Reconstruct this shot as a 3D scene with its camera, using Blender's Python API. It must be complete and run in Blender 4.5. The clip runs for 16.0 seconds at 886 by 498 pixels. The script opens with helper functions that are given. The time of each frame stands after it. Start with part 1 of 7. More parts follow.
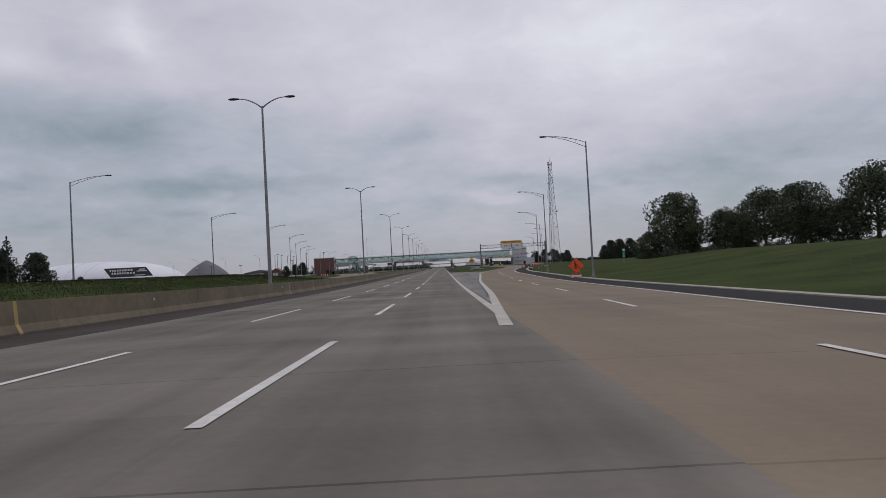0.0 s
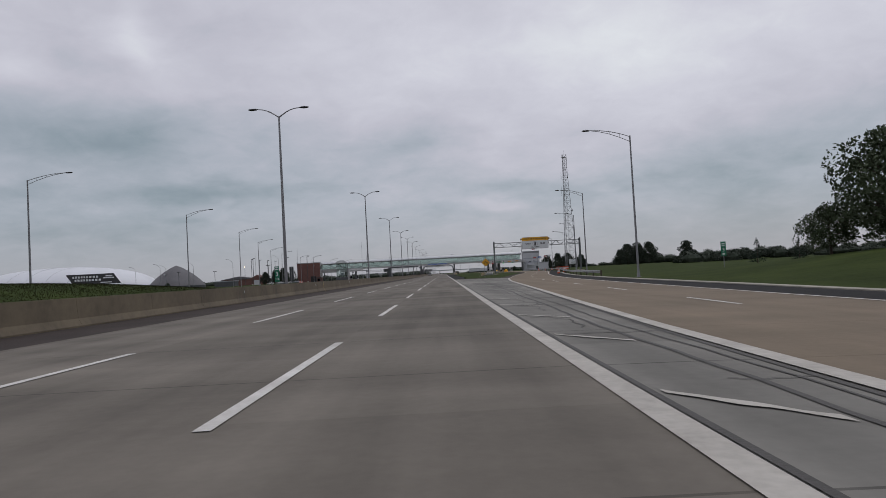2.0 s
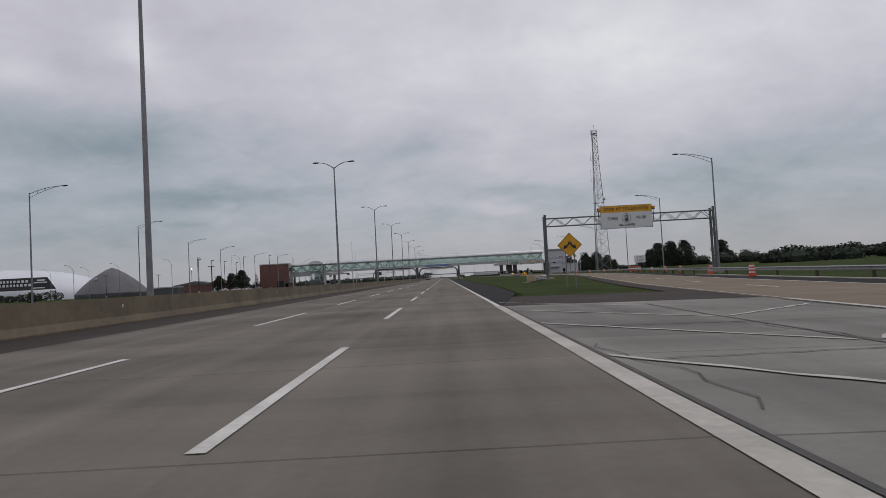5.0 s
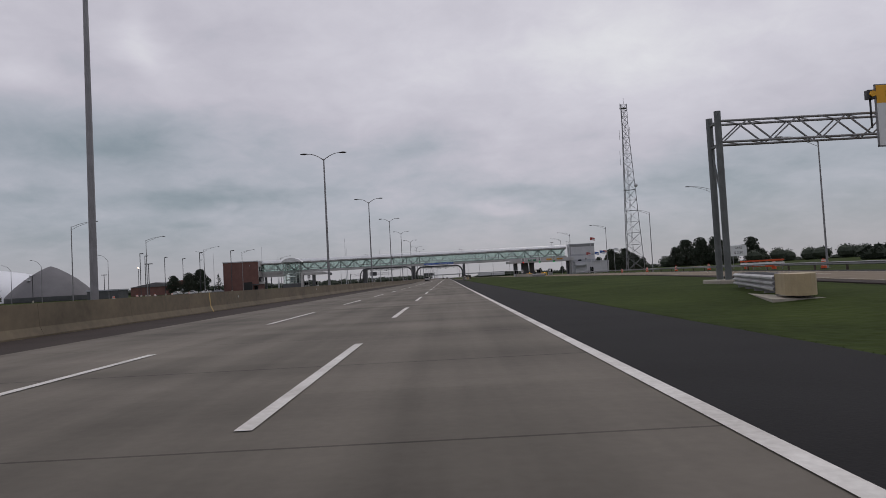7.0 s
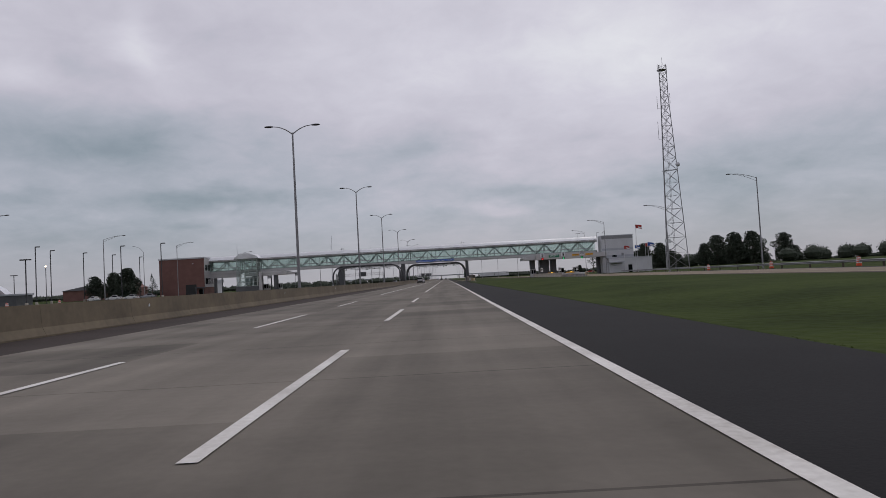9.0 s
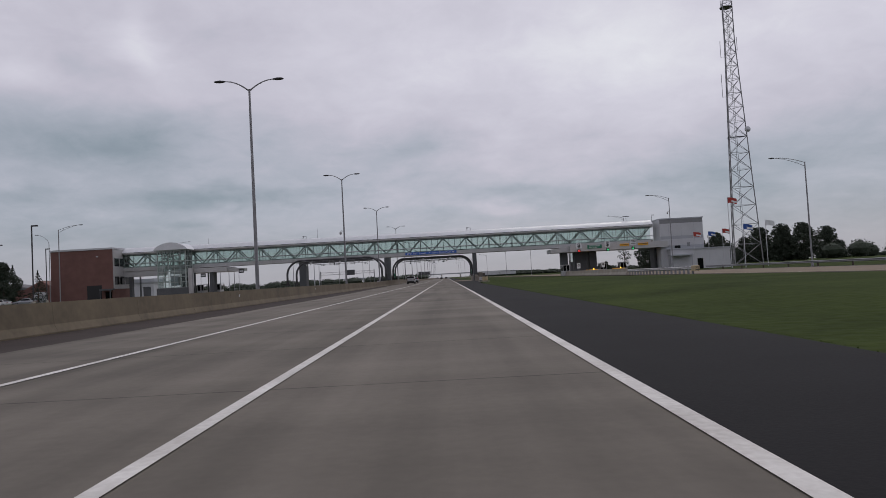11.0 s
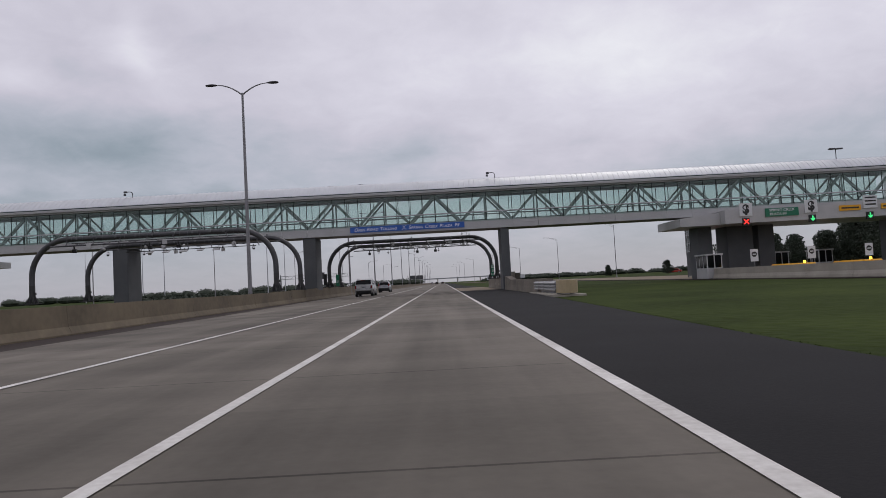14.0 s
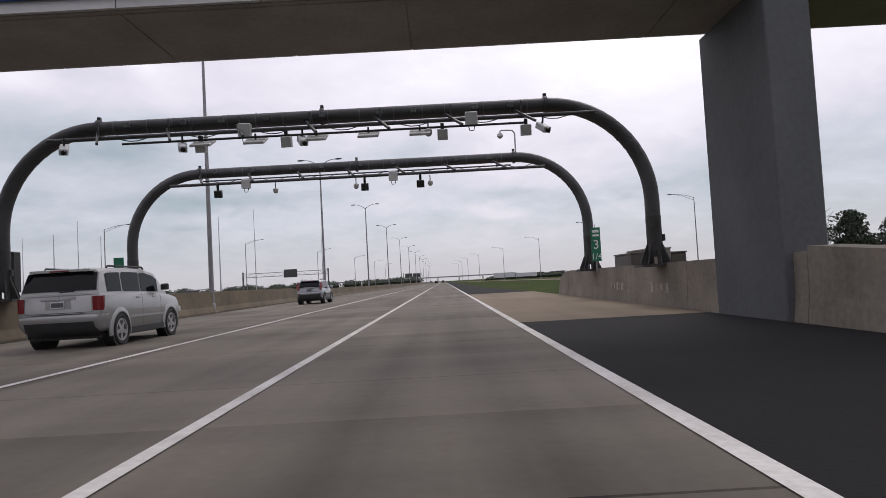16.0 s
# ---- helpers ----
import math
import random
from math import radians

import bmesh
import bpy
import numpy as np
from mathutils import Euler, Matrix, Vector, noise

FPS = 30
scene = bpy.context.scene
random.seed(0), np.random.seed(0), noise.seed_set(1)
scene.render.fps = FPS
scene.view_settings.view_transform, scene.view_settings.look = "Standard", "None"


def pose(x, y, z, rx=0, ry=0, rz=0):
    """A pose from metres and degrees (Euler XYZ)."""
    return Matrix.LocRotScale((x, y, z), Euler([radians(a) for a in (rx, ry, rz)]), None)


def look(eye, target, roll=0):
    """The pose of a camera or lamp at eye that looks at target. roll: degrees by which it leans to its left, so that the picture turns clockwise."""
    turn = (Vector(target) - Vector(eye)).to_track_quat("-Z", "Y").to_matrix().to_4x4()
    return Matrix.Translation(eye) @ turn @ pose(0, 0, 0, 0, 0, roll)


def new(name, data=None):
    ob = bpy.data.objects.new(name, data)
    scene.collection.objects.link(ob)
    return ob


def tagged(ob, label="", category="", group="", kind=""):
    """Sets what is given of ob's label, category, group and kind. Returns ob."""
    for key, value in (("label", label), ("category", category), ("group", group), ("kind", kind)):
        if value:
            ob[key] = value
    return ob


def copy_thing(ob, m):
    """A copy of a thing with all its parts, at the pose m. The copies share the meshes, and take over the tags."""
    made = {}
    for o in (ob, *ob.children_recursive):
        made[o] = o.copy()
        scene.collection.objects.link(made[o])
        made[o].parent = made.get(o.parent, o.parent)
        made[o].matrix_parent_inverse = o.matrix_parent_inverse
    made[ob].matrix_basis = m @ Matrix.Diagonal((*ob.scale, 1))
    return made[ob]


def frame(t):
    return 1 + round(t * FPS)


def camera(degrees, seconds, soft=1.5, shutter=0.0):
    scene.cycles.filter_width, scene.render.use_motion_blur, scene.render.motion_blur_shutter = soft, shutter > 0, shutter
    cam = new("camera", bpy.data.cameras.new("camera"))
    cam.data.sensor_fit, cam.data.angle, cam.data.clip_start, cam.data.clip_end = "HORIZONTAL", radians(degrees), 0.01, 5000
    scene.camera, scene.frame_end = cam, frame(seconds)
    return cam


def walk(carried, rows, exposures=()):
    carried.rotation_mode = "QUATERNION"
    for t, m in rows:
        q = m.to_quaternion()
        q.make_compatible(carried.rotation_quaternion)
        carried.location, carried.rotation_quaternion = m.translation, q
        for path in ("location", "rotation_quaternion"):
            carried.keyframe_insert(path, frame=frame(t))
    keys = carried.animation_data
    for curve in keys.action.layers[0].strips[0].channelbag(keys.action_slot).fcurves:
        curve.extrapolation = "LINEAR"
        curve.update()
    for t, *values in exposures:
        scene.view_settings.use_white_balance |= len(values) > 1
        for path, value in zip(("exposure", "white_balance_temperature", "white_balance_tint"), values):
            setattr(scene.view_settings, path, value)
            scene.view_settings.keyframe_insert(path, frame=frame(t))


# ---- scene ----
DEG = 66.3
cam = camera(DEG, 16.0, 0.85)
# seconds, along the road, pitch, roll, yaw
DRIVE = [
    (0.0, -0.02, 1.46, 3.05, -0.03), (0.5, 14.95, 1.71, 3.12, 0.11), (1.0, 30.40, 1.82, 3.04, 0.18),
    (1.5, 45.49, 1.71, 3.10, 0.12), (2.0, 59.84, 2.04, 3.07, 0.05), (2.5, 74.75, 2.16, 3.11, 0.16),
    (3.0, 90.26, 2.30, 3.18, 0.31), (3.5, 105.58, 2.28, 3.10, 0.11), (4.0, 119.66, 2.36, 3.12, -0.00),
    (4.8, 144.05, 2.38, 3.10, 0.12), (5.6, 168.04, 2.34, 3.07, 0.27), (6.3, 189.04, 2.28, 3.05, 0.37),
    (6.5, 195.01, 2.61, 2.99, 0.29), (7.0, 209.23, 2.44, 3.06, 0.34), (7.5, 225.79, 2.39, 3.10, 0.20),
    (8.0, 240.71, 2.40, 3.14, 0.17), (8.5, 254.84, 2.43, 3.14, -0.01), (9.0, 269.86, 2.50, 3.14, 0.23),
    (9.8, 294.06, 2.45, 3.14, 0.33), (10.6, 318.06, 2.42, 3.10, 0.30), (11.3, 339.05, 2.40, 3.08, 0.27),
    (11.5, 345.29, 2.48, 3.09, 0.23), (12.0, 360.58, 2.50, 3.09, 0.25), (12.5, 375.95, 2.12, 3.05, 0.29),
    (13.0, 388.65, 2.84, 3.04, 0.15), (13.5, 405.90, 2.55, 3.12, 0.05), (14.0, 420.02, 2.80, 3.09, -0.01),
    (14.5, 435.70, 2.83, 3.16, 0.14), (15.0, 450.12, 2.91, 3.08, 0.12), (15.5, 464.66, 3.01, 3.17, -0.01),
    (15.8, 474.15, 2.85, 3.14, 0.02), (16.0, 480.15, 2.70, 3.12, 0.03),
]
EYE = 1.115


def grade(y):
    """Height of the pavement along the road: it runs down to the flat part."""
    return 0.5 * 1.5e-4 * max(0.0, 90.0 - y) ** 2


def lerp(table, y):
    """Straight line between the rows (y, value) of a table."""
    return float(np.interp(y, [a for a, _ in table], [b for _, b in table]))


DRIFT = [(0, 0), (60, -0.1), (120, -0.22), (190, -0.38), (240, -0.42), (270, -0.3), (345, -0.05), (405, 0.0), (481, 0.0)]
walk(cam, [(t, pose(lerp(DRIFT, y), y, EYE + grade(y), 90 + p, r, w)) for t, y, p, r, w in DRIVE],
     exposures=[(0, 0.0, 6350, 9), (3.5, -0.05, 6450, 6), (6.5, -0.06, 6550, 9), (8.0, -0.03, 6480, 10), (12.5, 0.03, 6420, 11), (13.5, 0.1, 6450, 11), (14.5, 0.15, 6450, 11), (15.0, 0.22, 6450, 11), (15.5, 0.32, 6480, 10), (16.0, 0.56, 6600, 11)])

# ---- sky and light ----
world = bpy.data.worlds.new("overcast_sky")
scene.world = world
world.use_nodes = True
SKY_X, SKY_Y = 3.1, 1.7
wn, wl = world.node_tree.nodes, world.node_tree.links
wn.clear()


def wmath(op, a, b=None):
    n = wn.new("ShaderNodeMath")
    n.operation = op
    for i, v in enumerate((a, b)):
        if v is None:
            continue
        if isinstance(v, (int, float)):
            n.inputs[i].default_value = v
        else:
            wl.new(v, n.inputs[i])
    return n.outputs[0]


out = wn.new("ShaderNodeOutputWorld")
back = wn.new("ShaderNodeBackground")
back.inputs["Strength"].default_value = 1.0
wl.new(back.outputs[0], out.inputs[0])
tc = wn.new("ShaderNodeTexCoord")
sep = wn.new("ShaderNodeSeparateXYZ")
wl.new(tc.outputs["Generated"], sep.inputs[0])
up = wmath("ADD", wmath("MAXIMUM", sep.outputs[2], 0.0), 0.30)
com = wn.new("ShaderNodeCombineXYZ")
wl.new(wmath("DIVIDE", sep.outputs[0], up), com.inputs[0])
wl.new(wmath("DIVIDE", sep.outputs[1], up), com.inputs[1])


def wnoise(scale, detail, rough, shift, dist=0.0):
    mp = wn.new("ShaderNodeMapping")
    mp.inputs["Location"].default_value = shift
    wl.new(com.outputs[0], mp.inputs[0])
    n = wn.new("ShaderNodeTexNoise")
    n.inputs["Scale"].default_value = scale
    n.inputs["Detail"].default_value = detail
    n.inputs["Roughness"].default_value = rough
    n.inputs["Distortion"].default_value = dist
    wl.new(mp.outputs[0], n.inputs["Vector"])
    return n.outputs[0]


big = wnoise(1.0, 3, 0.5, (SKY_X, SKY_Y, 0.0))
small = wnoise(3.1, 6, 0.58, (7.3, 2.2, 1.0), 0.25)
fine = wnoise(9.0, 5, 0.6, (2.1, 5.2, 3.0), 0.4)
stir_u, stir_v = wnoise(2.4, 4, 0.55, (11.0, 4.0, 2.0)), wnoise(2.4, 4, 0.55, (3.0, 14.0, 6.0))
# the deck of cloud: thick and thin stretches, each (east, up, width, depth, brightness)
CLOUDS = (
    (-0.498, 0.209, 0.156, 0.051, -0.22), (-0.405, 0.203, 0.074, 0.03, -0.08), (-0.48, 0.128, 0.189, 0.018, -0.14), (-0.301, 0.132, 0.115, 0.012, -0.16),
    (-0.051, 0.187, 0.062, 0.021, -0.15), (0.099, 0.119, 0.07, 0.012, -0.17), (0.226, 0.106, 0.099, 0.015, -0.1), (-0.35, 0.089, 0.028, 0.007, -0.1),
    (0.014, 0.092, 0.066, 0.011, -0.09), (-0.443, 0.348, 0.099, 0.03, -0.04), (-0.443, 0.29, 0.058, 0.018, -0.08), (-0.311, 0.341, 0.099, 0.033, -0.06),
    (0.446, 0.125, 0.214, 0.074, -0.11), (0.258, 0.283, 0.272, 0.078, 0.14), (-0.384, 0.325, 0.026, 0.04, 0.16), (-0.513, 0.276, 0.058, 0.018, 0.16),
    (-0.367, 0.251, 0.037, 0.023, 0.1), (-0.134, 0.303, 0.181, 0.066, 0.05), (0.102, 0.096, 0.058, 0.007, 0.12), (0.182, 0.209, 0.247, 0.049, 0.05), (-0.47, 0.078, 0.15, 0.028, -0.12),
)
east = wmath("ADD", sep.outputs[0], wmath("MULTIPLY", wmath("SUBTRACT", stir_u, 0.5), 0.16))
rise = wmath("ADD", sep.outputs[2], wmath("MULTIPLY", wmath("SUBTRACT", stir_v, 0.5), 0.055))
mass = None
for e0, r0, we, wr, amount in CLOUDS:
    de = wmath("DIVIDE", wmath("SUBTRACT", east, e0), we)
    dr = wmath("DIVIDE", wmath("SUBTRACT", rise, r0), wr)
    q = wmath("MULTIPLY", wmath("ADD", wmath("MULTIPLY", de, de), wmath("MULTIPLY", dr, dr)), -1.0)
    lump = wmath("MULTIPLY", wmath("EXPONENT", q), amount)
    mass = lump if mass is None else wmath("ADD", mass, lump)
ahead = wn.new("ShaderNodeMapRange")
ahead.inputs["From Min"].default_value, ahead.inputs["From Max"].default_value = 0.0, 0.5
wl.new(sep.outputs[1], ahead.inputs[0])
cover = wmath("ADD", wmath("MULTIPLY", wmath("SUBTRACT", big, 0.5), 0.35), wmath("MULTIPLY", wmath("SUBTRACT", small, 0.5), 0.34))
cover = wmath("ADD", cover, wmath("MULTIPLY", wmath("SUBTRACT", fine, 0.5), 0.20))
lift = wn.new("ShaderNodeMapRange")
lift.inputs["From Min"].default_value, lift.inputs["From Max"].default_value = 0.04, 0.30
lift.inputs["To Min"].default_value, lift.inputs["To Max"].default_value = 0.40, 0.72
wl.new(sep.outputs[2], lift.inputs[0])
cover = wmath("ADD", wmath("ADD", cover, wmath("MULTIPLY", mass, ahead.outputs[0])), lift.outputs[0])
ramp = wn.new("ShaderNodeValToRGB")
el = ramp.color_ramp.elements
el[0].position, el[0].color = 0.0, (0.17, 0.21, 0.25, 1)
el[1].position, el[1].color = 1.0, (0.80, 0.80, 0.83, 1)
for at, tone in ((0.25, (0.28, 0.325, 0.37, 1)), (0.45, (0.42, 0.44, 0.50, 1)), (0.62, (0.55, 0.53, 0.60, 1)), (0.8, (0.66, 0.64, 0.71, 1))):
    el.new(at).color = tone
wl.new(cover, ramp.inputs[0])
# towards the horizon the deck fades into even, faintly warm murk
haze = wn.new("ShaderNodeMapRange")
haze.inputs["From Min"].default_value, haze.inputs["From Max"].default_value = 0.0, 0.10
haze.inputs["To Min"].default_value, haze.inputs["To Max"].default_value = 0.75, 0.0
wl.new(sep.outputs[2], haze.inputs[0])
mixh = wn.new("ShaderNodeMixRGB")
mixh.inputs[2].default_value = (0.385, 0.375, 0.415, 1)
wl.new(haze.outputs[0], mixh.inputs[0])
wl.new(ramp.outputs[0], mixh.inputs[1])
sky = wn.new("ShaderNodeTexSky")
sky.sky_type = "NISHITA"
sky.sun_disc = False
sky.sun_elevation, sky.sun_rotation = radians(48), radians(20)
skys = wn.new("ShaderNodeMixRGB")
skys.blend_type = "MULTIPLY"
skys.inputs[0].default_value = 1.0
skys.inputs[2].default_value = (0.07, 0.07, 0.07, 1)
wl.new(sky.outputs[0], skys.inputs[1])
mixs = wn.new("ShaderNodeMixRGB")
mixs.inputs[0].default_value = 0.92
wl.new(skys.outputs[0], mixs.inputs[1])
wl.new(mixh.outputs[0], mixs.inputs[2])
wl.new(mixs.outputs[0], back.inputs["Color"])

sun_data = bpy.data.lights.new("sun", "SUN")
sun_data.energy, sun_data.angle, sun_data.color = 0.6, radians(25), (1.0, 0.96, 0.9)
sun = new("sun", sun_data)
sun.matrix_world = look((40, 520, 120), (0, 440, 0))


# ---- materials ----
def material(name, base, rough=0.8, metal=0.0, var=0.25, scale=1.0, fine=12.0, bump=0.15, tint=None, spec=0.5, dist=0.05):
    """Paint, concrete, metal or soil: a base colour with stains at one scale and grain at another."""
    m = bpy.data.materials.new(name)
    m.use_nodes = True
    nt = m.node_tree
    p = nt.nodes["Principled BSDF"]
    p.inputs["Roughness"].default_value = rough
    p.inputs["Metallic"].default_value = metal
    p.inputs["Specular IOR Level"].default_value = spec
    geo = nt.nodes.new("ShaderNodeNewGeometry")
    n1 = nt.nodes.new("ShaderNodeTexNoise")
    n1.inputs["Scale"].default_value, n1.inputs["Detail"].default_value = scale, 5
    n2 = nt.nodes.new("ShaderNodeTexNoise")
    n2.inputs["Scale"].default_value, n2.inputs["Detail"].default_value = fine, 4
    nt.links.new(geo.outputs["Position"], n1.inputs["Vector"])
    nt.links.new(geo.outputs["Position"], n2.inputs["Vector"])
    mix = nt.nodes.new("ShaderNodeMixRGB")
    dark = tint or tuple(c * (1 - var) for c in base)
    light = tuple(min(1, c * (1 + var * 0.6)) for c in base)
    mix.inputs[1].default_value, mix.inputs[2].default_value = (*dark, 1), (*light, 1)
    add = nt.nodes.new("ShaderNodeMath")
    add.operation = "MULTIPLY_ADD"
    add.inputs[1].default_value = 0.65
    nt.links.new(n1.outputs[0], add.inputs[0])
    half = nt.nodes.new("ShaderNodeMath")
    half.operation = "MULTIPLY"
    half.inputs[1].default_value = 0.35
    nt.links.new(n2.outputs[0], half.inputs[0])
    nt.links.new(half.outputs[0], add.inputs[2])
    span = nt.nodes.new("ShaderNodeMapRange")
    span.inputs["From Min"].default_value, span.inputs["From Max"].default_value = 0.3, 0.7
    nt.links.new(add.outputs[0], span.inputs[0])
    nt.links.new(span.outputs[0], mix.inputs[0])
    nt.links.new(mix.outputs[0], p.inputs["Base Color"])
    if bump:
        b = nt.nodes.new("ShaderNodeBump")
        b.inputs["Strength"].default_value, b.inputs["Distance"].default_value = bump, dist
        nt.links.new(n2.outputs[0], b.inputs["Height"])
        nt.links.new(b.outputs[0], p.inputs["Normal"])
    return m


def pavement(name, base, joint, patch, streak):
    """Road slab: cross joints along y, worn wheel tracks along y, patches of cured concrete."""
    m = material(name, base, 0.9, 0, 0.16, 0.35, 9.0, 0.25, dist=0.01, spec=0.2)
    nt = m.node_tree
    p = nt.nodes["Principled BSDF"]
    src = p.inputs["Base Color"].links[0].from_socket
    geo = nt.nodes.new("ShaderNodeNewGeometry")
    sp = nt.nodes.new("ShaderNodeSeparateXYZ")
    nt.links.new(geo.outputs["Position"], sp.inputs[0])

    def calc(op, a, b=None, c=None):
        n = nt.nodes.new("ShaderNodeMath")
        n.operation = op
        for i, v in enumerate((a, b, c)):
            if v is None:
                continue
            if isinstance(v, (int, float)):
                n.inputs[i].default_value = v
            else:
                nt.links.new(v, n.inputs[i])
        return n.outputs[0]

    y = sp.outputs[1]
    line = calc("LESS_THAN", calc("ABSOLUTE", calc("SUBTRACT", calc("MODULO", calc("ADD", y, 4500.0), 4.57), 2.28)), 0.02)
    cell = calc("FLOOR", calc("DIVIDE", calc("ADD", y, 4500.0), 4.57))
    lane = calc("FLOOR", calc("DIVIDE", calc("ADD", sp.outputs[0], 94.55), 3.7))
    wn_ = nt.nodes.new("ShaderNodeTexWhiteNoise")
    cb = nt.nodes.new("ShaderNodeCombineXYZ")
    nt.links.new(cell, cb.inputs[0])
    nt.links.new(lane, cb.inputs[1])
    nt.links.new(cb.outputs[0], wn_.inputs["Vector"])
    # long stains drawn out along the road
    mp = nt.nodes.new("ShaderNodeMapping")
    mp.inputs["Scale"].default_value = (1.0, 0.05, 1.0)
    nt.links.new(geo.outputs["Position"], mp.inputs[0])
    ns = nt.nodes.new("ShaderNodeTexNoise")
    ns.inputs["Scale"].default_value, ns.inputs["Detail"].default_value = 1.1, 4
    nt.links.new(mp.outputs[0], ns.inputs["Vector"])
    mp2 = nt.nodes.new("ShaderNodeMapping")
    mp2.inputs["Scale"].default_value = (0.25, 0.9, 1.0)
    nt.links.new(geo.outputs["Position"], mp2.inputs[0])
    nc = nt.nodes.new("ShaderNodeTexNoise")
    nc.inputs["Scale"].default_value, nc.inputs["Detail"].default_value = 0.5, 4
    nt.links.new(mp2.outputs[0], nc.inputs["Vector"])
    factor = calc("ADD", calc("MULTIPLY_ADD", wn_.outputs[0], patch, 1.0 - patch * 0.5),
                  calc("ADD", calc("MULTIPLY", calc("SUBTRACT", ns.outputs[0], 0.5), streak),
                       calc("MULTIPLY", calc("SUBTRACT", nc.outputs[0], 0.5), streak)))
    across = calc("MULTIPLY", calc("ADD", sp.outputs[0], 2.05 + 37.0), 2 * math.pi / 3.72)
    factor = calc("SUBTRACT", factor, calc("MULTIPLY", calc("COSINE", calc("MULTIPLY", across, 2.0)), -0.035))
    factor = calc("SUBTRACT", factor, calc("MULTIPLY", calc("MAXIMUM", calc("MULTIPLY", calc("COSINE", across), -1.0), 0.0), 0.06))
    factor = calc("SUBTRACT", factor, calc("MULTIPLY", line, joint))
    mul = nt.nodes.new("ShaderNodeMixRGB")
    mul.blend_type = "MULTIPLY"
    mul.inputs[0].default_value = 1.0
    rgb = nt.nodes.new("ShaderNodeCombineXYZ")
    for i in range(3):
        nt.links.new(factor, rgb.inputs[i])
    nt.links.new(src, mul.inputs[1])
    nt.links.new(rgb.outputs[0], mul.inputs[2])
    nt.links.new(mul.outputs[0], p.inputs["Base Color"])
    return m


def glass(name, tint, gloss=0.06):
    m = bpy.data.materials.new(name)
    m.use_nodes = True
    nt = m.node_tree
    nt.nodes.remove(nt.nodes["Principled BSDF"])
    tr = nt.nodes.new("ShaderNodeBsdfTransparent")
    tr.inputs[0].default_value = (*tint, 1)
    gl = nt.nodes.new("ShaderNodeBsdfGlossy")
    gl.inputs["Roughness"].default_value = gloss
    fr = nt.nodes.new("ShaderNodeFresnel")
    fr.inputs[0].default_value = 1.5
    mx = nt.nodes.new("ShaderNodeMixShader")
    nt.links.new(fr.outputs[0], mx.inputs[0])
    nt.links.new(tr.outputs[0], mx.inputs[1])
    nt.links.new(gl.outputs[0], mx.inputs[2])
    nt.links.new(mx.outputs[0], nt.nodes["Material Output"].inputs[0])
    return m


def glow(name, colour, strength):
    m = bpy.data.materials.new(name)
    m.use_nodes = True
    p = m.node_tree.nodes["Principled BSDF"]
    p.inputs["Base Color"].default_value = (*colour, 1)
    p.inputs["Emission Color"].default_value = (*colour, 1)
    p.inputs["Emission Strength"].default_value = strength
    return m


M = {}
M["concrete_road"] = pavement("concrete_road", (0.152, 0.137, 0.116), 0.4, 0.30, 0.95)
M["concrete_ramp"] = pavement("concrete_ramp", (0.200, 0.160, 0.116), 0.25, 0.08, 0.35)
M["concrete_gore"] = pavement("concrete_gore", (0.196, 0.190, 0.172), 0.5, 0.3, 0.9)
M["asphalt"] = material("asphalt", (0.0150, 0.0148, 0.0158), 0.9, 0, 0.3, 0.5, 30, 0.3, dist=0.01, spec=0.15)
M["asphalt_old"] = material("asphalt_old", (0.050, 0.040, 0.036), 0.9, 0, 0.35, 0.4, 20, 0.3, dist=0.01, spec=0.15)
M["tar"] = material("tar", (0.035, 0.032, 0.03), 0.7, 0, 0.3, 2, 20, 0.2)
M["paint_white"] = material("paint_white", (0.62, 0.61, 0.58), 0.7, 0, 0.3, 0.9, 14, 0.1, tint=(0.4, 0.38, 0.35))
M["paint_worn"] = material("paint_worn", (0.44, 0.42, 0.38), 0.75, 0, 0.35, 0.8, 10, 0.1, tint=(0.3, 0.28, 0.25))
M["paint_faded"] = material("paint_faded", (0.33, 0.305, 0.265), 0.8, 0, 0.4, 4.0, 20, 0.1, tint=(0.19, 0.17, 0.14))
M["paint_yellow"] = material("paint_yellow", (0.40, 0.285, 0.10), 0.7, 0, 0.3, 0.9, 14, 0.1)
M["grass"] = material("grass", (0.044, 0.060, 0.014), 0.95, 0, 0.4, 0.16, 3.0, 1.0, tint=(0.016, 0.027, 0.006), spec=0.05)
M["blade"] = material("blade", (0.034, 0.050, 0.014), 0.8, 0, 0.4, 0.3, 5, 0.0, tint=(0.032, 0.044, 0.015), spec=0.1)
M["concrete_barrier"] = material("concrete_barrier", (0.150, 0.120, 0.078), 0.85, 0, 0.3, 0.4, 3.5, 0.2, tint=(0.082, 0.066, 0.045), dist=0.02)
M["concrete_pale"] = material("concrete_pale", (0.34, 0.315, 0.265), 0.85, 0, 0.3, 0.5, 10, 0.25, dist=0.02)
M["concrete_wall"] = material("concrete_wall", (0.215, 0.188, 0.152), 0.85, 0, 0.3, 0.7, 9, 0.25, tint=(0.115, 0.10, 0.08), dist=0.02)
M["cabinet_brown"] = material("cabinet_brown", (0.105, 0.092, 0.080), 0.6, 0.1, 0.2, 1.2, 12, 0.05)
M["cabinet_tan"] = material("cabinet_tan", (0.23, 0.205, 0.18), 0.65, 0.0, 0.2, 1.2, 12, 0.05)
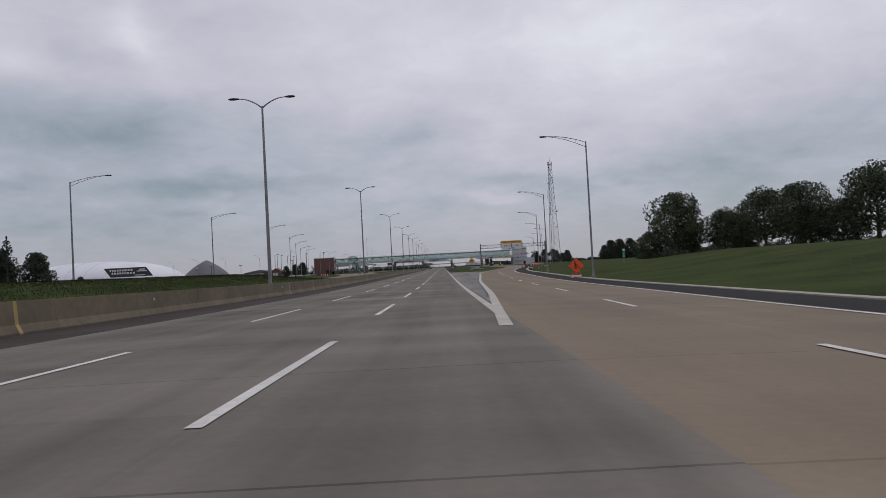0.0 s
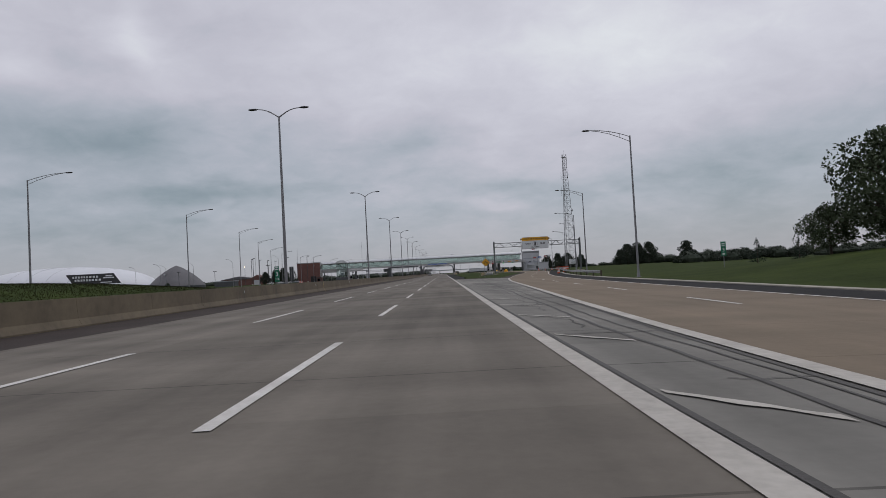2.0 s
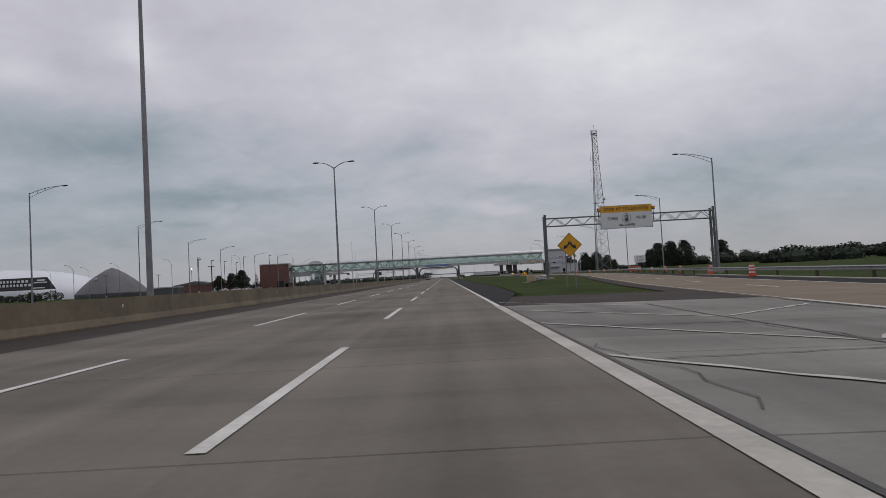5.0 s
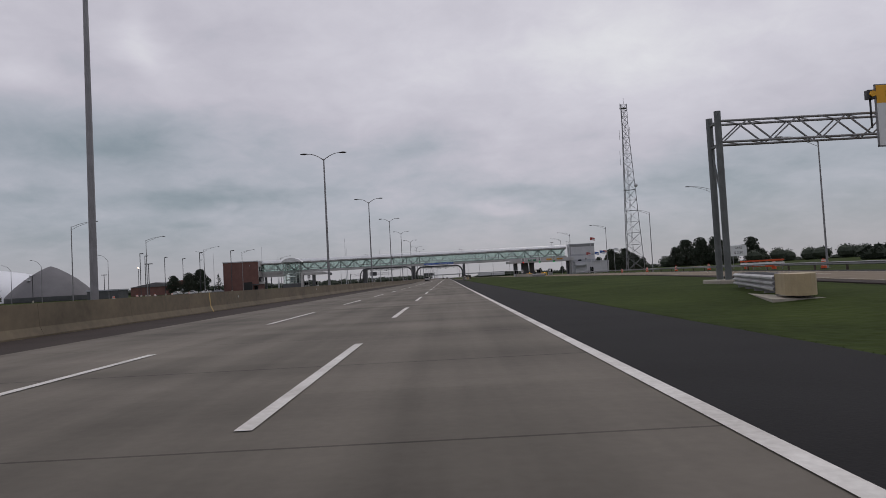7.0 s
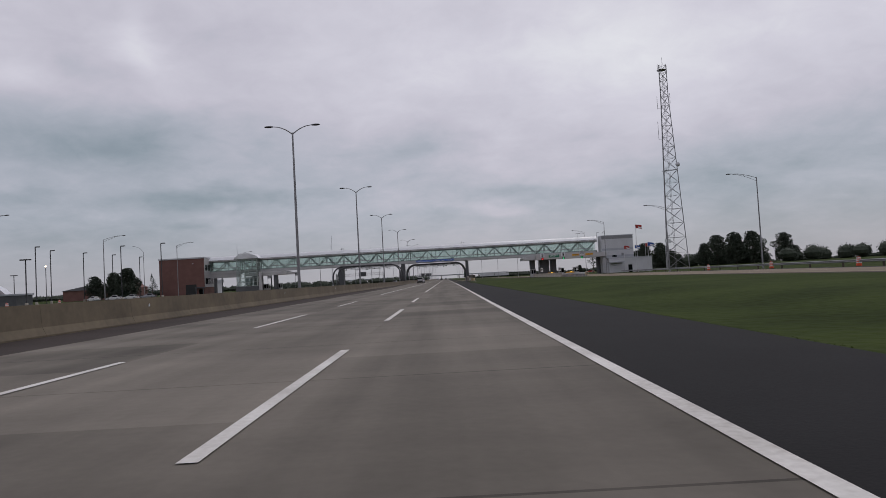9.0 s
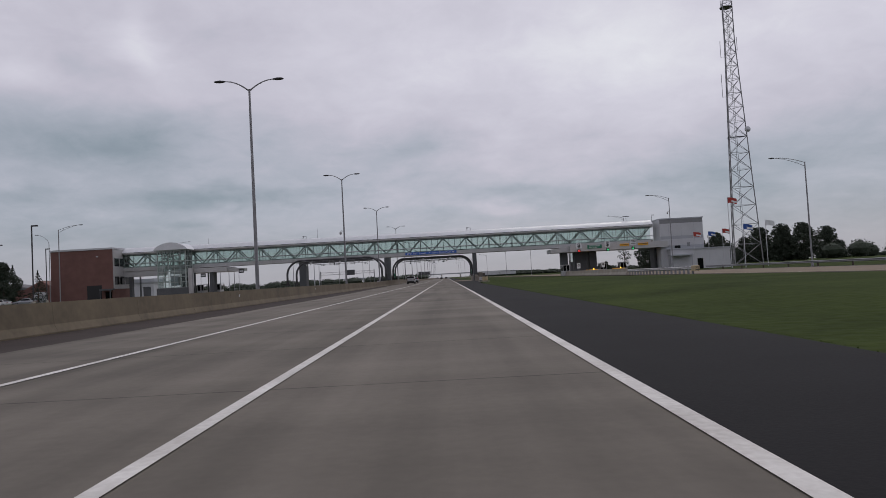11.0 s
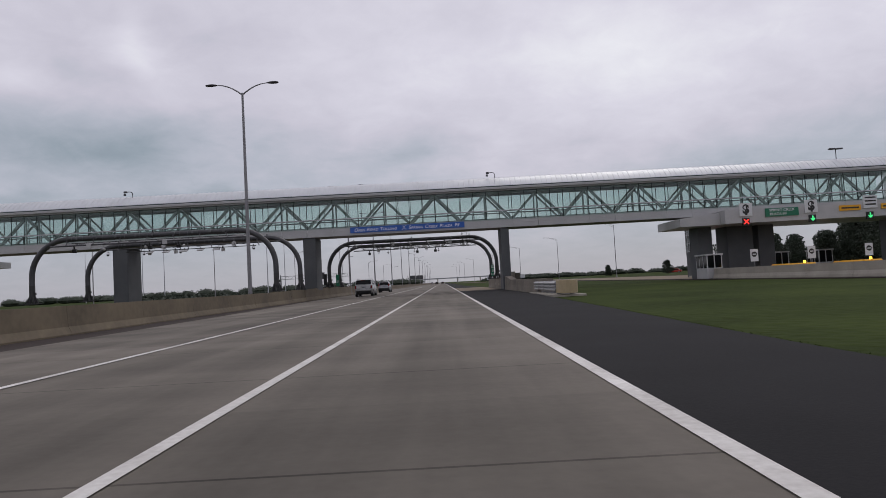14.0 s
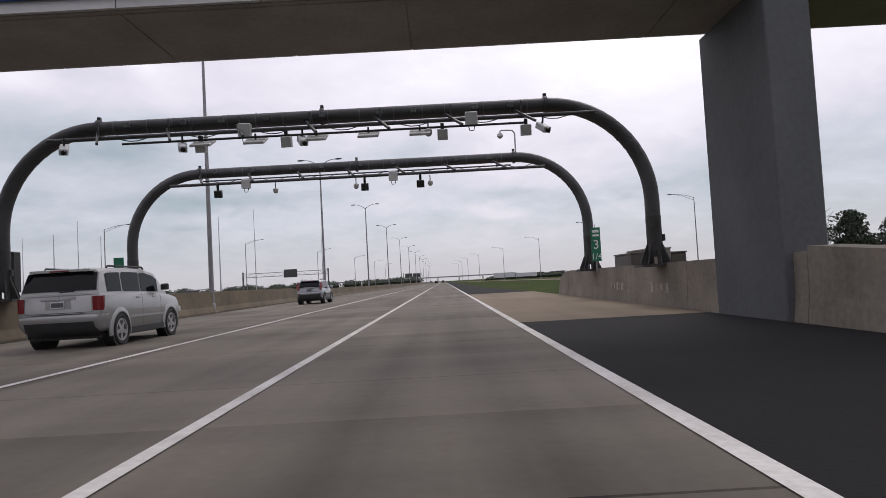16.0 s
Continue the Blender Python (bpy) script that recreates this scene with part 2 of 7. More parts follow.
M["galvanised"] = material("galvanised", (0.24, 0.24, 0.25), 0.5, 0.35, 0.25, 2.0, 30, 0.05)
M["lamp_dark"] = material("lamp_dark", (0.06, 0.06, 0.065), 0.5, 0.4, 0.2, 3, 20, 0.05)
M["hoop_dark"] = material("hoop_dark", (0.070, 0.071, 0.075), 0.5, 0.35, 0.35, 1.5, 20, 0.08)
M["hoop_grey"] = material("hoop_grey", (0.13, 0.14, 0.14), 0.5, 0.4, 0.3, 1.5, 20, 0.08)
M["hoop_base"] = material("hoop_base", (0.048, 0.047, 0.047), 0.7, 0.1, 0.4, 3, 25, 0.3)
# pale grey for far structures, with distance haze put into its colour
M["haze_grey"] = material("haze_grey", (0.42, 0.43, 0.46), 0.7, 0.0, 0.1, 1, 5, 0.0)
M["panel_grey"] = material("panel_grey", (0.44, 0.44, 0.44), 0.5, 0.2, 0.12, 0.6, 8, 0.03)
M["soffit"] = material("soffit", (0.30, 0.275, 0.25), 0.8, 0.0, 0.3, 0.7, 8, 0.08)
M["roof_white"] = material("roof_white", (0.62, 0.64, 0.66), 0.35, 0.1, 0.12, 0.8, 6, 0.03)
M["truss_grey"] = material("truss_grey", (0.36, 0.41, 0.39), 0.5, 0.2, 0.15, 1.0, 12, 0.03)
M["mullion"] = material("mullion", (0.03, 0.045, 0.042), 0.4, 0.5, 0.2, 2, 12, 0.02)
M["pier"] = material("pier", (0.085, 0.090, 0.095), 0.75, 0.0, 0.3, 0.5, 9, 0.12)
M["glass_green"] = glass("glass_green", (0.86, 0.915, 0.895))
M["glass_dark"] = material("glass_dark", (0.006, 0.007, 0.008), 0.04, 0.0, 0.1, 1, 5, 0.0, spec=0.16)
M["brick"] = material("brick", (0.165, 0.083, 0.070), 0.85, 0, 0.25, 0.5, 14, 0.2)
M["panel_white"] = material("panel_white", (0.50, 0.51, 0.53), 0.5, 0.1, 0.1, 0.4, 6, 0.03)
M["panel_dim"] = material("panel_dim", (0.22, 0.225, 0.235), 0.5, 0.1, 0.12, 0.4, 6, 0.03)
M["panel_mid"] = material("panel_mid", (0.36, 0.38, 0.41), 0.5, 0.1, 0.1, 0.4, 6, 0.03)
M["dome_grey"] = material("dome_grey", (0.150, 0.148, 0.156), 0.85, 0, 0.25, 0.12, 2, 0.15)
M["dome_white"] = material("dome_white", (0.70, 0.72, 0.76), 0.55, 0, 0.1, 0.05, 1, 0.05)
M["black"] = material("black", (0.012, 0.012, 0.013), 0.5, 0, 0.3, 3, 20, 0.05)
M["rubber"] = material("rubber", (0.018, 0.018, 0.019), 0.75, 0, 0.3, 6, 40, 0.1)
M["trim_dark"] = material("trim_dark", (0.025, 0.026, 0.028), 0.55, 0, 0.2, 5, 40, 0.05)
M["car_silver"] = material("car_silver", (0.30, 0.31, 0.335), 0.34, 0.5, 0.05, 1.5, 10, 0.0)
M["car_silver_warm"] = material("car_silver_warm", (0.32, 0.322, 0.318), 0.36, 0.5, 0.05, 1.5, 10, 0.0)
for key in ("car_silver", "car_silver_warm"):
    shader = M[key].node_tree.nodes["Principled BSDF"]
    shader.inputs["Coat Weight"].default_value, shader.inputs["Coat Roughness"].default_value = 0.6, 0.06
M["car_white"] = material("car_white", (0.62, 0.62, 0.62), 0.3, 0.0, 0.05, 1.5, 10, 0.0)
M["car_red"] = material("car_red", (0.35, 0.03, 0.02), 0.3, 0.0, 0.1, 1.5, 10, 0.0)
M["car_black"] = material("car_black", (0.02, 0.02, 0.023), 0.25, 0.2, 0.1, 1.5, 10, 0.0)
M["tail_red"] = material("tail_red", (0.14, 0.004, 0.006), 0.2, 0, 0.1, 4, 20, 0.0)
M["rim"] = material("rim", (0.42, 0.42, 0.43), 0.3, 0.6, 0.08, 4, 20, 0.0)
M["plate"] = material("plate", (0.55, 0.57, 0.60), 0.5, 0, 0.1, 6, 30, 0.0)
M["sign_blue"] = material("sign_blue", (0.020, 0.075, 0.30), 0.5, 0, 0.1, 0.8, 8, 0.0)
M["board_blue"] = material("board_blue", (0.024, 0.105, 0.42), 0.5, 0, 0.1, 0.8, 8, 0.0)
M["sign_green"] = material("sign_green", (0.012, 0.16, 0.085), 0.5, 0, 0.12, 0.8, 8, 0.0)
M["sign_white"] = material("sign_white", (0.66, 0.68, 0.69), 0.5, 0, 0.06, 0.8, 8, 0.0)
M["sign_yellow"] = material("sign_yellow", (0.72, 0.36, 0.015), 0.5, 0, 0.08, 0.8, 8, 0.0)
M["sign_orange"] = material("sign_orange", (0.85, 0.095, 0.012), 0.5, 0, 0.08, 0.8, 8, 0.0)
M["letter_white"] = material("letter_white", (0.75, 0.76, 0.78), 0.5, 0, 0.05, 2, 8, 0.0)
M["letter_black"] = material("letter_black", (0.02, 0.02, 0.02), 0.5, 0, 0.1, 2, 8, 0.0)
M["barrel_orange"] = material("barrel_orange", (0.62, 0.085, 0.02), 0.6, 0, 0.15, 3, 20, 0.02)
M["tan"] = material("tan", (0.40, 0.32, 0.19), 0.6, 0, 0.15, 2, 20, 0.02)
M["bark"] = material("bark", (0.07, 0.055, 0.042), 0.9, 0, 0.3, 4, 20, 0.4)
M["weed"] = material("weed", (0.030, 0.031, 0.014), 0.9, 0, 0.4, 0.25, 5, 0.0, tint=(0.013, 0.017, 0.008), spec=0.05)
M["leaf"] = material("leaf", (0.066, 0.086, 0.045), 0.75, 0, 0.45, 0.6, 3, 0.0, tint=(0.024, 0.034, 0.017), spec=0.25)
# greyer leaf green for far plants, distance haze mixed into the colour
M["leaf_haze"] = material("leaf_haze", (0.058, 0.070, 0.052), 0.8, 0, 0.4, 0.15, 1.5, 0.0, tint=(0.020, 0.028, 0.019), spec=0.2)
M["needle"] = material("needle", (0.022, 0.038, 0.024), 0.8, 0, 0.4, 0.6, 3, 0.0, spec=0.2)
M["red_light"] = glow("red_light", (1.0, 0.05, 0.04), 0.9)
M["green_light"] = glow("green_light", (0.08, 0.9, 0.3), 0.6)
M["amber_light"] = glow("amber_light", (1.0, 0.65, 0.05), 3.0)
M["lamp_lit"] = glow("lamp_lit", (1.0, 0.75, 0.5), 4.0)


# ---- mesh building ----
class Shape:
    """Collects faces for one mesh."""

    def __init__(self):
        self.v, self.f, self.s = [], [], []

    def face(self, pts, smooth=False):
        k = len(self.v)
        self.v += [tuple(p) for p in pts]
        self.f.append(tuple(range(k, k + len(pts))))
        self.s.append(smooth)
        return self

    def box(self, x0, y0, z0, x1, y1, z1, bevel=0.0):
        if bevel:
            b = bevel
            ring = [(x0 + b, y0), (x1 - b, y0), (x1, y0 + b), (x1, y1 - b), (x1 - b, y1), (x0 + b, y1), (x0, y1 - b), (x0, y0 + b)]
            inner = [(min(max(x, x0 + b), x1 - b), min(max(y, y0 + b), y1 - b)) for x, y in ring]
            self.loft([[(x, y, z0) for x, y in ring], [(x, y, z1 - b) for x, y in ring], [(x, y, z1) for x, y in inner]], smooth=False)
            return self
        p = [(x0, y0, z0), (x1, y0, z0), (x1, y1, z0), (x0, y1, z0), (x0, y0, z1), (x1, y0, z1), (x1, y1, z1), (x0, y1, z1)]
        for q in ((3, 2, 1, 0), (4, 5, 6, 7), (0, 1, 5, 4), (1, 2, 6, 5), (2, 3, 7, 6), (3, 0, 4, 7)):
            self.face([p[i] for i in q])
        return self

    def loft(self, rings, caps=True, closed=True, smooth=True):
        k, n = len(self.v), len(rings[0])
        for r in rings:
            self.v += [tuple(p) for p in r]
        for i in range(len(rings) - 1):
            for j in range(n if closed else n - 1):
                a, b = k + i * n + j, k + i * n + (j + 1) % n
                self.f.append((a, b, b + n, a + n))
                self.s.append(smooth)
        if caps:
            self.f.append(tuple(range(k + n - 1, k - 1, -1)))
            self.f.append(tuple(range(k + (len(rings) - 1) * n, k + len(rings) * n)))
            self.s += [False, False]
        return self

    def tube(self, pts, r, n=8, caps=True):
        """A round bar along pts; r: one radius, or one for each point."""
        pts = [Vector(p) for p in pts]
        rs = r if isinstance(r, (list, tuple)) else [r] * len(pts)
        rings, side = [], None
        for i, p in enumerate(pts):
            d = (pts[min(i + 1, len(pts) - 1)] - pts[max(i - 1, 0)]).normalized()
            if side is None:
                side = d.orthogonal().normalized()
            side = (side - d * side.dot(d)).normalized()
            up_ = d.cross(side)
            rings.append([p + (side * math.cos(a) + up_ * math.sin(a)) * rs[i] for a in (2 * math.pi * j / n for j in range(n))])
        return self.loft(rings, caps)

    def bar(self, a, b, w, h=None):
        """A square bar from a to b."""
        a, b = Vector(a), Vector(b)
        h = h or w
        d = (b - a).normalized()
        side = d.cross(Vector((0, 0, 1)))
        side = side.normalized() if side.length > 1e-4 else Vector((1, 0, 0))
        top = side.cross(d)
        ring = [(-w / 2, -h / 2), (w / 2, -h / 2), (w / 2, h / 2), (-w / 2, h / 2)]
        return self.loft([[p + side * x + top * z for x, z in ring] for p in (a, b)], smooth=False)

    def lathe(self, profile, n=16, axis="z", centre=(0, 0, 0), smooth=True, caps=True):
        """profile: rows (radius, along)."""
        rings = []
        for r, h in profile:
            ring = []
            for j in range(n):
                a = 2 * math.pi * j / n
                c, s = r * math.cos(a), r * math.sin(a)
                q = {"z": (c, s, h), "x": (h, c, s), "y": (s, h, c)}[axis]
                ring.append((q[0] + centre[0], q[1] + centre[1], q[2] + centre[2]))
            rings.append(ring)
        return self.loft(rings, caps, True, smooth)

    def mesh(self, name):
        me = bpy.data.meshes.new(name)
        me.from_pydata(self.v, [], self.f)
        me.polygons.foreach_set("use_smooth", self.s)
        me.update()
        if any(self.s) and len(self.f) < 4000:
            me.set_sharp_from_angle(angle=radians(48))
        return me


def thing(name, loc=(0, 0, 0), label="", category="", group="", kind="", turn=0.0):
    ob = new(name)
    ob.empty_display_size = 0.2
    ob.matrix_basis = pose(*loc, 0, 0, turn)
    return tagged(ob, label, category, group, kind)


def part(name, shape, mat, parent=None, label="", m=None, shadow=True):
    me = shape if isinstance(shape, bpy.types.Mesh) else shape.mesh(name)
    if not me.materials:
        me.materials.append(M[mat])
    ob = new(name, me)
    ob.parent = parent
    if m is not None:
        ob.matrix_basis = m
    if not shadow:
        ob.visible_shadow = False
    return tagged(ob, label)


def solid(name, shape, mat, label="", category="", group="", kind="", loc=(0, 0, 0)):
    """A thing of one mesh."""
    ob = part(name, shape, mat)
    ob.location = loc
    return tagged(ob, label, category, group, kind)


def letters(body, size, shear=0.0, caps=False, align="CENTER", spacing=1.0, bold=0.0):
    """A flat mesh of lettering, facing -y, upright in x and z."""
    cu = bpy.data.curves.new("lettering", "FONT")
    cu.body, cu.size, cu.shear, cu.align_x, cu.align_y, cu.space_character = body, size, shear, align, "CENTER", spacing
    if caps:
        cu.small_caps_scale = 0.76
        for ch in cu.body_format:
            ch.use_small_caps = True
    cu.resolution_u = 3
    cu.offset = bold
    cu.extrude = 0.004
    tmp = bpy.data.objects.new("lettering", cu)
    scene.collection.objects.link(tmp)
    bpy.context.view_layer.update()
    me = bpy.data.meshes.new_from_object(tmp.evaluated_get(bpy.context.evaluated_depsgraph_get()))
    me.transform(Matrix.Rotation(radians(90), 4, "X"))
    bpy.data.objects.remove(tmp)
    me.materials.clear()
    return me


# ---- plan of the roads ----
RAMP = [(-200, 3.0), (0, 4.6), (15, 5.1), (34, 6.2), (72, 7.7), (100, 9.3), (135, 11.2), (154, 12.7), (171, 14.4), (200, 18.0), (235, 23.3), (267, 28.5),
        (310, 33.5), (350, 36.0), (420, 36.3), (500, 36.3), (560, 36), (620, 34), (700, 29), (780, 20), (860, 11), (940, 6), (1100, 4)]
HALF = [(-200, 3.7), (300, 3.7), (400, 7.4), (440, 7.9), (540, 7.9), (620, 5.5), (700, 3.7), (1200, 3.7)]
BARRIER = [(-200, -12.85), (440, -12.85), (480, -13.3), (545, -13.4), (700, -12.6), (1000, -11.0), (1600, -11.0)]
EDGE = 1.72
LANE1, LANE2 = -2.05, -5.8
LINE = [(-200, 1.60), (174, 1.60), (300, 1.62), (350, 1.74), (400, 1.80), (1600, 1.80)]


def rc(y):
    return lerp(RAMP, y)


def surf(x, y):
    """Height of the paved level: the ramp side falls away to the right."""
    fade = min(1.0, max(0.0, (300 - y) / 120))
    return grade(y) - 0.02 * min(max(x - 2.0, 0.0), 12.0) * fade


def smooth01(a):
    a = min(1.0, max(0.0, a))
    return a * a * (3 - 2 * a)


def land(x, y):
    """Height of the grass: verges, and banks on both sides at the start of the drive."""
    z = surf(x, y) - 0.09
    z += 2.35 * smooth01((-x - 20) / 18) * smooth01((195 - y) / 80)
    s = x - (rc(y) + lerp(HALF, y) + 4.0)
    z += 2.5 * smooth01(s / 30) * smooth01((172 - y) / 70)
    z += 0.25 * smooth01((x - 7) / 4) * smooth01((rc(y) - lerp(HALF, y) - 2 - x) / 4) * smooth01((y - 185) / 30) * smooth01((455 - y) / 60)
    return z


def ladder(*stretches):
    """Numbers from stretches (start, end, step)."""
    vals = []
    for a, b, s in stretches:
        while a < b - 1e-6:
            vals.append(a)
            a += s
    return vals


gx = ladder((-2600, -700, 380), (-700, -200, 100), (-200, -60, 14), (-60, -16, 4), (-16, 60, 2), (60, 130, 7), (130, 400, 45), (400, 2601, 400))
gy = ladder((-300, 0, 60), (0, 300, 5), (300, 700, 10), (700, 1200, 50), (1200, 4801, 400))
sh = Shape()
sh.v = [(x, y, land(x, y)) for y in gy for x in gx]
nx = len(gx)
sh.f = [(j * nx + i, j * nx + i + 1, (j + 1) * nx + i + 1, (j + 1) * nx + i) for j in range(len(gy) - 1) for i in range(nx - 1)]
sh.s = [True] * len(sh.f)
solid("ground", sh, "grass", "mown green roadside grass on low banks and flat land", "grass", kind="structure")


def strip(left, right, y0, y1, step, lift, cols=1, skirt=0.0):
    """A ribbon of pavement between two lines, which follows the road's fall."""
    s = Shape()
    n = max(1, int(math.ceil((y1 - y0) / step)))
    rows = []
    for j in range(n + 1):
        y = y0 + (y1 - y0) * j / n
        a, b = left(y), right(y)
        row = [(a + (b - a) * i / cols, y) for i in range(cols + 1)]
        pts = [(x, yy, surf(x, yy) + lift) for x, yy in row]
        if skirt:
            pts = [(pts[0][0], pts[0][1], pts[0][2] - skirt)] + pts + [(pts[-1][0], pts[-1][1], pts[-1][2] - skirt)]
        rows.append(pts)
    return s.loft(rows[::1], False, False, smooth=False)


def const(c):
    return lambda y: c


def pave_edge(y):
    """Right edge of the carriageway's slabs."""
    return lerp(LINE, y)


def flip(shape):
    shape.f = [tuple(reversed(f)) for f in shape.f]
    return shape


INNER = [(-200, -9.75), (390, -9.75), (452, -11.2), (492, -12.65), (545, -12.95), (700, -12.1), (1000, -10.5), (1600, -10.5)]


def inner_edge(y):
    return lerp(INNER, y)


solid("road", strip(inner_edge, pave_edge, -200, 1600, 6, 0.0, 3, 0.12), "concrete_road",
      "worn grey concrete motorway carriageway with cross joints", "road", kind="structure")
solid("road_shoulder_inner", strip(lambda y: lerp(BARRIER, y) + 0.1, inner_edge, -200, 1600, 6, -0.012, 1, 0.1), "asphalt_old",
      "weathered brown asphalt shoulder along the median barrier", "road shoulder", kind="structure")
GORE_END = 174.0
solid("gore_pavement", strip(pave_edge, lambda y: rc(y) - 3.9, 24, GORE_END, 3, -0.008, 2, 0.1), "concrete_gore",
      "pale cracked concrete gore between carriageway and ramp", "pavement", kind="structure")
solid("ramp_road", strip(lambda y: rc(y) - lerp(HALF, y) - 0.2, lambda y: rc(y) + lerp(HALF, y) + 0.2, -200, 900, 4, -0.004, 4, 0.12), "concrete_ramp",
      "tan concrete exit ramp curving away to the toll booths", "road", kind="structure")
solid("ramp_shoulder", strip(lambda y: rc(y) + lerp(HALF, y) + 0.2, lambda y: rc(y) + lerp(HALF, y) + 2.9, -200, 900, 4, -0.016, 1, 0.1), "asphalt",
      "dark asphalt shoulder beside the exit ramp", "road shoulder", kind="structure")
solid("ramp_kerb", strip(lambda y: rc(y) + lerp(HALF, y) + 2.9, lambda y: rc(y) + lerp(HALF, y) + 3.5, -200, 230, 4, 0.03, 1, 0.15), "concrete_pale",
      "pale concrete gutter kerb beside the ramp shoulder", "kerb", kind="structure")


def verge(y):
    return pave_edge(y) + lerp([(GORE_END, 0.05), (190, 2.2), (215, 3.0), (430, 3.2), (470, 4.6), (540, 4.9), (560, 3.4), (1600, 3.2)], y)


solid("road_shoulder_outer", strip(pave_edge, verge, GORE_END, 497, 4, -0.012, 1, 0.1), "asphalt",
      "smooth dark asphalt shoulder beside the carriageway", "road shoulder", kind="structure")
solid("toll_apron", strip(pave_edge, verge, 497, 531, 4, -0.010, 1, 0.1), "concrete_ramp",
      "tan concrete shoulder under the tolling arches", "road shoulder", kind="structure")
solid("road_shoulder_far", strip(pave_edge, verge, 531, 1600, 20, -0.012, 1, 0.1), "asphalt",
      "dark asphalt shoulder beyond the toll plaza", "road shoulder", kind="structure")
solid("gore_asphalt", strip(pave_edge, lambda y: rc(y) - lerp(HALF, y) - 0.2, GORE_END, 184, 2, -0.020, 2, 0.1), "asphalt_old",
      "dark asphalt wedge at the end of the gore", "pavement", kind="structure")
solid("ramp_shoulder_inner", strip(lambda y: rc(y) - lerp(HALF, y) - 1.6, lambda y: rc(y) - lerp(HALF, y) - 0.2, 184, 900, 4, -0.016, 1, 0.1), "asphalt_old",
      "brown asphalt edge of the ramp beside the grass", "road shoulder", kind="structure")
# opposite carriageway and its toll lanes
solid("road_opposite", strip(const(-31), const(-15.5), -200, 1600, 12, 0.0, 2, 0.1), "concrete_road",
      "grey concrete opposite carriageway behind the barrier", "road", kind="structure")
OPP = [(-200, -31), (250, -31.5), (330, -38), (400, -48), (460, -56), (540, -56), (620, -46), (720, -35), (1600, -31)]
solid("toll_road_opposite", strip(lambda y: lerp(OPP, y) - lerp([(-200, 0.5), (250, 7.4), (420, 16), (560, 18), (720, 0.5)], y), lambda y: lerp(OPP, y) + lerp([(-200, 0.3), (420, 8), (560, 8), (720, 0.3)], y) - 0.3, 200, 720, 8, -0.02, 2, 0.1), "concrete_ramp",
      "tan concrete toll lanes of the opposite direction", "road", kind="structure")
# markings
W = 0.075


def stripe(centre, half, y0, y1, lift=0.010, step=6.0):
    return strip(lambda y: centre(y) - half, lambda y: centre(y) + half, y0, y1, step, lift, 1)


lines = thing("lane_marking", label="worn white painted lane lines on the road", category="road marking", kind="structure")
part("edge_line", stripe(lambda y: pave_edge(y) - 0.08, 0.085, 174, 1600), "paint_white", lines)
part("gore_line", stripe(lambda y: 1.45 + 0.0004 * y, 0.13, 18, 174), "paint_worn", lines)
part("ramp_line", stripe(lambda y: rc(y) - 3.72 - 0.1 * (y < 170), 0.15, 14, 172), "paint_worn", lines)
part("ramp_line_inner", stripe(lambda y: rc(y) - lerp(HALF, y) + 0.05, 0.06, 172, 420), "paint_worn", lines)
part("ramp_line_outer", stripe(lambda y: rc(y) + lerp(HALF, y) - 0.1, 0.08, -60, 420), "paint_white", lines)
part("lane_line", stripe(const(LANE1 - 0.1), 0.075, 330, 620), "paint_white", lines)
part("lane_line", stripe(const(LANE2 - 0.25), 0.075, 330, 620), "paint_white", lines)
PERIOD, DASH = 14.94, 7.0
for k in range(-2, 66):
    y0 = 5.4 + k * PERIOD
    if 322 < y0 + DASH and y0 < 622:
        continue
    for cx in (LANE1, LANE2):
        part("lane_dash", stripe(const(cx), W, y0, y0 + DASH), "paint_white", lines)
for k in range(0, 24):
    y0 = 4.0 + k * PERIOD
    part("lane_dash", stripe(lambda y: rc(y), W, y0, y0 + DASH * 0.7), "paint_white", lines)
# tar-filled cracks and cross bars on the gore
gore = thing("gore_marking", label="tar-sealed cracks and worn hatch bars on the gore", category="road marking", kind="structure")
def seam_x(y):
    """The long joint down the middle of the gore."""
    return EDGE + 0.3 + (rc(y) - 4.2 - EDGE) * 0.48 + 0.05 * math.sin(y * 0.4) + 0.02 * math.sin(y * 2.3)


def bar_on_gore(xa, ya, xb, yb, wide, lift, tail=0.0):
    """A painted bar or tar line laid over the gore from a to b, ragged along its length."""
    s = Shape()
    n = 10
    rows = []
    for k in range(n + 1):
        u = k / n
        x, y = xa + (xb - xa) * u, ya + (yb - ya) * u
        y += 0.05 * math.sin(7 * x + ya) + 0.03 * math.sin(17 * x + 2 * ya)
        w = wide * (1 + 0.25 * math.sin(11 * x + ya) - tail * u)
        rows.append([(x, y, surf(x, y) + lift), (x, y + w, surf(x, y) + lift)])
    return flip(s.loft(rows, False, False, smooth=False))


rg = random.Random(12)
for k in range(24):
    y0 = 42.0 + 5.6 * k
    mid_x, right_x = seam_x(y0), rc(y0) - 4.1
    if right_x - EDGE > 1.0:
        part("hatch_bar", bar_on_gore(EDGE + 0.05, y0 + 1.35 * (mid_x - EDGE), mid_x - 0.1, y0, 0.2, 0.003), "paint_worn", gore)
    if right_x - mid_x > 1.0 and k % 5 != 3:
        part("hatch_bar", bar_on_gore(mid_x + 0.25, y0 + 0.1, right_x, y0 + 0.95 * (right_x - mid_x), 0.2, 0.003), "paint_worn", gore)
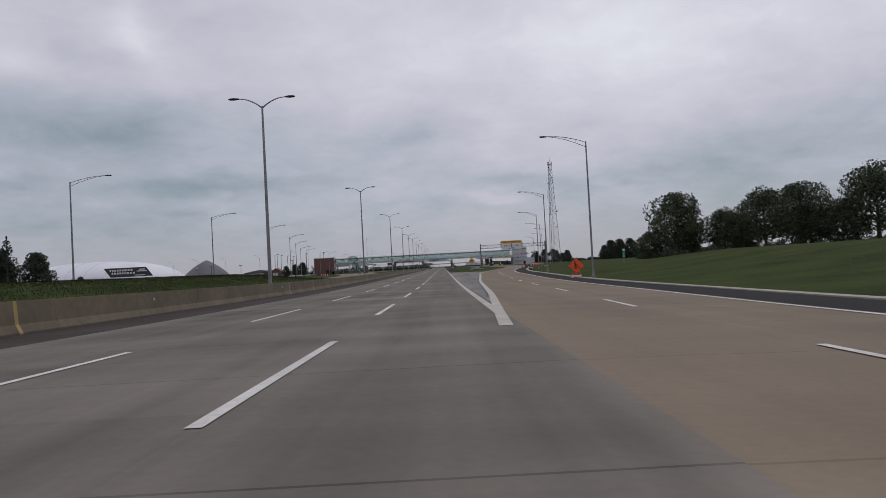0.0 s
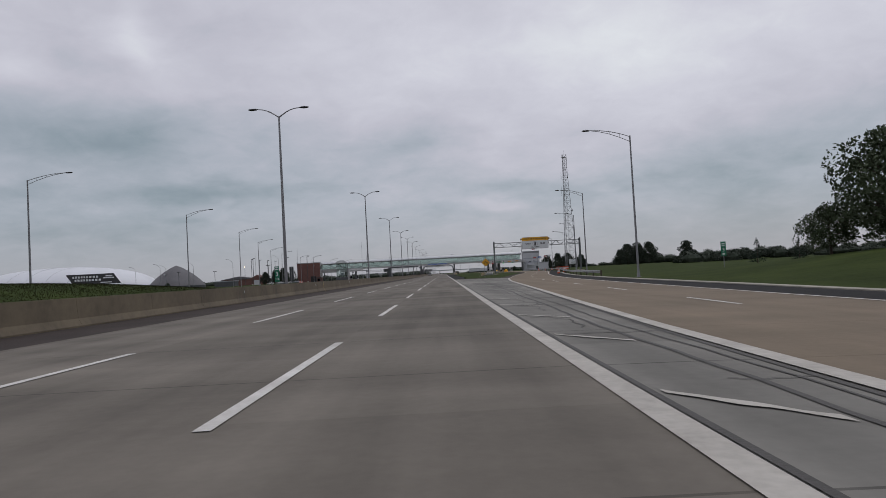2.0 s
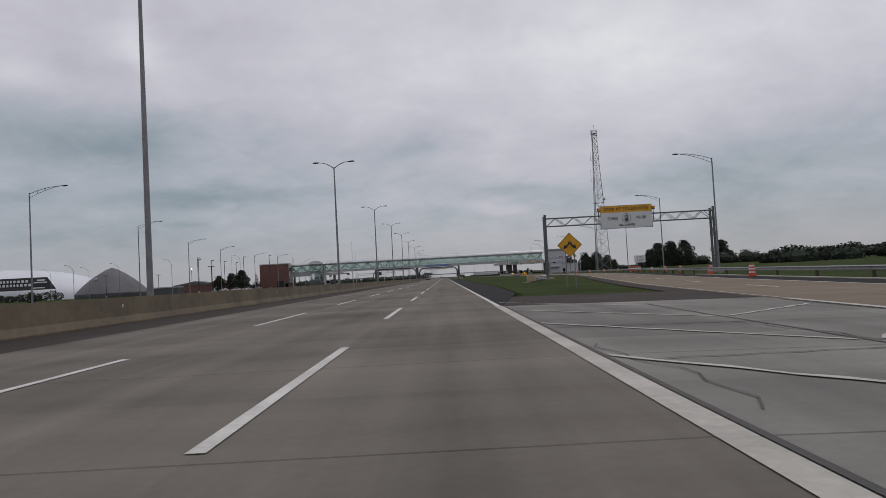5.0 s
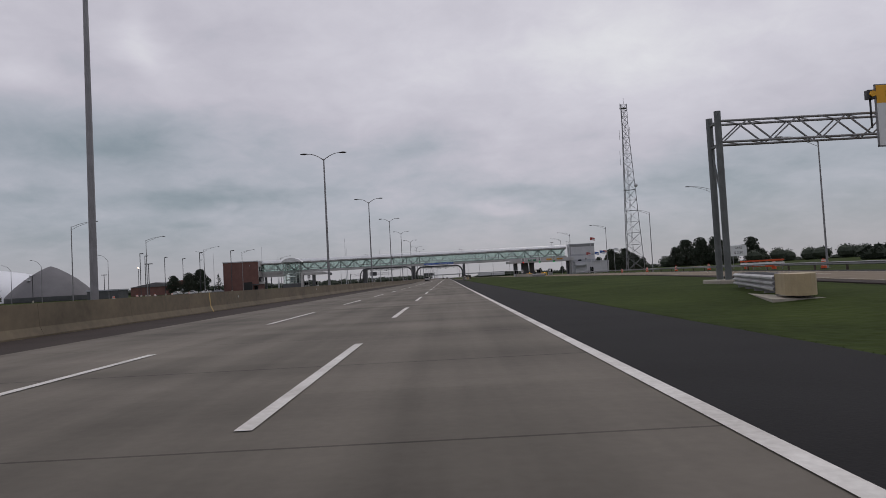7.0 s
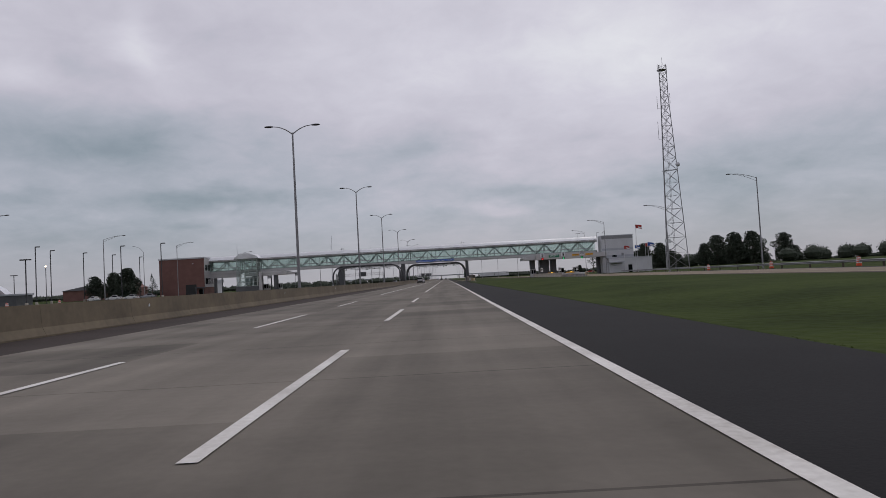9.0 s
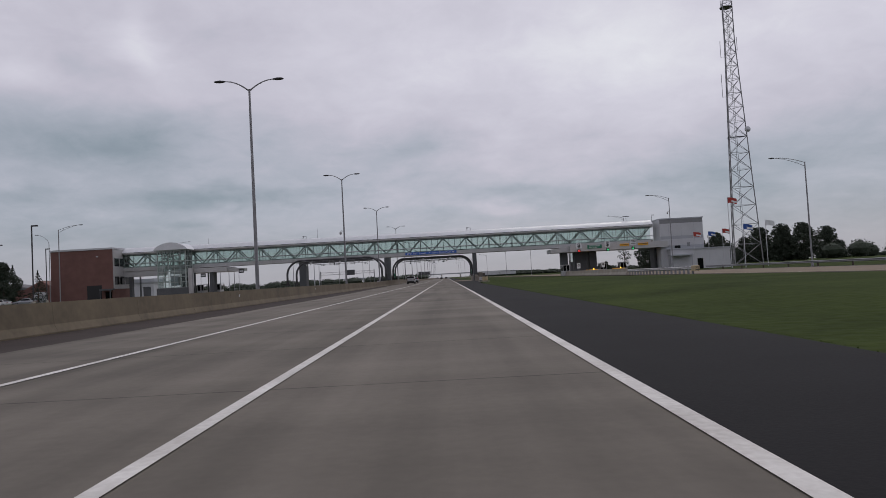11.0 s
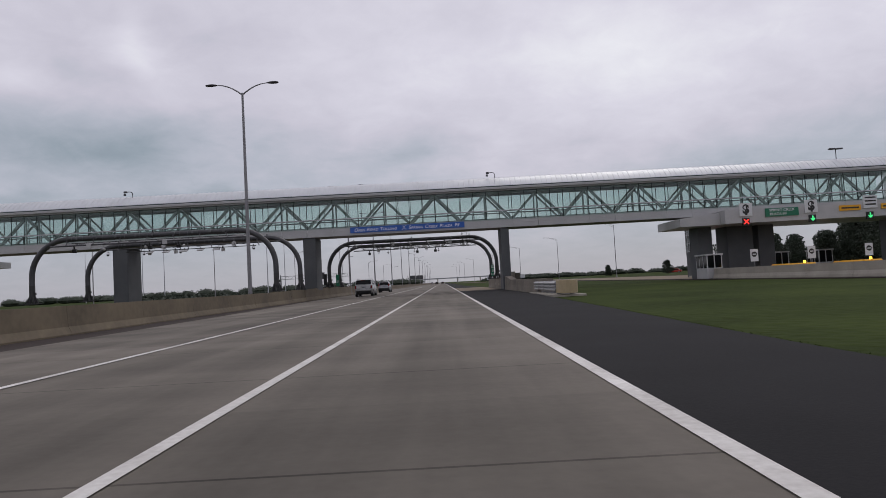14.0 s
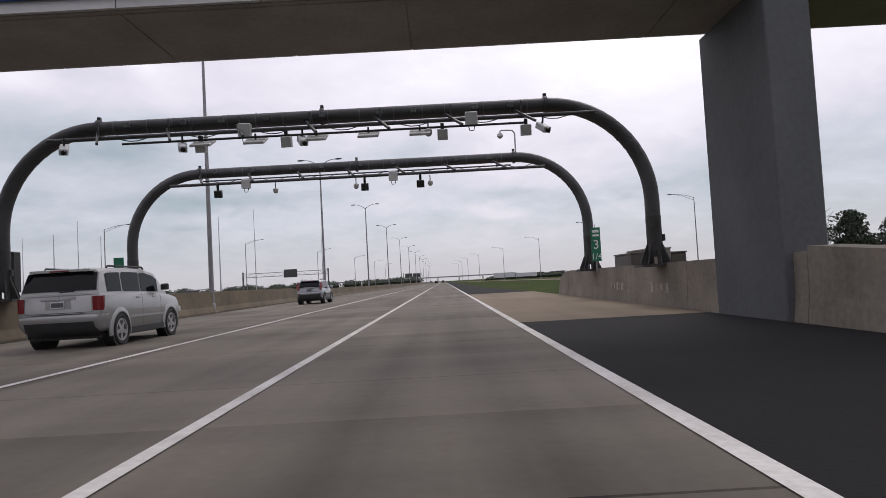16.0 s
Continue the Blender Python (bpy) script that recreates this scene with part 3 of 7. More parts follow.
for off, ya, yb, wd in ((0.0, 60, 172, 0.04), (0.42, 60, 150, 0.022), (-0.34, 92, 128, 0.02)):
    part("tar_seam", stripe(lambda y, off=off: seam_x(y) + off, wd, ya, yb, 0.001, 0.8), "tar", gore)
part("tar_seam", stripe(lambda y: 1.45 + 0.0004 * y + 0.2, 0.035, 24, 174, 0.001, 3), "tar", gore)
part("tar_seam", stripe(lambda y: rc(y) - 4.05, 0.04, 30, 172, 0.001, 2), "tar", gore)
for k in range(24):
    y0 = 46 + 5.1 * k + rg.uniform(-0.5, 0.5)
    a, b = EDGE + 0.2, rc(y0) - 4.1
    if b - a < 1.2:
        continue
    u0 = rg.choice((0.0, 0.0, 0.45))
    u1 = rg.choice((0.5, 1.0, 1.0)) if u0 == 0 else 1.0
    part("tar_joint", bar_on_gore(a + (b - a) * u0, y0, a + (b - a) * u1, y0 + rg.uniform(-0.2, 0.35), rg.uniform(0.03, 0.07), 0.0015), "tar", gore)
for k in range(16):
    y0 = rg.uniform(55, 165)
    a, b = EDGE + 0.3, rc(y0) - 4.2
    x0 = rg.uniform(a, b)
    part("crack", stripe(lambda y, x0=x0, y0=y0: x0 + 0.18 * math.sin((y - y0) * 1.1) + 0.09 * math.sin((y - y0) * 3.7), rg.uniform(0.008, 0.02), y0, y0 + rg.uniform(2, 6), 0.001, 0.5), "tar", gore)

# ---- concrete median barrier: cast lengths with joints ----
PROFILE = [(-0.30, 0.0), (-0.30, 0.08), (-0.17, 0.33), (-0.11, 1.05), (0.11, 1.05), (0.17, 0.33), (0.30, 0.08), (0.30, 0.0)]


def barrier_piece(x0, y0, x1, y1, height=1.0):
    gap = 0.006
    return Shape().loft([[(x + p, y, grade(y) - 0.05 + q * height) for p, q in PROFILE] for x, y in ((x0, y0 + gap), (x1, y1 - gap))], True, True, smooth=False)


barrier = thing("median_barrier", label="stained tan concrete safety barrier in the median", category="barrier", kind="structure")
y = -20.0
while y < 1500:
    step = 6.1 if y < 560 else 60.0
    hgt = 1.0 + 0.22 * smooth01((y - 460) / 40) * smooth01((560 - y) / 30)
    part("barrier_section", barrier_piece(lerp(BARRIER, y) - 0.3, y, lerp(BARRIER, y + step) - 0.3, y + step, hgt), "concrete_barrier", barrier)
    y += step
# reflector plates on the barrier
for y0 in ladder((6, 420, 24.4)):
    part("reflector", Shape().box(-0.01, -0.05, 0, 0.01, 0.05, 0.12), "sign_white", barrier,
         m=pose(lerp(BARRIER, y0) - 0.135, y0, grade(y0) + 0.62, 0, 6, 0))
# yellow painted stripes down single joints
for y0 in (20.6, 57.3, 67.8, 132.6, 245.2):
    part("painted_joint", Shape().loft([[(lerp(BARRIER, y0) - 0.3 + p + 0.004, yy, grade(yy) - 0.05 + q * 1.003) for p, q in PROFILE[3:]] for yy in (y0 - 0.09, y0 + 0.09)], False, False, smooth=False),
         "paint_yellow", barrier)

right_wall = thing("toll_wall", label="tall pale concrete wall beside the tolling lane", category="barrier", kind="structure")
RW = [(467, 6.9), (474, 6.62), (520, 6.62), (530, 6.9), (537, 7.4)]
for a, b, hgt in ((467, 474, 1.02), (474, 480.2, 1.03), (480.2, 486.4, 1.04), (486.4, 492.6, 1.36), (492.6, 498.8, 1.33), (498.8, 505, 1.33), (505, 511, 1.33), (511, 516.5, 1.33), (516.5, 519.5, 1.0)):
    s = Shape()
    prof = [(0.0, 0), (0.06, 0.5), (0.08, hgt), (0.72, hgt), (0.76, 0)]
    ends = [(a + 0.012, 1.0), (b - 0.012, 1.0)]
    if a == 486.4:
        ends = [(a + 0.012, 0.77), (a + 1.0, 0.78), (b - 0.012, 1.05)]
    elif a == 516.5:
        ends = [(a + 0.012, 1.31), (a + 1.0, 1.27), (a + 2.0, 1.1), (b - 0.3, 0.85), (b, 0.6)]
    s.loft([[(lerp(RW, yy) + p, yy, q * c - 0.03) for p, q in prof] for yy, c in ends], True, True, smooth=False)
    part("wall_section", s, "concrete_wall", right_wall)

for y0, wd, z0, hg in ((507.3, 0.22, 0.47, 0.26), (506.85, 0.14, 0.50, 0.22), (506.4, 0.26, 0.44, 0.30), (506.0, 0.10, 0.46, 0.24), (505.75, 0.3, 0.44, 0.28), (502.1, 0.30, 0.42, 0.32), (501.5, 0.12, 0.46, 0.24), (501.1, 0.22, 0.5, 0.2), (500.6, 0.26, 0.43, 0.3)):
    s = Shape()
    s.loft([[(lerp(RW, yy) + 0.06 * min(1.0, z / 0.5) - 0.004 + dx, yy, z) for yy, z in ((y0, z0 - 0.03), (y0 - wd, z0 - 0.03), (y0 - wd, z0 + hg - 0.03), (y0, z0 + hg - 0.03))] for dx in (0.0, 0.012)], True, True, smooth=False)
    part("bar", s, "paint_faded", right_wall, "faded white painted mark")

# concrete wall and guard rail between the grass and the booths
plaza_wall = thing("plaza_wall", label="low concrete wall along the toll booth lanes", category="barrier", kind="structure")
for k in range(9):
    y0 = 436.5 + 6.0 * k
    s = Shape()
    prof = [(-0.28, 0), (-0.24, 0.2), (-0.12, 0.45), (-0.1, 1.04), (0.1, 1.04), (0.12, 0.45), (0.24, 0.2), (0.28, 0)]
    s.loft([[(28.3 + p, yy, q - 0.03) for p, q in prof] for yy in (y0 + 0.012, y0 + 5.988)], True, True, smooth=False)
    part("wall_section", s, "concrete_pale", plaza_wall)
plaza_rail = thing("plaza_rail", label="steel beam rail on close posts leading to a concrete wall", category="guard rail", kind="structure")
prof = [(0.0, 0.42), (-0.08, 0.48), (0.0, 0.55), (0.0, 0.6), (-0.08, 0.67), (0.0, 0.73)]
for k in range(7):
    part("rail", Shape().loft([[(28.2 + p, yy, z + 0.1) for p, z in prof] for yy in (408 + 4 * k, 412.1 + 4 * k)], False, False, smooth=False), "panel_grey", plaza_rail)
for k in range(19):
    part("post", Shape().box(28.22, 408.2 + 1.5 * k, -0.1, 28.42, 408.4 + 1.5 * k, 0.88), "galvanised", plaza_rail)
part("end_shoe", Shape().box(28.0, 406.6, 0.3, 28.5, 407.98, 0.95, 0.08), "tan", plaza_rail, "tan end terminal")
part("end_bar", Shape().box(28.05, 406.58, 0.45, 28.45, 406.595, 0.55).box(28.05, 406.58, 0.7, 28.45, 406.595, 0.8), "letter_black", plaza_rail)


# ---- street lamps ----
def lamp_head(s, x, y, z, sx):
    """A cobra-head luminaire pointing along sx."""
    secs = [(0.0, 0.05, 0.04), (0.12, 0.10, 0.07), (0.40, 0.17, 0.10), (0.70, 0.16, 0.08), (0.84, 0.06, 0.03)]
    rings = []
    for d, w, h in secs:
        rings.append([(x + sx * d, y + w * math.cos(a), z + h * math.sin(a) - 0.02) for a in (2 * math.pi * j / 10 for j in range(10))])
    if sx < 0:
        rings = [list(reversed(r)) for r in rings]
    s.loft(rings)
    return s


def double_lamp(height=15.6):
    t = thing("street_lamp", label="tall grey steel street lamp with two curved arms", category="street lamp", group="median street lamps")
    part("base_plate", Shape().box(-0.3, -0.3, 0, 0.3, 0.3, 0.06).lathe([(0.2, 0.06), (0.2, 0.5), (0.15, 0.55)], 12), "galvanised", t)
    part("pole", Shape().tube([(0, 0, 0.1), (0, 0, height * 0.5), (0, 0, height)], [0.145, 0.115, 0.075], 12), "galvanised", t)
    for sx in (-1, 1):
        arm = Shape()
        pts = [(0, 0, height - 0.15)] + [(sx * 1.85 * u, 0, height - 0.15 + 0.8 * (1 - (1 - u) ** 2)) for u in (0.15, 0.35, 0.55, 0.75, 1.0)]
        arm.tube(pts, [0.06, 0.055, 0.05, 0.045, 0.04, 0.035], 8)
        a = part("arm", arm, "galvanised", t)
        part("lamp_head", lamp_head(Shape(), sx * 1.8, 0, height + 0.67, sx), "lamp_dark", a, "dark cobra-head luminaire")
    return t


def single_lamp(sx, height, name_group, reach=4.2):
    t = thing("street_lamp", label="slender grey street lamp with one trussed arm", category="street lamp", group=name_group)
    part("base_plate", Shape().box(-0.25, -0.25, 0, 0.25, 0.25, 0.05).lathe([(0.17, 0.05), (0.17, 0.4), (0.13, 0.45)], 10), "galvanised", t)
    part("pole", Shape().tube([(0, 0, 0.1), (0, 0, height * 0.5), (0, 0, height)], [0.12, 0.1, 0.075], 10), "galvanised", t)
    arm = Shape()
    top = [(sx * reach * u, 0, height - 0.1 + 0.80 * (1 - (1 - u) ** 2)) for u in (0, 0.25, 0.5, 0.75, 1.0)]
    low = [(sx * reach * u, 0, height - 0.6 + 1.27 * (1 - (1 - u) ** 1.6)) for u in (0, 0.25, 0.5, 0.75, 0.95)]
    arm.tube(top, 0.035, 6).tube(low, 0.028, 6)
    arm.bar(top[2], low[2], 0.03).bar(top[1], low[1], 0.03)
    a = part("arm", arm, "galvanised", t)
    part("lamp_head", lamp_head(Shape(), sx * (reach - 0.05), 0, height + 0.71, sx), "lamp_dark", a, "dark cobra-head luminaire")
    return t


# east, north, height of each column's top
MEDIAN = [(-13.68, 118.4, 15.45), (-13.35, 180.2, 15.65), (-13.35, 234.1, 15.5), (-13.74, 286.1, 15.4), (-14.1, 333.8, 15.75), (-14.25, 380.7, 16.15), (-14.5, 427.6, 16.1), (-13.7, 468.3, 15.5), (-13.6, 520, 15.5),
          (-13.9, 560, 15.6), (-13.9, 607, 15.6), (-13.9, 654, 15.6), (-13.8, 705, 15.6), (-13.5, 757, 15.6), (-13.0, 810, 15.6), (-12.8, 865, 15.6), (-12.6, 920, 15.6), (-12.3, 980, 15.6), (-12, 1040, 15.6), (-12, 1110, 15.6)]
first = double_lamp(15.0)
first.matrix_basis = pose(-13.55, 53.2, grade(53.2))
next_lamp = double_lamp(15.6)
next_lamp.matrix_basis = pose(MEDIAN[0][0], MEDIAN[0][1], 0)
for x, y, top in MEDIAN[1:]:
    copy_thing(next_lamp, pose(x, y, 0)).scale = (1, 1, top / 15.6)
far_left = [(-43.5, 80, 14.0), (-45.1, 133.8, 13.8), (-47.1, 185.1, 14.55), (-52.8, 236.4, 14.7), (-61.6, 286.6, 14.75), (-69.6, 334.5, 14.3), (-76.0, 380.2, 14.65), (-75.3, 419.0, 13.8), (-77.6, 465.8, 14.9),
            (-76, 519, 14.2), (-72, 560, 14), (-62, 605, 14), (-52, 660, 14), (-44, 720, 14), (-40, 790, 14), (-38, 860, 14), (-38, 930, 14)]
right_row = [(16.15, 73, 14.4), (20.1, 130.3, 14.5), (26.1, 183.9, 14.5), (34.5, 236.2, 14.45), (45.0, 290.4, 15.1), (49.8, 335.3, 14.9), (51.8, 381.4, 15.0), (50.6, 424.1, 14.5), (48.6, 475.7, 15.6), (56, 541, 16.6),
             (48.2, 608, 14.4), (42, 665, 14.4), (34.8, 722, 14.4), (27.6, 786, 14.4), (20, 850, 14.4), (16, 910, 14.4), (14, 970, 14.4), (13, 1030, 14.4)]
for sx, row, name in ((1, far_left, "street lamps of the opposite toll road"), (-1, right_row, "street lamps beside the ramp")):
    one = single_lamp(sx, 14.2, name)
    for k, (x, y, top) in enumerate(row):
        z = land(x, y)
        t = one if k == 0 else copy_thing(one, pose(x, y, z))
        if k == 0:
            one.matrix_basis = pose(x, y, z)
        t.scale = (1, 1, (top - z) / 14.2)


# ---- footbridge over the toll plaza ----
BY0, BY1 = 492.9, 496.15
SOF, SILL, EAVE, APEX = 6.65, 7.5, 10.62, 12.32
XL, XR = -78.0, 50.0
bridge = thing("pedestrian_bridge", (0, BY0, 0), "long glazed steel truss footbridge with a curved white roof", "footbridge")
BW = BY1 - BY0
part("deck", Shape().box(XL, 0.12, SOF, XR, BW - 0.12, SILL - 0.1), "soffit", bridge, "brown stained soffit and deck")
PANEL = 2.77
MULL = PANEL / 2
n_panel = int((XR - XL) / PANEL)
fascia = Shape().box(0.012, 0, 0, PANEL - 0.012, 0.1, 0.46).mesh("fascia_panel")
fascia2 = Shape().box(0.012, 0, 0, PANEL - 0.012, 0.1, 0.40).mesh("fascia_panel")
for side in (0, 1):
    for i in range(n_panel):
        yy = 0.0 if side == 0 else BW - 0.1
        part("fascia_panel", fascia, "panel_grey", bridge, m=pose(XL + i * PANEL, yy, SOF + 0.02))
        part("fascia_panel", fascia2, "panel_grey", bridge, m=pose(XL + i * PANEL, yy + (0.02 if side == 0 else -0.02), SOF + 0.49))
soff = Shape().box(0.015, 0, 0, PANEL * 2 - 0.015, BW - 0.5, 0.02).mesh("soffit_panel")
for i in range(n_panel // 2):
    part("soffit_panel", soff, "soffit", bridge, m=pose(XL + i * PANEL * 2, 0.25, SOF - 0.022))
part("eave_beam", Shape().box(XL, -0.30, EAVE, XR, 0.1, EAVE + 0.16).box(XL, -0.55, EAVE + 0.163, XR, 0.05, EAVE + 0.40, 0.03), "panel_grey", bridge)
part("gutter", Shape().box(XL, -0.5, EAVE + 0.404, XR, -0.1, EAVE + 0.50), "mullion", bridge)
part("eave_beam", Shape().box(XL, BW - 0.1, EAVE, XR, BW + 0.42, EAVE + 0.34), "panel_grey", bridge)
part("ceiling_slab", Shape().box(XL, 0.1, EAVE + 0.16, XR, BW - 0.1, EAVE + 0.24), "pier", bridge)
roof = Shape()
arc = [(-0.45 + (BW + 0.9) * j / 14, EAVE + 0.46 + (APEX - EAVE - 0.46) * math.sin(math.pi * j / 14)) for j in range(15)]
roof.loft([[(x, yy, zz) for yy, zz in arc] for x in (XL, XR)], True, True)
part("roof", roof, "roof_white", bridge, "curved ribbed white roof")
rib = Shape().tube([(0, yy, zz + 0.02) for yy, zz in arc], 0.03, 5).mesh("roof_rib")
for i in range(int((XR - XL) / 0.56)):
    if XL + i * 0.56 > -62:
        part("roof_rib", rib, "roof_white", bridge, m=pose(XL + 0.2 + i * 0.56, 0, 0))
guard = Shape()
for i in range(int((XR + 62) / 0.28)):
    guard.box(-62 + i * 0.28, -0.40, EAVE + 0.53, -61.93 + i * 0.28, -0.32, EAVE + 0.59)
part("snow_guard", guard, "panel_dim", bridge, "row of small grey snow guards")
pane = Shape().box(0.03, 0, 0, MULL - 0.03, 0.02, EAVE - SILL).mesh("window_pane")
mull = Shape().box(-0.03, -0.03, 0, 0.03, 0.05, EAVE - SILL).mesh("mullion")
n_mull = int((XR - XL) / MULL)
for side in (0, 1):
    yy = 0.06 if side == 0 else BW - 0.08
    for i in range(n_mull):
        part("window_pane", pane, "glass_green", bridge, m=pose(XL + i * MULL, yy, SILL), shadow=False)
        part("mullion", mull, "mullion", bridge, m=pose(XL + i * MULL, yy, SILL))
    part("transom", Shape().box(XL, yy - 0.06, SILL + 0.95, XR, yy + 0.03, SILL + 1.05), "panel_white", bridge)
    part("sill", Shape().box(XL, yy - 0.05, SILL - 0.05, XR, yy + 0.05, SILL + 0.03), "truss_grey", bridge)
    ty = 0.45 if side == 0 else BW - 0.45
    part("chord", Shape().box(XL, ty - 0.1, SILL, XR, ty + 0.1, SILL + 0.2), "truss_grey", bridge)
    part("chord", Shape().box(XL, ty - 0.1, EAVE - 0.2, XR, ty + 0.1, EAVE), "truss_grey", bridge)
    DW = 0.26 if side == 0 else 0.17
    up_d = Shape().bar((0, 0, SILL + 0.1), (PANEL, 0, EAVE - 0.1), DW, DW).mesh("diagonal")
    dn_d = Shape().bar((0, 0, EAVE - 0.1), (PANEL, 0, SILL + 0.1), DW, DW).mesh("diagonal")
    vert = Shape().bar((0, 0, SILL), (0, 0, EAVE), 0.14).mesh("post")
    for i in range(n_panel):
        part("diagonal", up_d if i % 2 else dn_d, "truss_grey", bridge, m=pose(XL + i * PANEL, ty, 0))
        if i % 2 == 0:
            part("post", vert, "truss_grey", bridge, m=pose(XL + i * PANEL, ty, 0))
    part("handrail", Shape().tube([(XL, ty + (0.25 if side == 0 else -0.25), SILL + 1.0), (XR, ty + (0.25 if side == 0 else -0.25), SILL + 1.0)], 0.03, 6), "galvanised", bridge)
# opening vents low in the glazing
vent = Shape().box(0, -0.06, 0, MULL * 0.96, 0.0, 0.05).box(0, -0.06, 0.78, MULL * 0.96, 0.0, 0.83).box(0, -0.06, 0, 0.05, 0, 0.83).box(MULL * 0.96 - 0.05, -0.06, 0, MULL * 0.96, 0, 0.83).mesh("vent_frame")
for i in range(5, n_mull, 6):
    part("vent_frame", vent, "mullion", bridge, m=pose(XL + i * MULL, 0.05, SILL + 0.1))
# lower landing where the bridge meets the brick building
part("landing", Shape().box(XL - 0.1, 0.25, 5.3, -68.2, BW - 0.3, SOF - 0.03, 0.03), "panel_grey", bridge)
part("pier", Shape().box(-76.6, 0.5, -0.1, -75.9, 1.6, 5.3, 0.03), "pier", bridge)
part("pier", Shape().box(-74.2, 0.8, -0.1, -73.9, 1.1, 5.3), "pier", bridge)
# piers
for name, x0, x1 in (("pier", 6.5, 7.4), ("pier", -14.85, -13.5), ("pier", -35.4, -33.8)):
    part("pier", Shape().box(x0, 0.2, -0.1, x1, BW + 0.2, SOF - 0.026, 0.03), "pier", bridge, "dark grey painted concrete pier")
# round-topped lift tower on the bridge
lift = thing("lift_tower", (-64.3, 488.6, 0), "glazed lift tower with a barrel roof beside the footbridge", "lift tower")
for x, y in ((-3.4, 0), (3.15, 0), (-3.4, 3.9), (3.15, 3.9)):
    part("corner_post", Shape().box(x, y, 0, x + 0.25, y + 0.25, 11), "truss_grey", lift)
for x in (-2.1, -0.75, 0.6, 1.95):
    part("mullion", Shape().box(x - 0.05, 0.02, 2.1, x + 0.05, 0.16, 11), "truss_grey", lift)
for y in (1.2, 2.1, 3.0):
    part("mullion", Shape().box(3.24, y - 0.05, 2.1, 3.38, y + 0.05, 11), "truss_grey", lift)
for z in (2.1, 3.35, 4.6, 5.85, 7.1, 8.35, 9.6, 10.8):
    part("rail", Shape().box(-3.4, -0.02, z, 3.4, 0.02, z + 0.11).box(3.38, 0.02, z, 3.42, 4.1, z + 0.11), "truss_grey", lift)
pane_f = Shape().box(-0.6, 0.08, 0.06, 0.6, 0.10, 1.2).mesh("window_pane")
pane_s = Shape().box(3.30, -0.4, 0.06, 3.32, 0.4, 1.2).mesh("window_pane")
for z in (2.1, 3.35, 4.6, 5.85, 7.1, 8.35, 9.6):
    for x in (-2.75, -1.42, -0.07, 1.28, 2.6):
        part("window_pane", pane_f, "glass_green", lift, m=pose(x, 0, z), shadow=False)
    for y in (0.7, 1.65, 2.55, 3.45):
        part("window_pane", pane_s, "glass_green", lift, m=pose(0, y, z), shadow=False)
part("lift_car", Shape().box(-0.9, 1.6, 2.6, 0.9, 3.2, 5.0, 0.05), "panel_mid", lift)
for x in (-1.2, 1.2):
    part("guide_rail", Shape().box(x - 0.07, 2.3, 0, x + 0.07, 2.5, 10.9), "truss_grey", lift)
for k in range(6):
    za = 2.2 + 1.4 * k
    part("stair_flight", Shape().bar((-3.0 if k % 2 else 3.0, 3.6, za), (3.0 if k % 2 else -3.0, 3.6, za + 1.4), 0.5, 0.16), "truss_grey", lift)
part("base_wall", Shape().box(-3.6, -0.2, 0, 3.6, -0.03, 2.1).box(3.43, -0.03, 0, 3.6, 4.1, 2.1), "pier", lift)
part("side_column", Shape().box(3.7, 0.3, 0, 4.6, 1.3, 6.6), "panel_grey", lift)
part("roof", Shape().loft([[(x, yy, z) for x, z in [(-4.1 + 8.2 * j / 14, 11.0 + 1.75 * math.sin(math.pi * j / 14) ** 0.7) for j in range(15)]] for yy in (8.6, -0.5)], True, True), "roof_white", lift, "white barrel roof")
# opposite toll canopy
canopy = thing("toll_canopy", (-58.6, 490.6, 0), "flat grey toll canopy on dark columns", "toll canopy", "toll canopies")
part("roof_slab", Shape().box(-6.8, 0, 5.35, 6.6, 7.5, 6.45), "panel_grey", canopy)
part("roof_slab", Shape().box(6.6, 0.6, 5.35, 9.4, 7.0, 6.0), "panel_grey", canopy)
for x0, x1, ya, yb in ((-4.3, -3.2, 0.4, 2.4), (-1.5, -1.2, 0.5, 1.0), (2.3, 3.3, 0.4, 2.6), (0.2, 0.45, 5.0, 5.4)):
    part("column", Shape().box(x0, ya, 0, x1, yb, 5.35, 0.03), "pier", canopy)
for x, z, mat, words in ((-57.4, 4.7, "pier", "small dark lane sign with a pale bar under the toll canopy"), (-48.4, 5.2, "black", "small dark lane sign beside the toll canopy")):
    t = thing("lane_board", (x, 489.9, 0), words, "traffic sign", "lane boards")
    part("plate", Shape().box(-0.55, 0, z - 0.45, 0.55, 0.08, z + 0.45, 0.02), mat, t)
    part("bar", Shape().box(-0.4, -0.012, z - 0.12, 0.4, -0.002, z + 0.12), "sign_white", t)
    part("post", Shape().tube([(-0.6, 0.05, 0), (-0.6, 0.05, z + 0.5)], 0.05, 6), "galvanised", t)
# toll canopy and booths on the ramp
canopy = thing("toll_canopy", (0.7, 489.2, 0.25), "flat grey toll canopy on dark columns with lane signals", "toll canopy", "toll canopies")
part("roof_slab", Shape().box(28.5, 0, 5.25, 51.5, 9.5, 6.65), "panel_grey", canopy)
part("roof_slab", Shape().loft([[(x, yy, zz) for yy, zz in ((1.2, 5.25), (8.6, 5.25), (8.6, zt), (1.2, zt))] for x, zt in ((24.3, 6.1), (28.5, 6.5))], True, True, smooth=False), "panel_grey", canopy)
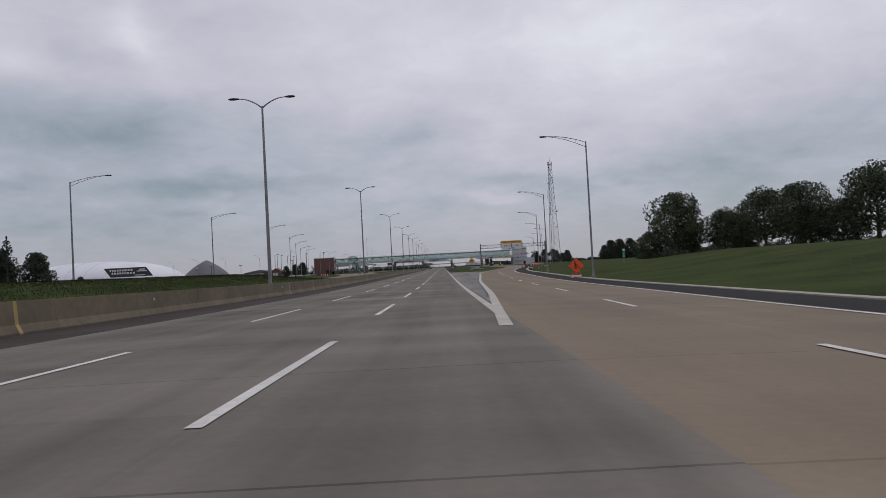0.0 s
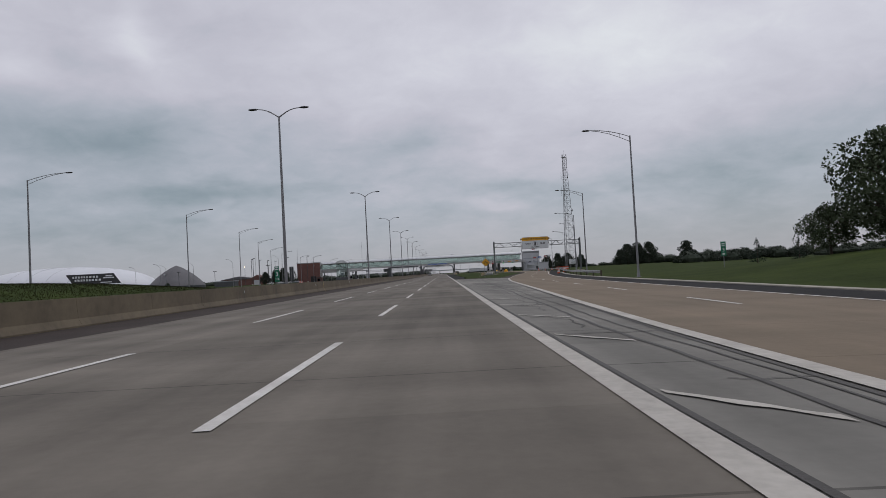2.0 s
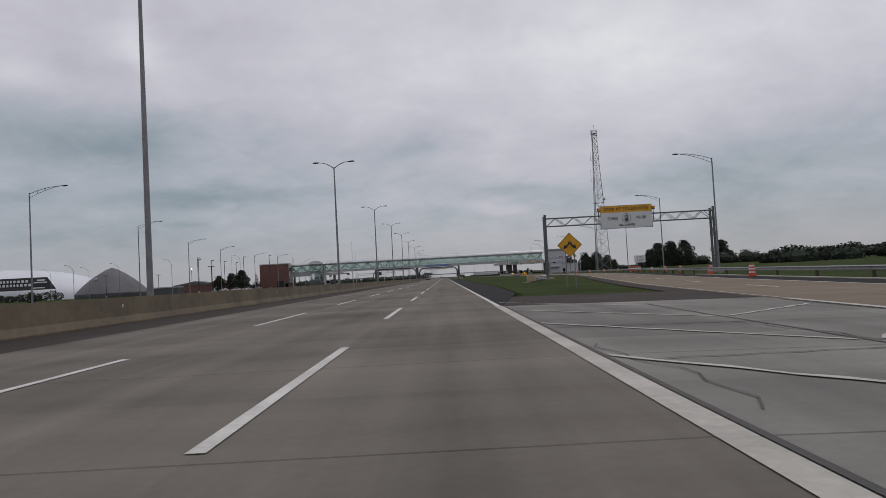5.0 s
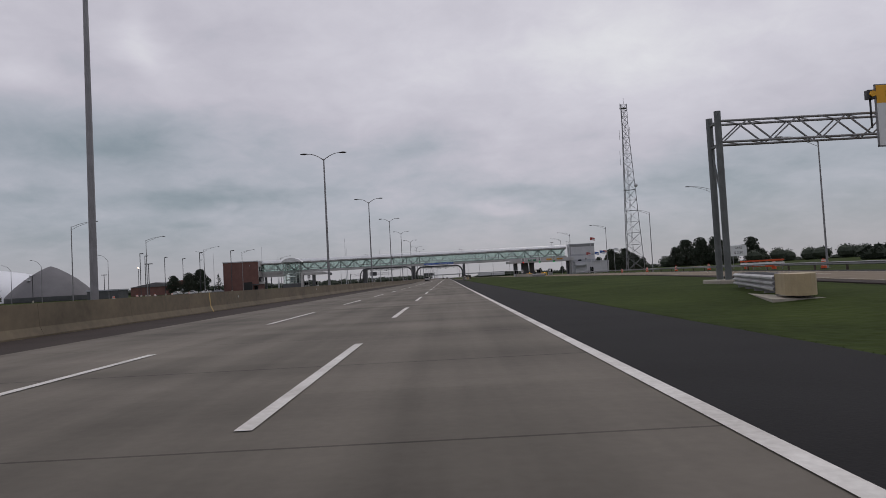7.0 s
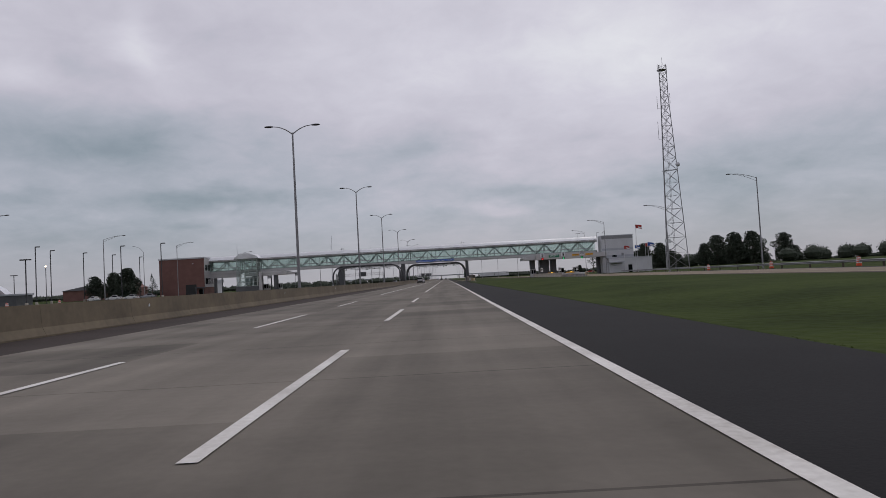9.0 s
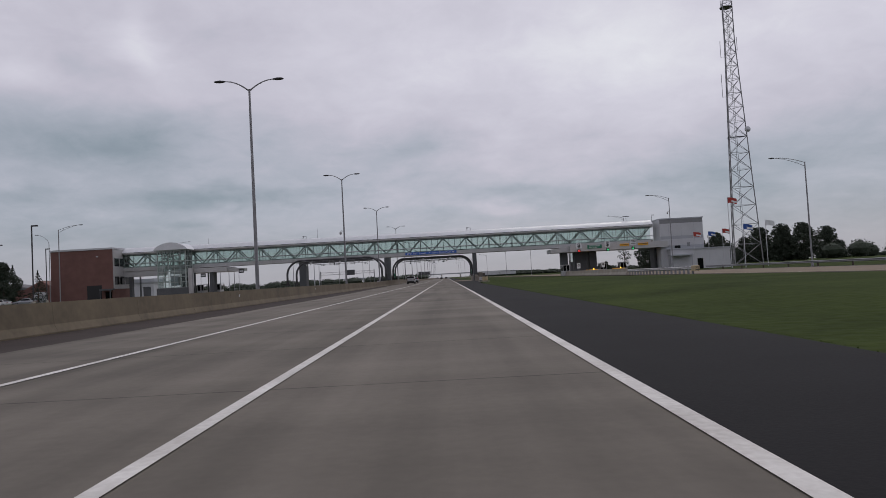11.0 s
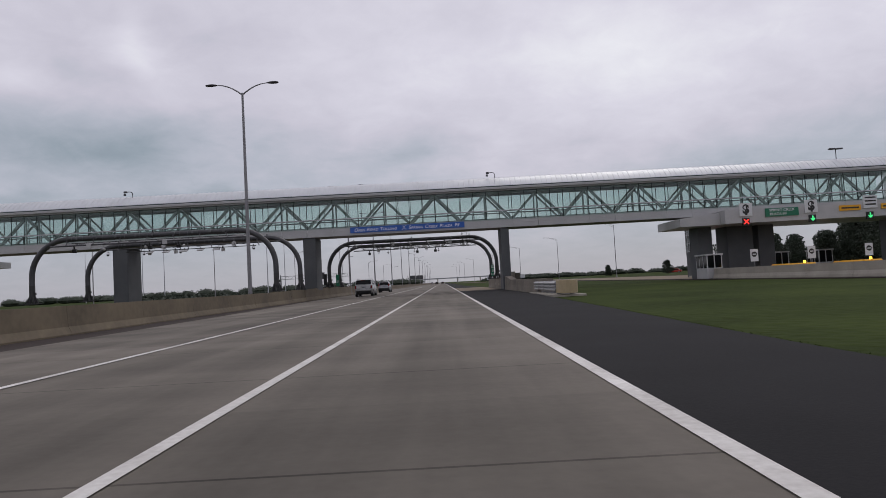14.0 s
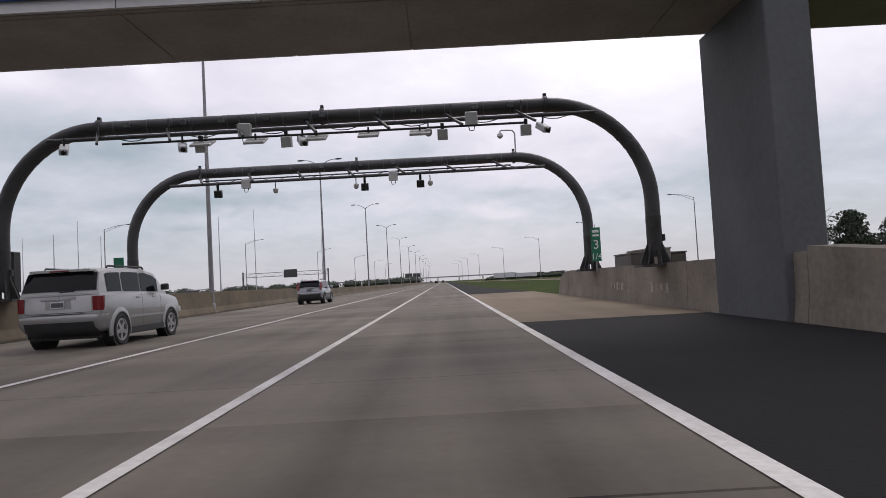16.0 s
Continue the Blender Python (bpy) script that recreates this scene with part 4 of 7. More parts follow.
for x0, x1, ya, yb in ((27.1, 28.6, 4.0, 6.6), (30.5, 33.3, 4.6, 7.6), (34.0, 35.7, 4.8, 8.0), (49.7, 51.2, 5.0, 8.5)):
    part("column", Shape().box(x0, ya, -0.25, x1, yb, 5.25), "pier", canopy)
for cx in (30.6, 37.3):
    part("dollar_sign", Shape().box(cx - 0.65, -0.16, 5.95, cx + 0.65, -0.06, 7.25), "sign_white", canopy, "white square sign with a dollar sign")
    part("dollar_letter", letters("$", 1.25, bold=0.06), "letter_black", canopy, m=pose(cx, -0.17, 6.6))
part("sign_panel", Shape().box(32.6, -0.14, 5.75, 36.0, -0.04, 6.6), "sign_green", canopy, "green toll plaza name board")
part("sign_letters", letters("SPRING CREEK", 0.4), "letter_white", canopy, m=pose(34.3, -0.15, 6.38))
part("sign_letters", letters("PLAZA 99", 0.4), "letter_white", canopy, m=pose(33.9, -0.15, 5.98))
part("sign_panel", Shape().box(42.7, -0.14, 6.1, 44.1, -0.04, 7.4), "sign_white", canopy)
for z in (6.4, 6.75, 7.1):
    part("sign_bar", Shape().box(42.85, -0.16, z, 43.95, -0.145, z + 0.14), "letter_black", canopy)
for x0, x1 in ((40.2, 42.4), (44.5, 46.9)):
    part("sign_panel", Shape().box(x0, -0.13, 5.95, x1, -0.04, 6.5), "sign_yellow", canopy)
    part("sign_bar", Shape().box(x0 + 0.2, -0.145, 6.15, x1 - 0.2, -0.135, 6.3), "letter_black", canopy)
for cx, kind in ((30.6, "x"), (37.4, "d"), (43.3, "d")):
    part("signal_box", Shape().box(cx - 0.36, -0.1, 5.0, cx + 0.36, 0.1, 5.72), "black", canopy)
    if kind == "x":
        part("signal_light", Shape().bar((cx - 0.24, -0.13, 5.12), (cx + 0.24, -0.13, 5.6), 0.1).bar((cx - 0.24, -0.13, 5.6), (cx + 0.24, -0.13, 5.12), 0.1), "red_light", canopy, "lit red cross")
    else:
        part("signal_light", Shape().bar((cx, -0.13, 5.14), (cx, -0.13, 5.62), 0.1).bar((cx - 0.2, -0.13, 5.35), (cx, -0.13, 5.13), 0.1).bar((cx + 0.2, -0.13, 5.35), (cx, -0.13, 5.13), 0.1), "green_light", canopy, "lit green arrow")


def booth(x, y, L=2.6):
    t = thing("toll_booth", (x, y, 0), "small grey toll booth with dark windows on a concrete island", "toll booth", "toll booths on the ramp")
    part("body", Shape().box(-0.8, 0, 0, 0.8, L, 1.1).box(-0.9, -0.1, 2.4, 0.9, L + 0.1, 2.55), "panel_grey", t)
    for px, py in ((-0.8, 0), (0.7, 0), (-0.8, L - 0.1), (0.7, L - 0.1), (-0.05, 0), (-0.8, L * 0.33), (-0.8, L * 0.66)):
        part("post", Shape().box(px, py, 1.1, px + 0.1, py + 0.1, 2.4), "panel_grey", t)
    part("window_pane", Shape().box(-0.7, 0.03, 1.1, 0.7, 0.05, 2.4), "glass_dark", t)
    part("window_pane", Shape().box(-0.77, 0.1, 1.1, -0.75, L - 0.1, 2.4), "glass_dark", t)
    return t


booth(28.35, 490.6, 3.0)
for x, y in ((-59.4, 493.2), (-55.6, 493.8)):
    booth(x, y)
for x in (38.6, 43.6):
    t = booth(x, 497)
for x in (32.8, 38.8):
    solid("toll_island", Shape().box(-0.9, 0, 0, 0.9, 22, 0.25, 0.06), "concrete_pale", "raised concrete toll island", "traffic island", "toll islands", loc=(x, 486, -0.02))
    nose = thing("island_cushion", (x, 481, 0), "low yellow crash cushion ahead of a toll island", "crash cushion", "island cushions")
    part("body", Shape().box(-0.9, 0, 0, 0.9, 4.9, 1.12, 0.12), "sign_yellow", nose)
    part("beacon", Shape().lathe([(0.1, 0.0), (0.12, 0.08), (0.1, 0.2), (0.02, 0.23)], 10, "z", (0, 0.4, 1.12)), "amber_light", nose, "lit amber beacon")
for x in (30.4, 36.0, 41.6):
    t = thing("lane_sign", (x, 486, 0), "small white lane sign with a no-entry disc on a post", "traffic sign", "toll lane signs")
    part("post", Shape().tube([(0, 0, 0), (0, 0, 2.6)], 0.04, 6), "galvanised", t)
    part("plate", Shape().box(-0.38, -0.05, 1.5, 0.38, -0.02, 2.7, 0.0), "sign_white", t)
    part("disc", Shape().lathe([(0.26, -0.06), (0.26, -0.05)], 16, "y", (0, 0, 2.2)), "letter_black", t)
    part("bar", Shape().box(-0.17, -0.07, 2.15, 0.17, -0.062, 2.25), "sign_white", t)
stair = thing("glazed_enclosure", (32.7, 508.2, 0), "pale framed glass stair enclosure beyond the toll canopy", "stair enclosure")
part("base_wall", Shape().box(0, 0, 0, 1.8, 2.4, 3.3), "pier", stair)
for px in (0.0, 0.56, 1.13, 1.7):
    part("post", Shape().box(px, -0.02, 3.3, px + 0.1, 0.1, 9.0), "panel_grey", stair)
for py in (0.8, 1.6, 2.35):
    part("post", Shape().box(-0.02, py, 3.3, 0.1, py + 0.1, 9.0), "panel_grey", stair)
for z in (3.3, 4.4, 5.5, 6.6, 7.7, 8.9):
    part("rail", Shape().box(-0.03, -0.03, z + 0.002, 1.8, 0.07, z + 0.09).box(-0.035, 0.075, z + 0.002, 0.07, 2.45, z + 0.09), "panel_grey", stair)
part("window_pane", Shape().box(0.1, 0.03, 3.4, 1.7, 0.045, 8.9), "glass_green", stair, shadow=False)
part("window_pane", Shape().box(0.03, 0.1, 3.4, 0.045, 2.35, 8.9), "glass_green", stair, shadow=False)
# name board on the bridge
board = thing("bridge_sign", (-3.5, BY0 - 0.12, 7.2), "long blue name board with white lettering on the footbridge", "sign")
part("panel", Shape().box(-6.15, 0, -0.31, 6.15, 0.08, 0.31), "board_blue", board)
part("letters", letters("Open Road Tolling", 0.50, 0.25, True, spacing=1.10, bold=0.006), "letter_white", board, m=pose(-3.45, -0.01, -0.02))
part("letters", letters("Spring Creek Plaza 99", 0.51, 0.25, True, spacing=1.14, bold=0.006), "letter_white", board, m=pose(2.85, -0.01, -0.02))
part("emblem", Shape().tube([(-0.24, -0.01, 0.2), (-0.05, -0.01, 0.16), (0.02, -0.01, -0.05), (0.22, -0.01, -0.2)], 0.035, 4).tube([(0.24, -0.01, 0.22), (0.0, -0.01, 0.1), (-0.05, -0.01, -0.08), (-0.26, -0.01, -0.22)], 0.03, 4), "letter_white", board, m=pose(-0.35, 0, 0))
# surveillance poles on the roof
for x in (6.3, -33.4):
    c = thing("security_camera", (x, BY0 + 1.0, 11.4), "small dark security camera on a curved pole on the bridge roof", "security camera", "roof cameras")
    part("pole", Shape().tube([(0, 0, 0), (0, 0, 1.15), (-0.08, 0, 1.35), (-0.3, 0, 1.42), (-0.7, 0, 1.40)], 0.04, 6), "lamp_dark", c)
    part("camera", Shape().box(-0.95, -0.12, 1.3, -0.62, 0.12, 1.5, 0.04).lathe([(0.13, 0), (0.14, 0.1), (0.1, 0.2)], 10, "z", (-0.85, 0, 1.02)), "lamp_dark", c)


for x, heads in ((44.2, (-1, 1)), (50.4, (1,))):
    c = thing("roof_lamp", (x, BY0 + 1.6, 11.6), "small dark flat-headed lamp on the footbridge roof", "lamp post", "roof lamps")
    part("pole", Shape().tube([(0, 0, 0), (0, 0, 1.9)], 0.045, 6), "lamp_dark", c)
    for sx in heads:
        part("lamp_head", Shape().box(0.06 if sx > 0 else -0.75, -0.2, 1.84, 0.75 if sx > 0 else -0.06, 0.2, 1.98, 0.03), "lamp_dark", c)
# dome cameras clamped to lamp columns
for x, y, z in ((-14.8, 427.5, 8.2), (48.3, 475.6, 12.3)):
    c = thing("security_camera", (x, y, z), "white dome security camera clamped to a street lamp", "security camera", "column cameras")
    part("bracket", Shape().tube([(0.25, 0, 0.35), (-0.1, 0, 0.42), (-0.2, 0, 0.3)], 0.035, 6), "galvanised", c)
    part("camera", Shape().lathe([(0.06, 0.3), (0.16, 0.22), (0.17, 0.05), (0.12, -0.08), (0.03, -0.13)], 12, "z", (-0.2, 0, 0)), "panel_grey", c)


# ---- tolling arches ----
# what hangs from the arches: kind, distance from the west foot, height under the beam's axis
GEAR_FRONT = (("lens_camera", 2.6, 0.80), ("lens_camera", 6.05, 0.90), ("antenna", 6.65, 0.86), ("box", 6.6, 0.97), ("junction", 7.75, 0.42), ("antenna", 8.2, 0.87), ("box", 9.1, 0.95), ("lens_camera", 9.55, 0.90), ("antenna", 9.98, 0.87),
              ("antenna", 11.5, 0.86), ("antenna", 13.0, 0.88), ("dome", 13.25, 0.9), ("box", 13.66, 0.98), ("junction", 14.55, 0.44), ("box", 16.1, 0.98), ("lens_camera", 16.57, 0.9))
GEAR_BACK = (("flood", 4.2, 1.08), ("junction", 5.4, 0.70), ("dome", 6.65, 1.06), ("dome", 10.1, 1.06), ("flood", 10.47, 1.11), ("junction", 11.7, 0.70), ("flood", 12.85, 1.1), ("dome", 13.27, 1.1))


def tolling_arch(xa, xb, y, base, crown=6.38, gear=GEAR_FRONT, stalk=False):
    t = thing("tolling_arch", (0, y, 0), "dark steel pipe arch carrying toll cameras and antennas", "toll gantry", "tolling arches")
    r = 3.1
    for x, sx in ((xa, 1), (xb, -1)):
        pts = [(x, 0, base + 0.3), (x, 0, crown - r - 0.6)] + [(x + sx * r * (1 - math.cos(a)), 0, crown - r + r * math.sin(a)) for a in (math.pi / 2 * j / 14 for j in range(15))]
        part("column", Shape().tube(pts, 0.225, 18), "hoop_dark", t)
        part("sleeve", Shape().tube([(x, 0, base + 0.3), (x, 0, base + 1.55)], 0.231, 18), "hoop_base", t, "rough dark sleeve round the foot")
        part("footing", Shape().box(x - 0.55, -0.45, base, x + 0.55, 0.45, base + 0.08), "hoop_base", t)
        part("terminal_box", Shape().box(x + 0.22, -0.07, base + 0.78, x + 0.32, 0.07, base + 0.98, 0.015), "hoop_base", t)
        for a in range(8):
            fl = Shape()
            ca, sa = math.cos(a * math.pi / 4), math.sin(a * math.pi / 4)
            fl.loft([[(x + ca * d - sa * w, sa * d + ca * w, z) for d, w, z in ((0.22, -0.02, base + 0.08), (0.5, -0.02, base + 0.08), (0.22, -0.02, base + 0.75))],
                     [(x + ca * d - sa * w, sa * d + ca * w, z) for d, w, z in ((0.22, 0.02, base + 0.08), (0.5, 0.02, base + 0.08), (0.22, 0.02, base + 0.75))]], True, True, smooth=False)
            part("gusset", fl, "hoop_base", t)
    x0, x1 = xa + r, xb - r
    part("beam", Shape().tube([(x0, 0, crown), (x1, 0, crown)], 0.215, 18), "hoop_dark", t)
    for x in (x0, (x0 + x1) / 2, x1):
        fl = part("flange", Shape().tube([(x - 0.05, 0, crown), (x + 0.05, 0, crown)], 0.275, 18), "hoop_dark", t)
        part("lug", Shape().box(x - 0.05, -0.05, crown + 0.27, x + 0.05, 0.05, crown + 0.36), "hoop_dark", fl)
    rnd = random.Random(int(y * 10 + xa))
    strap = Shape().tube([(-0.015, 0, 0), (0.015, 0, 0)], 0.226, 18).mesh("strap")
    for k in range(16):
        xx = x0 + 0.4 + (x1 - x0 - 0.8) * k / 15 + rnd.uniform(-0.3, 0.3)
        part("strap", strap, "panel_grey" if k % 3 else "hoop_grey", t, m=pose(xx, 0, crown))
    for k in range(9):
        xx = x0 + 0.9 + (x1 - x0 - 1.8) * k / 8 + rnd.uniform(-0.3, 0.3)
        part("clamp_box", Shape().box(xx - 0.09, -0.3, crown - 0.06, xx + 0.09, -0.2, crown + 0.1, 0.015), "hoop_grey", t)
    front = gear is GEAR_FRONT
    low = crown - (0.76 if front else 0.64)
    if front:
        part("rail", Shape().tube([(x0 - 1.35, -0.5, crown - 0.42), (x1 + 1.4, -0.5, crown - 0.42)], 0.065, 8), "hoop_dark", t, "thin equipment rail under the beam")
        part("rail", Shape().tube([(x0 + 1.2, -1.1, low), (x1 - 0.8, -1.1, low)], 0.035, 8), "black", t)
    else:
        part("rail", Shape().tube([(x0 - 0.95, -1.0, low), (x1 + 1.2, -1.0, low)], 0.065, 8), "hoop_dark", t, "thin equipment rail under the beam")
        part("rail", Shape().tube([(x0 + 0.3, -0.5, crown - 0.42), (x1 - 0.2, -0.5, crown - 0.42)], 0.03, 8), "black", t)
    for k in range(7):
        xx = x0 + 0.5 + (x1 - x0 - 1.0) * k / 6
        part("bracket", Shape().bar((xx - 0.5, -0.12, crown - 0.12), (xx, -1.2, low + 0.02), 0.07).bar((xx - 0.3, -0.5, crown + 0.05), (xx - 0.3, -0.5, crown - 0.48), 0.05), "hoop_dark", t)
        part("cable", Shape().tube([(xx + 0.1 + 1.2 * u, -0.36, crown - 0.36 - 0.16 * math.sin(math.pi * u)) for u in (0, 0.2, 0.4, 0.6, 0.8, 1)], 0.016, 5), "black", t)
    for kind, dx, drop in gear:
        x, z = xa + dx, crown - drop
        yy = -1.1 if front else -1.0
        if kind == "junction":
            b = part("junction_box", Shape().box(-0.19, -0.1, -0.2, 0.19, 0.1, 0.2, 0.03), "panel_grey", t, m=pose(x, -0.6 if front else yy, z))
            part("cable", Shape().tube([(-0.1, 0, -0.2), (-0.06, 0, -0.36), (0.06, 0, -0.36), (0.1, 0, -0.2)], 0.016, 5), "black", b)
        elif kind == "antenna":
            b = part("antenna", Shape().box(-0.30, -0.30, -0.035, 0.30, 0.30, 0.035, 0.015), "panel_grey", t, "flat pale antenna panel", m=pose(x, yy, z, 24, 0, 0))
            part("hanger", Shape().bar((0, 0, 0.035), (0, 0.05, 0.2), 0.05), "black", b)
        elif kind == "box":
            b = part("light_box", Shape().box(-0.15, -0.12, -0.16, 0.15, 0.12, 0.16, 0.02), "panel_grey", t, m=pose(x, yy, z, 14, 0, 0))
            part("hanger", Shape().box(-0.05, -0.03, 0.16, 0.05, 0.03, 0.33), "black", b)
        elif kind == "lens_camera":
            b = part("camera", Shape().box(-0.12, -0.34, -0.09, 0.12, 0.18, 0.09, 0.03), "panel_white", t, m=pose(x, yy, z, 30, 0, 24))
            part("lens", Shape().lathe([(0.07, -0.04), (0.07, 0.05)], 10, "y", (0, -0.36, 0)), "black", b)
            part("hanger", Shape().tube([(0, 0, 0.08), (0, 0.06, 0.3)], 0.03, 6), "black", b)
        elif kind == "dome":
            b = part("dome_camera", Shape().lathe([(0.05, 0.12), (0.11, 0.07), (0.11, -0.02), (0.08, -0.09), (0.02, -0.12)], 12), "panel_grey", t, m=pose(x, yy, z))
            part("hanger", Shape().tube([(0, 0, 0.1), (0, 0, 0.36)], 0.022, 6), "black", b)
        else:
            b = part("flood_light", Shape().box(-0.16, -0.12, -0.15, 0.16, 0.12, 0.15, 0.02), "black", t, m=pose(x, yy, z, 15, 0, 6))
            part("hanger", Shape().box(-0.05, -0.03, 0.15, 0.05, 0.03, 0.42), "black", b)
    if stalk:
        xr = x1 + 0.1
        part("mast_camera", Shape().tube([(xr, -0.1, crown + 0.2), (xr, -0.1, crown + 1.05), (xr - 0.1, -0.1, crown + 1.18), (xr - 0.3, -0.1, crown + 1.2), (xr - 0.62, -0.1, crown + 1.2), (xr - 0.65, -0.1, crown + 1.1)], 0.035, 6)
             .lathe([(0.05, 0.1), (0.13, 0.02), (0.13, -0.08), (0.03, -0.16)], 12, "z", (xr - 0.65, -0.1, crown + 1.0)), "panel_grey", t)
    return t


tolling_arch(-13.45, 6.53, 500.9, 1.2, 6.37)
tolling_arch(-13.6, 6.5, 510.0, 1.2, 6.42, GEAR_BACK, True)
tolling_arch(-34.6, -14.0, 477.3, 1.1, 6.42, GEAR_BACK)
tolling_arch(-34.6, -13.85, 486.3, 1.1)
mark = thing("mile_marker", (6.62, 509.2, 1.05), "narrow green mile marker board with white figures", "traffic sign", "mile markers")
part("plate", Shape().box(-0.2, -0.02, 0.55, 0.2, 0.02, 2.0), "sign_green", mark)
part("letters", letters("3", 0.55), "letter_white", mark, m=pose(0, -0.03, 1.25))
part("letters", letters("1/4", 0.38), "letter_white", mark, m=pose(0, -0.03, 0.75))
part("bar", Shape().box(-0.14, -0.03, 1.62, 0.14, -0.021, 1.7).box(-0.14, -0.03, 1.78, 0.14, -0.021, 1.9), "letter_white", mark)
part("post", Shape().tube([(0, 0.05, 0), (0, 0.05, 2.0)], 0.04, 6), "galvanised", mark)
mark = thing("mile_marker", (-13.75, 509.0, 0.85), "narrow green mile marker board with white figures", "traffic sign", "mile markers")
part("plate", Shape().box(-0.21, -0.02, 0.5, 0.21, 0.02, 2.0), "sign_green", mark)
part("letters", letters("3", 0.5), "letter_white", mark, m=pose(0, -0.03, 1.1))
part("post", Shape().tube([(0, 0.05, 0), (0, 0.05, 2.0)], 0.04, 6), "galvanised", mark)
cab = thing("control_cabinet", (-14.25, 502.6, 1.0), "tall dark equipment cabinet on the barrier", "equipment cabinet", "control cabinets")
part("body", Shape().box(-0.2, -0.2, 0.5, 0.2, 0.2, 1.85, 0.03), "black", cab)
part("post", Shape().box(-0.06, -0.06, 0, 0.06, 0.06, 0.5), "galvanised", cab)
cab = thing("control_cabinet", (8.4, 508, 0), "grey equipment cabinets on a concrete pad behind the wall", "equipment cabinet", "control cabinets")
part("plinth", Shape().box(-0.75, -0.15, -0.06, 1.8, 3.2, 0.12, 0.03), "concrete_wall", cab)
for x0, x1, ya, yb, top, mat in ((-0.62, -0.02, 0.1, 2.8, 1.86, "cabinet_brown"), (0.02, 0.98, -0.05, 3.0, 2.0, "cabinet_tan"), (1.02, 1.7, 0.2, 2.6, 1.82, "cabinet_brown")):
    body = part("body", Shape().box(x0, ya, 0.12, x1, yb, top - 0.06, 0.03), mat, cab)
    part("lid", Shape().box(x0 - 0.03, ya - 0.03, top - 0.06, x1 + 0.03, yb + 0.03, top, 0.015), mat, body)
    part("door", Shape().box(x0 + 0.05, ya - 0.025, 0.2, x1 - 0.05, ya, top - 0.14, 0.008), mat, body)
    part("handle", Shape().box(x0 + 0.09, ya - 0.05, 0.95, x0 + 0.12, ya - 0.025, 1.12), "black", body)

# ---- crash cushion at the wall's end ----
def crash_cushion(x, y, turn, size=1.0):
    t = thing("crash_cushion", (x, y, 0), "steel crash cushion with pale corrugated rails and a tan nose", "crash cushion", "crash cushions", turn=turn)
    part("nose", Shape().loft([[(0.54 * math.cos(a), yy + 0.9 * math.sin(a), z) for a in (-math.pi / 2 + math.pi * (j / 8 - 0.5) for j in range(9))] + [(0.54, yy + 1.0, z), (-0.54, yy + 1.0, z)] for z, yy in ((0.12, 0.9), (0.86, 0.9))][::1], True, True, smooth=False), "tan", t, "tan plastic nose")
    for sx in (-1, 1):
        for k in range(4):
            prof = [(0.0, 0.2), (0.12, 0.27), (0.12, 0.33), (0.0, 0.4), (0.12, 0.47), (0.12, 0.53), (0.0, 0.6), (0.12, 0.67), (0.12, 0.73), (0.0, 0.8)]
            y0 = 1.8 + k * 2.1
            part("rail", Shape().loft([[(sx * (0.52 + p + 0.03 * k), yy, z) for p, z in prof] for yy in (y0, y0 + 2.25)], False, False, smooth=False), "panel_grey", t)
    for k in range(5):
        part("diaphragm", Shape().box(-0.5, 1.9 + k * 2.1, 0.05, 0.5, 2.0 + k * 2.1, 0.82), "galvanised", t)
    part("pad", Shape().box(-1.0, 0.2, -0.08, 0.9, 11, 0.03), "concrete_pale", t)
    t.scale = (size, 1, size)


crash_cushion(7.25, 458.6, 0)
crash_cushion(9.4, 227.9, -16, 0.82)

# ---- sign gantry over the ramp ----
gan = thing("sign_gantry", (-0.25, 244.6, 0), "steel truss sign gantry over the exit ramp", "sign gantry")
for x in (14.25, 37.6):
    for dy in (-0.55, 0.55):
        part("post", Shape().tube([(x, dy, 0.1), (x, dy, 8.95 if dy < 0 else 8.8)], 0.17, 12), "hoop_grey", gan)
    part("brace", Shape().bar((x, -0.55, 8.4), (x, 0.55, 8.4), 0.12).bar((x, -0.55, 7.2), (x, 0.55, 7.2), 0.12).bar((x, -0.55, 4.0), (x, 0.55, 7.2), 0.08), "hoop_grey", gan)
    part("footing", Shape().box(x - 0.7, -1.2, -0.2, x + 0.7, 1.2, 0.25, 0.05), "concrete_pale", gan)
for z in (7.35, 8.45):
    for dy in (-0.5, 0.5):
        part("chord", Shape().tube([(14.25, dy, z), (37.6, dy, z)], 0.065, 8), "galvanised", gan)
NB = 18
for i in range(NB):
    xa, xb = 14.5 + 23.0 * i / NB, 14.5 + 23.0 * (i + 1) / NB
    za, zb = (7.35, 8.45) if i % 2 == 0 else (8.45, 7.35)
    for pa, pb, wd in (((xa, -0.5, za), (xb, -0.5, zb), 0.07), ((xa, 0.5, za), (xb, 0.5, zb), 0.07), ((xa, -0.5, 8.45), (xb, 0.5, 8.45), 0.05), ((xa, -0.5, 7.35), (xb, 0.5, 7.35), 0.05)):
        part("lattice_bar", Shape().bar(pa, pb, wd), "galvanised", gan)
ts = thing("toll_sign", (25.0, 242.9, 8.05), "white and yellow tollbooth fare sign on a gantry", "traffic sign")
part("panel", Shape().box(-3.48, 0, -1.5, 3.48, 0.08, 0.62), "sign_white", ts)
part("header", Shape().box(-3.48, -0.004, 0.625, 3.48, 0.08, 1.52), "sign_yellow", ts, "yellow header panel")
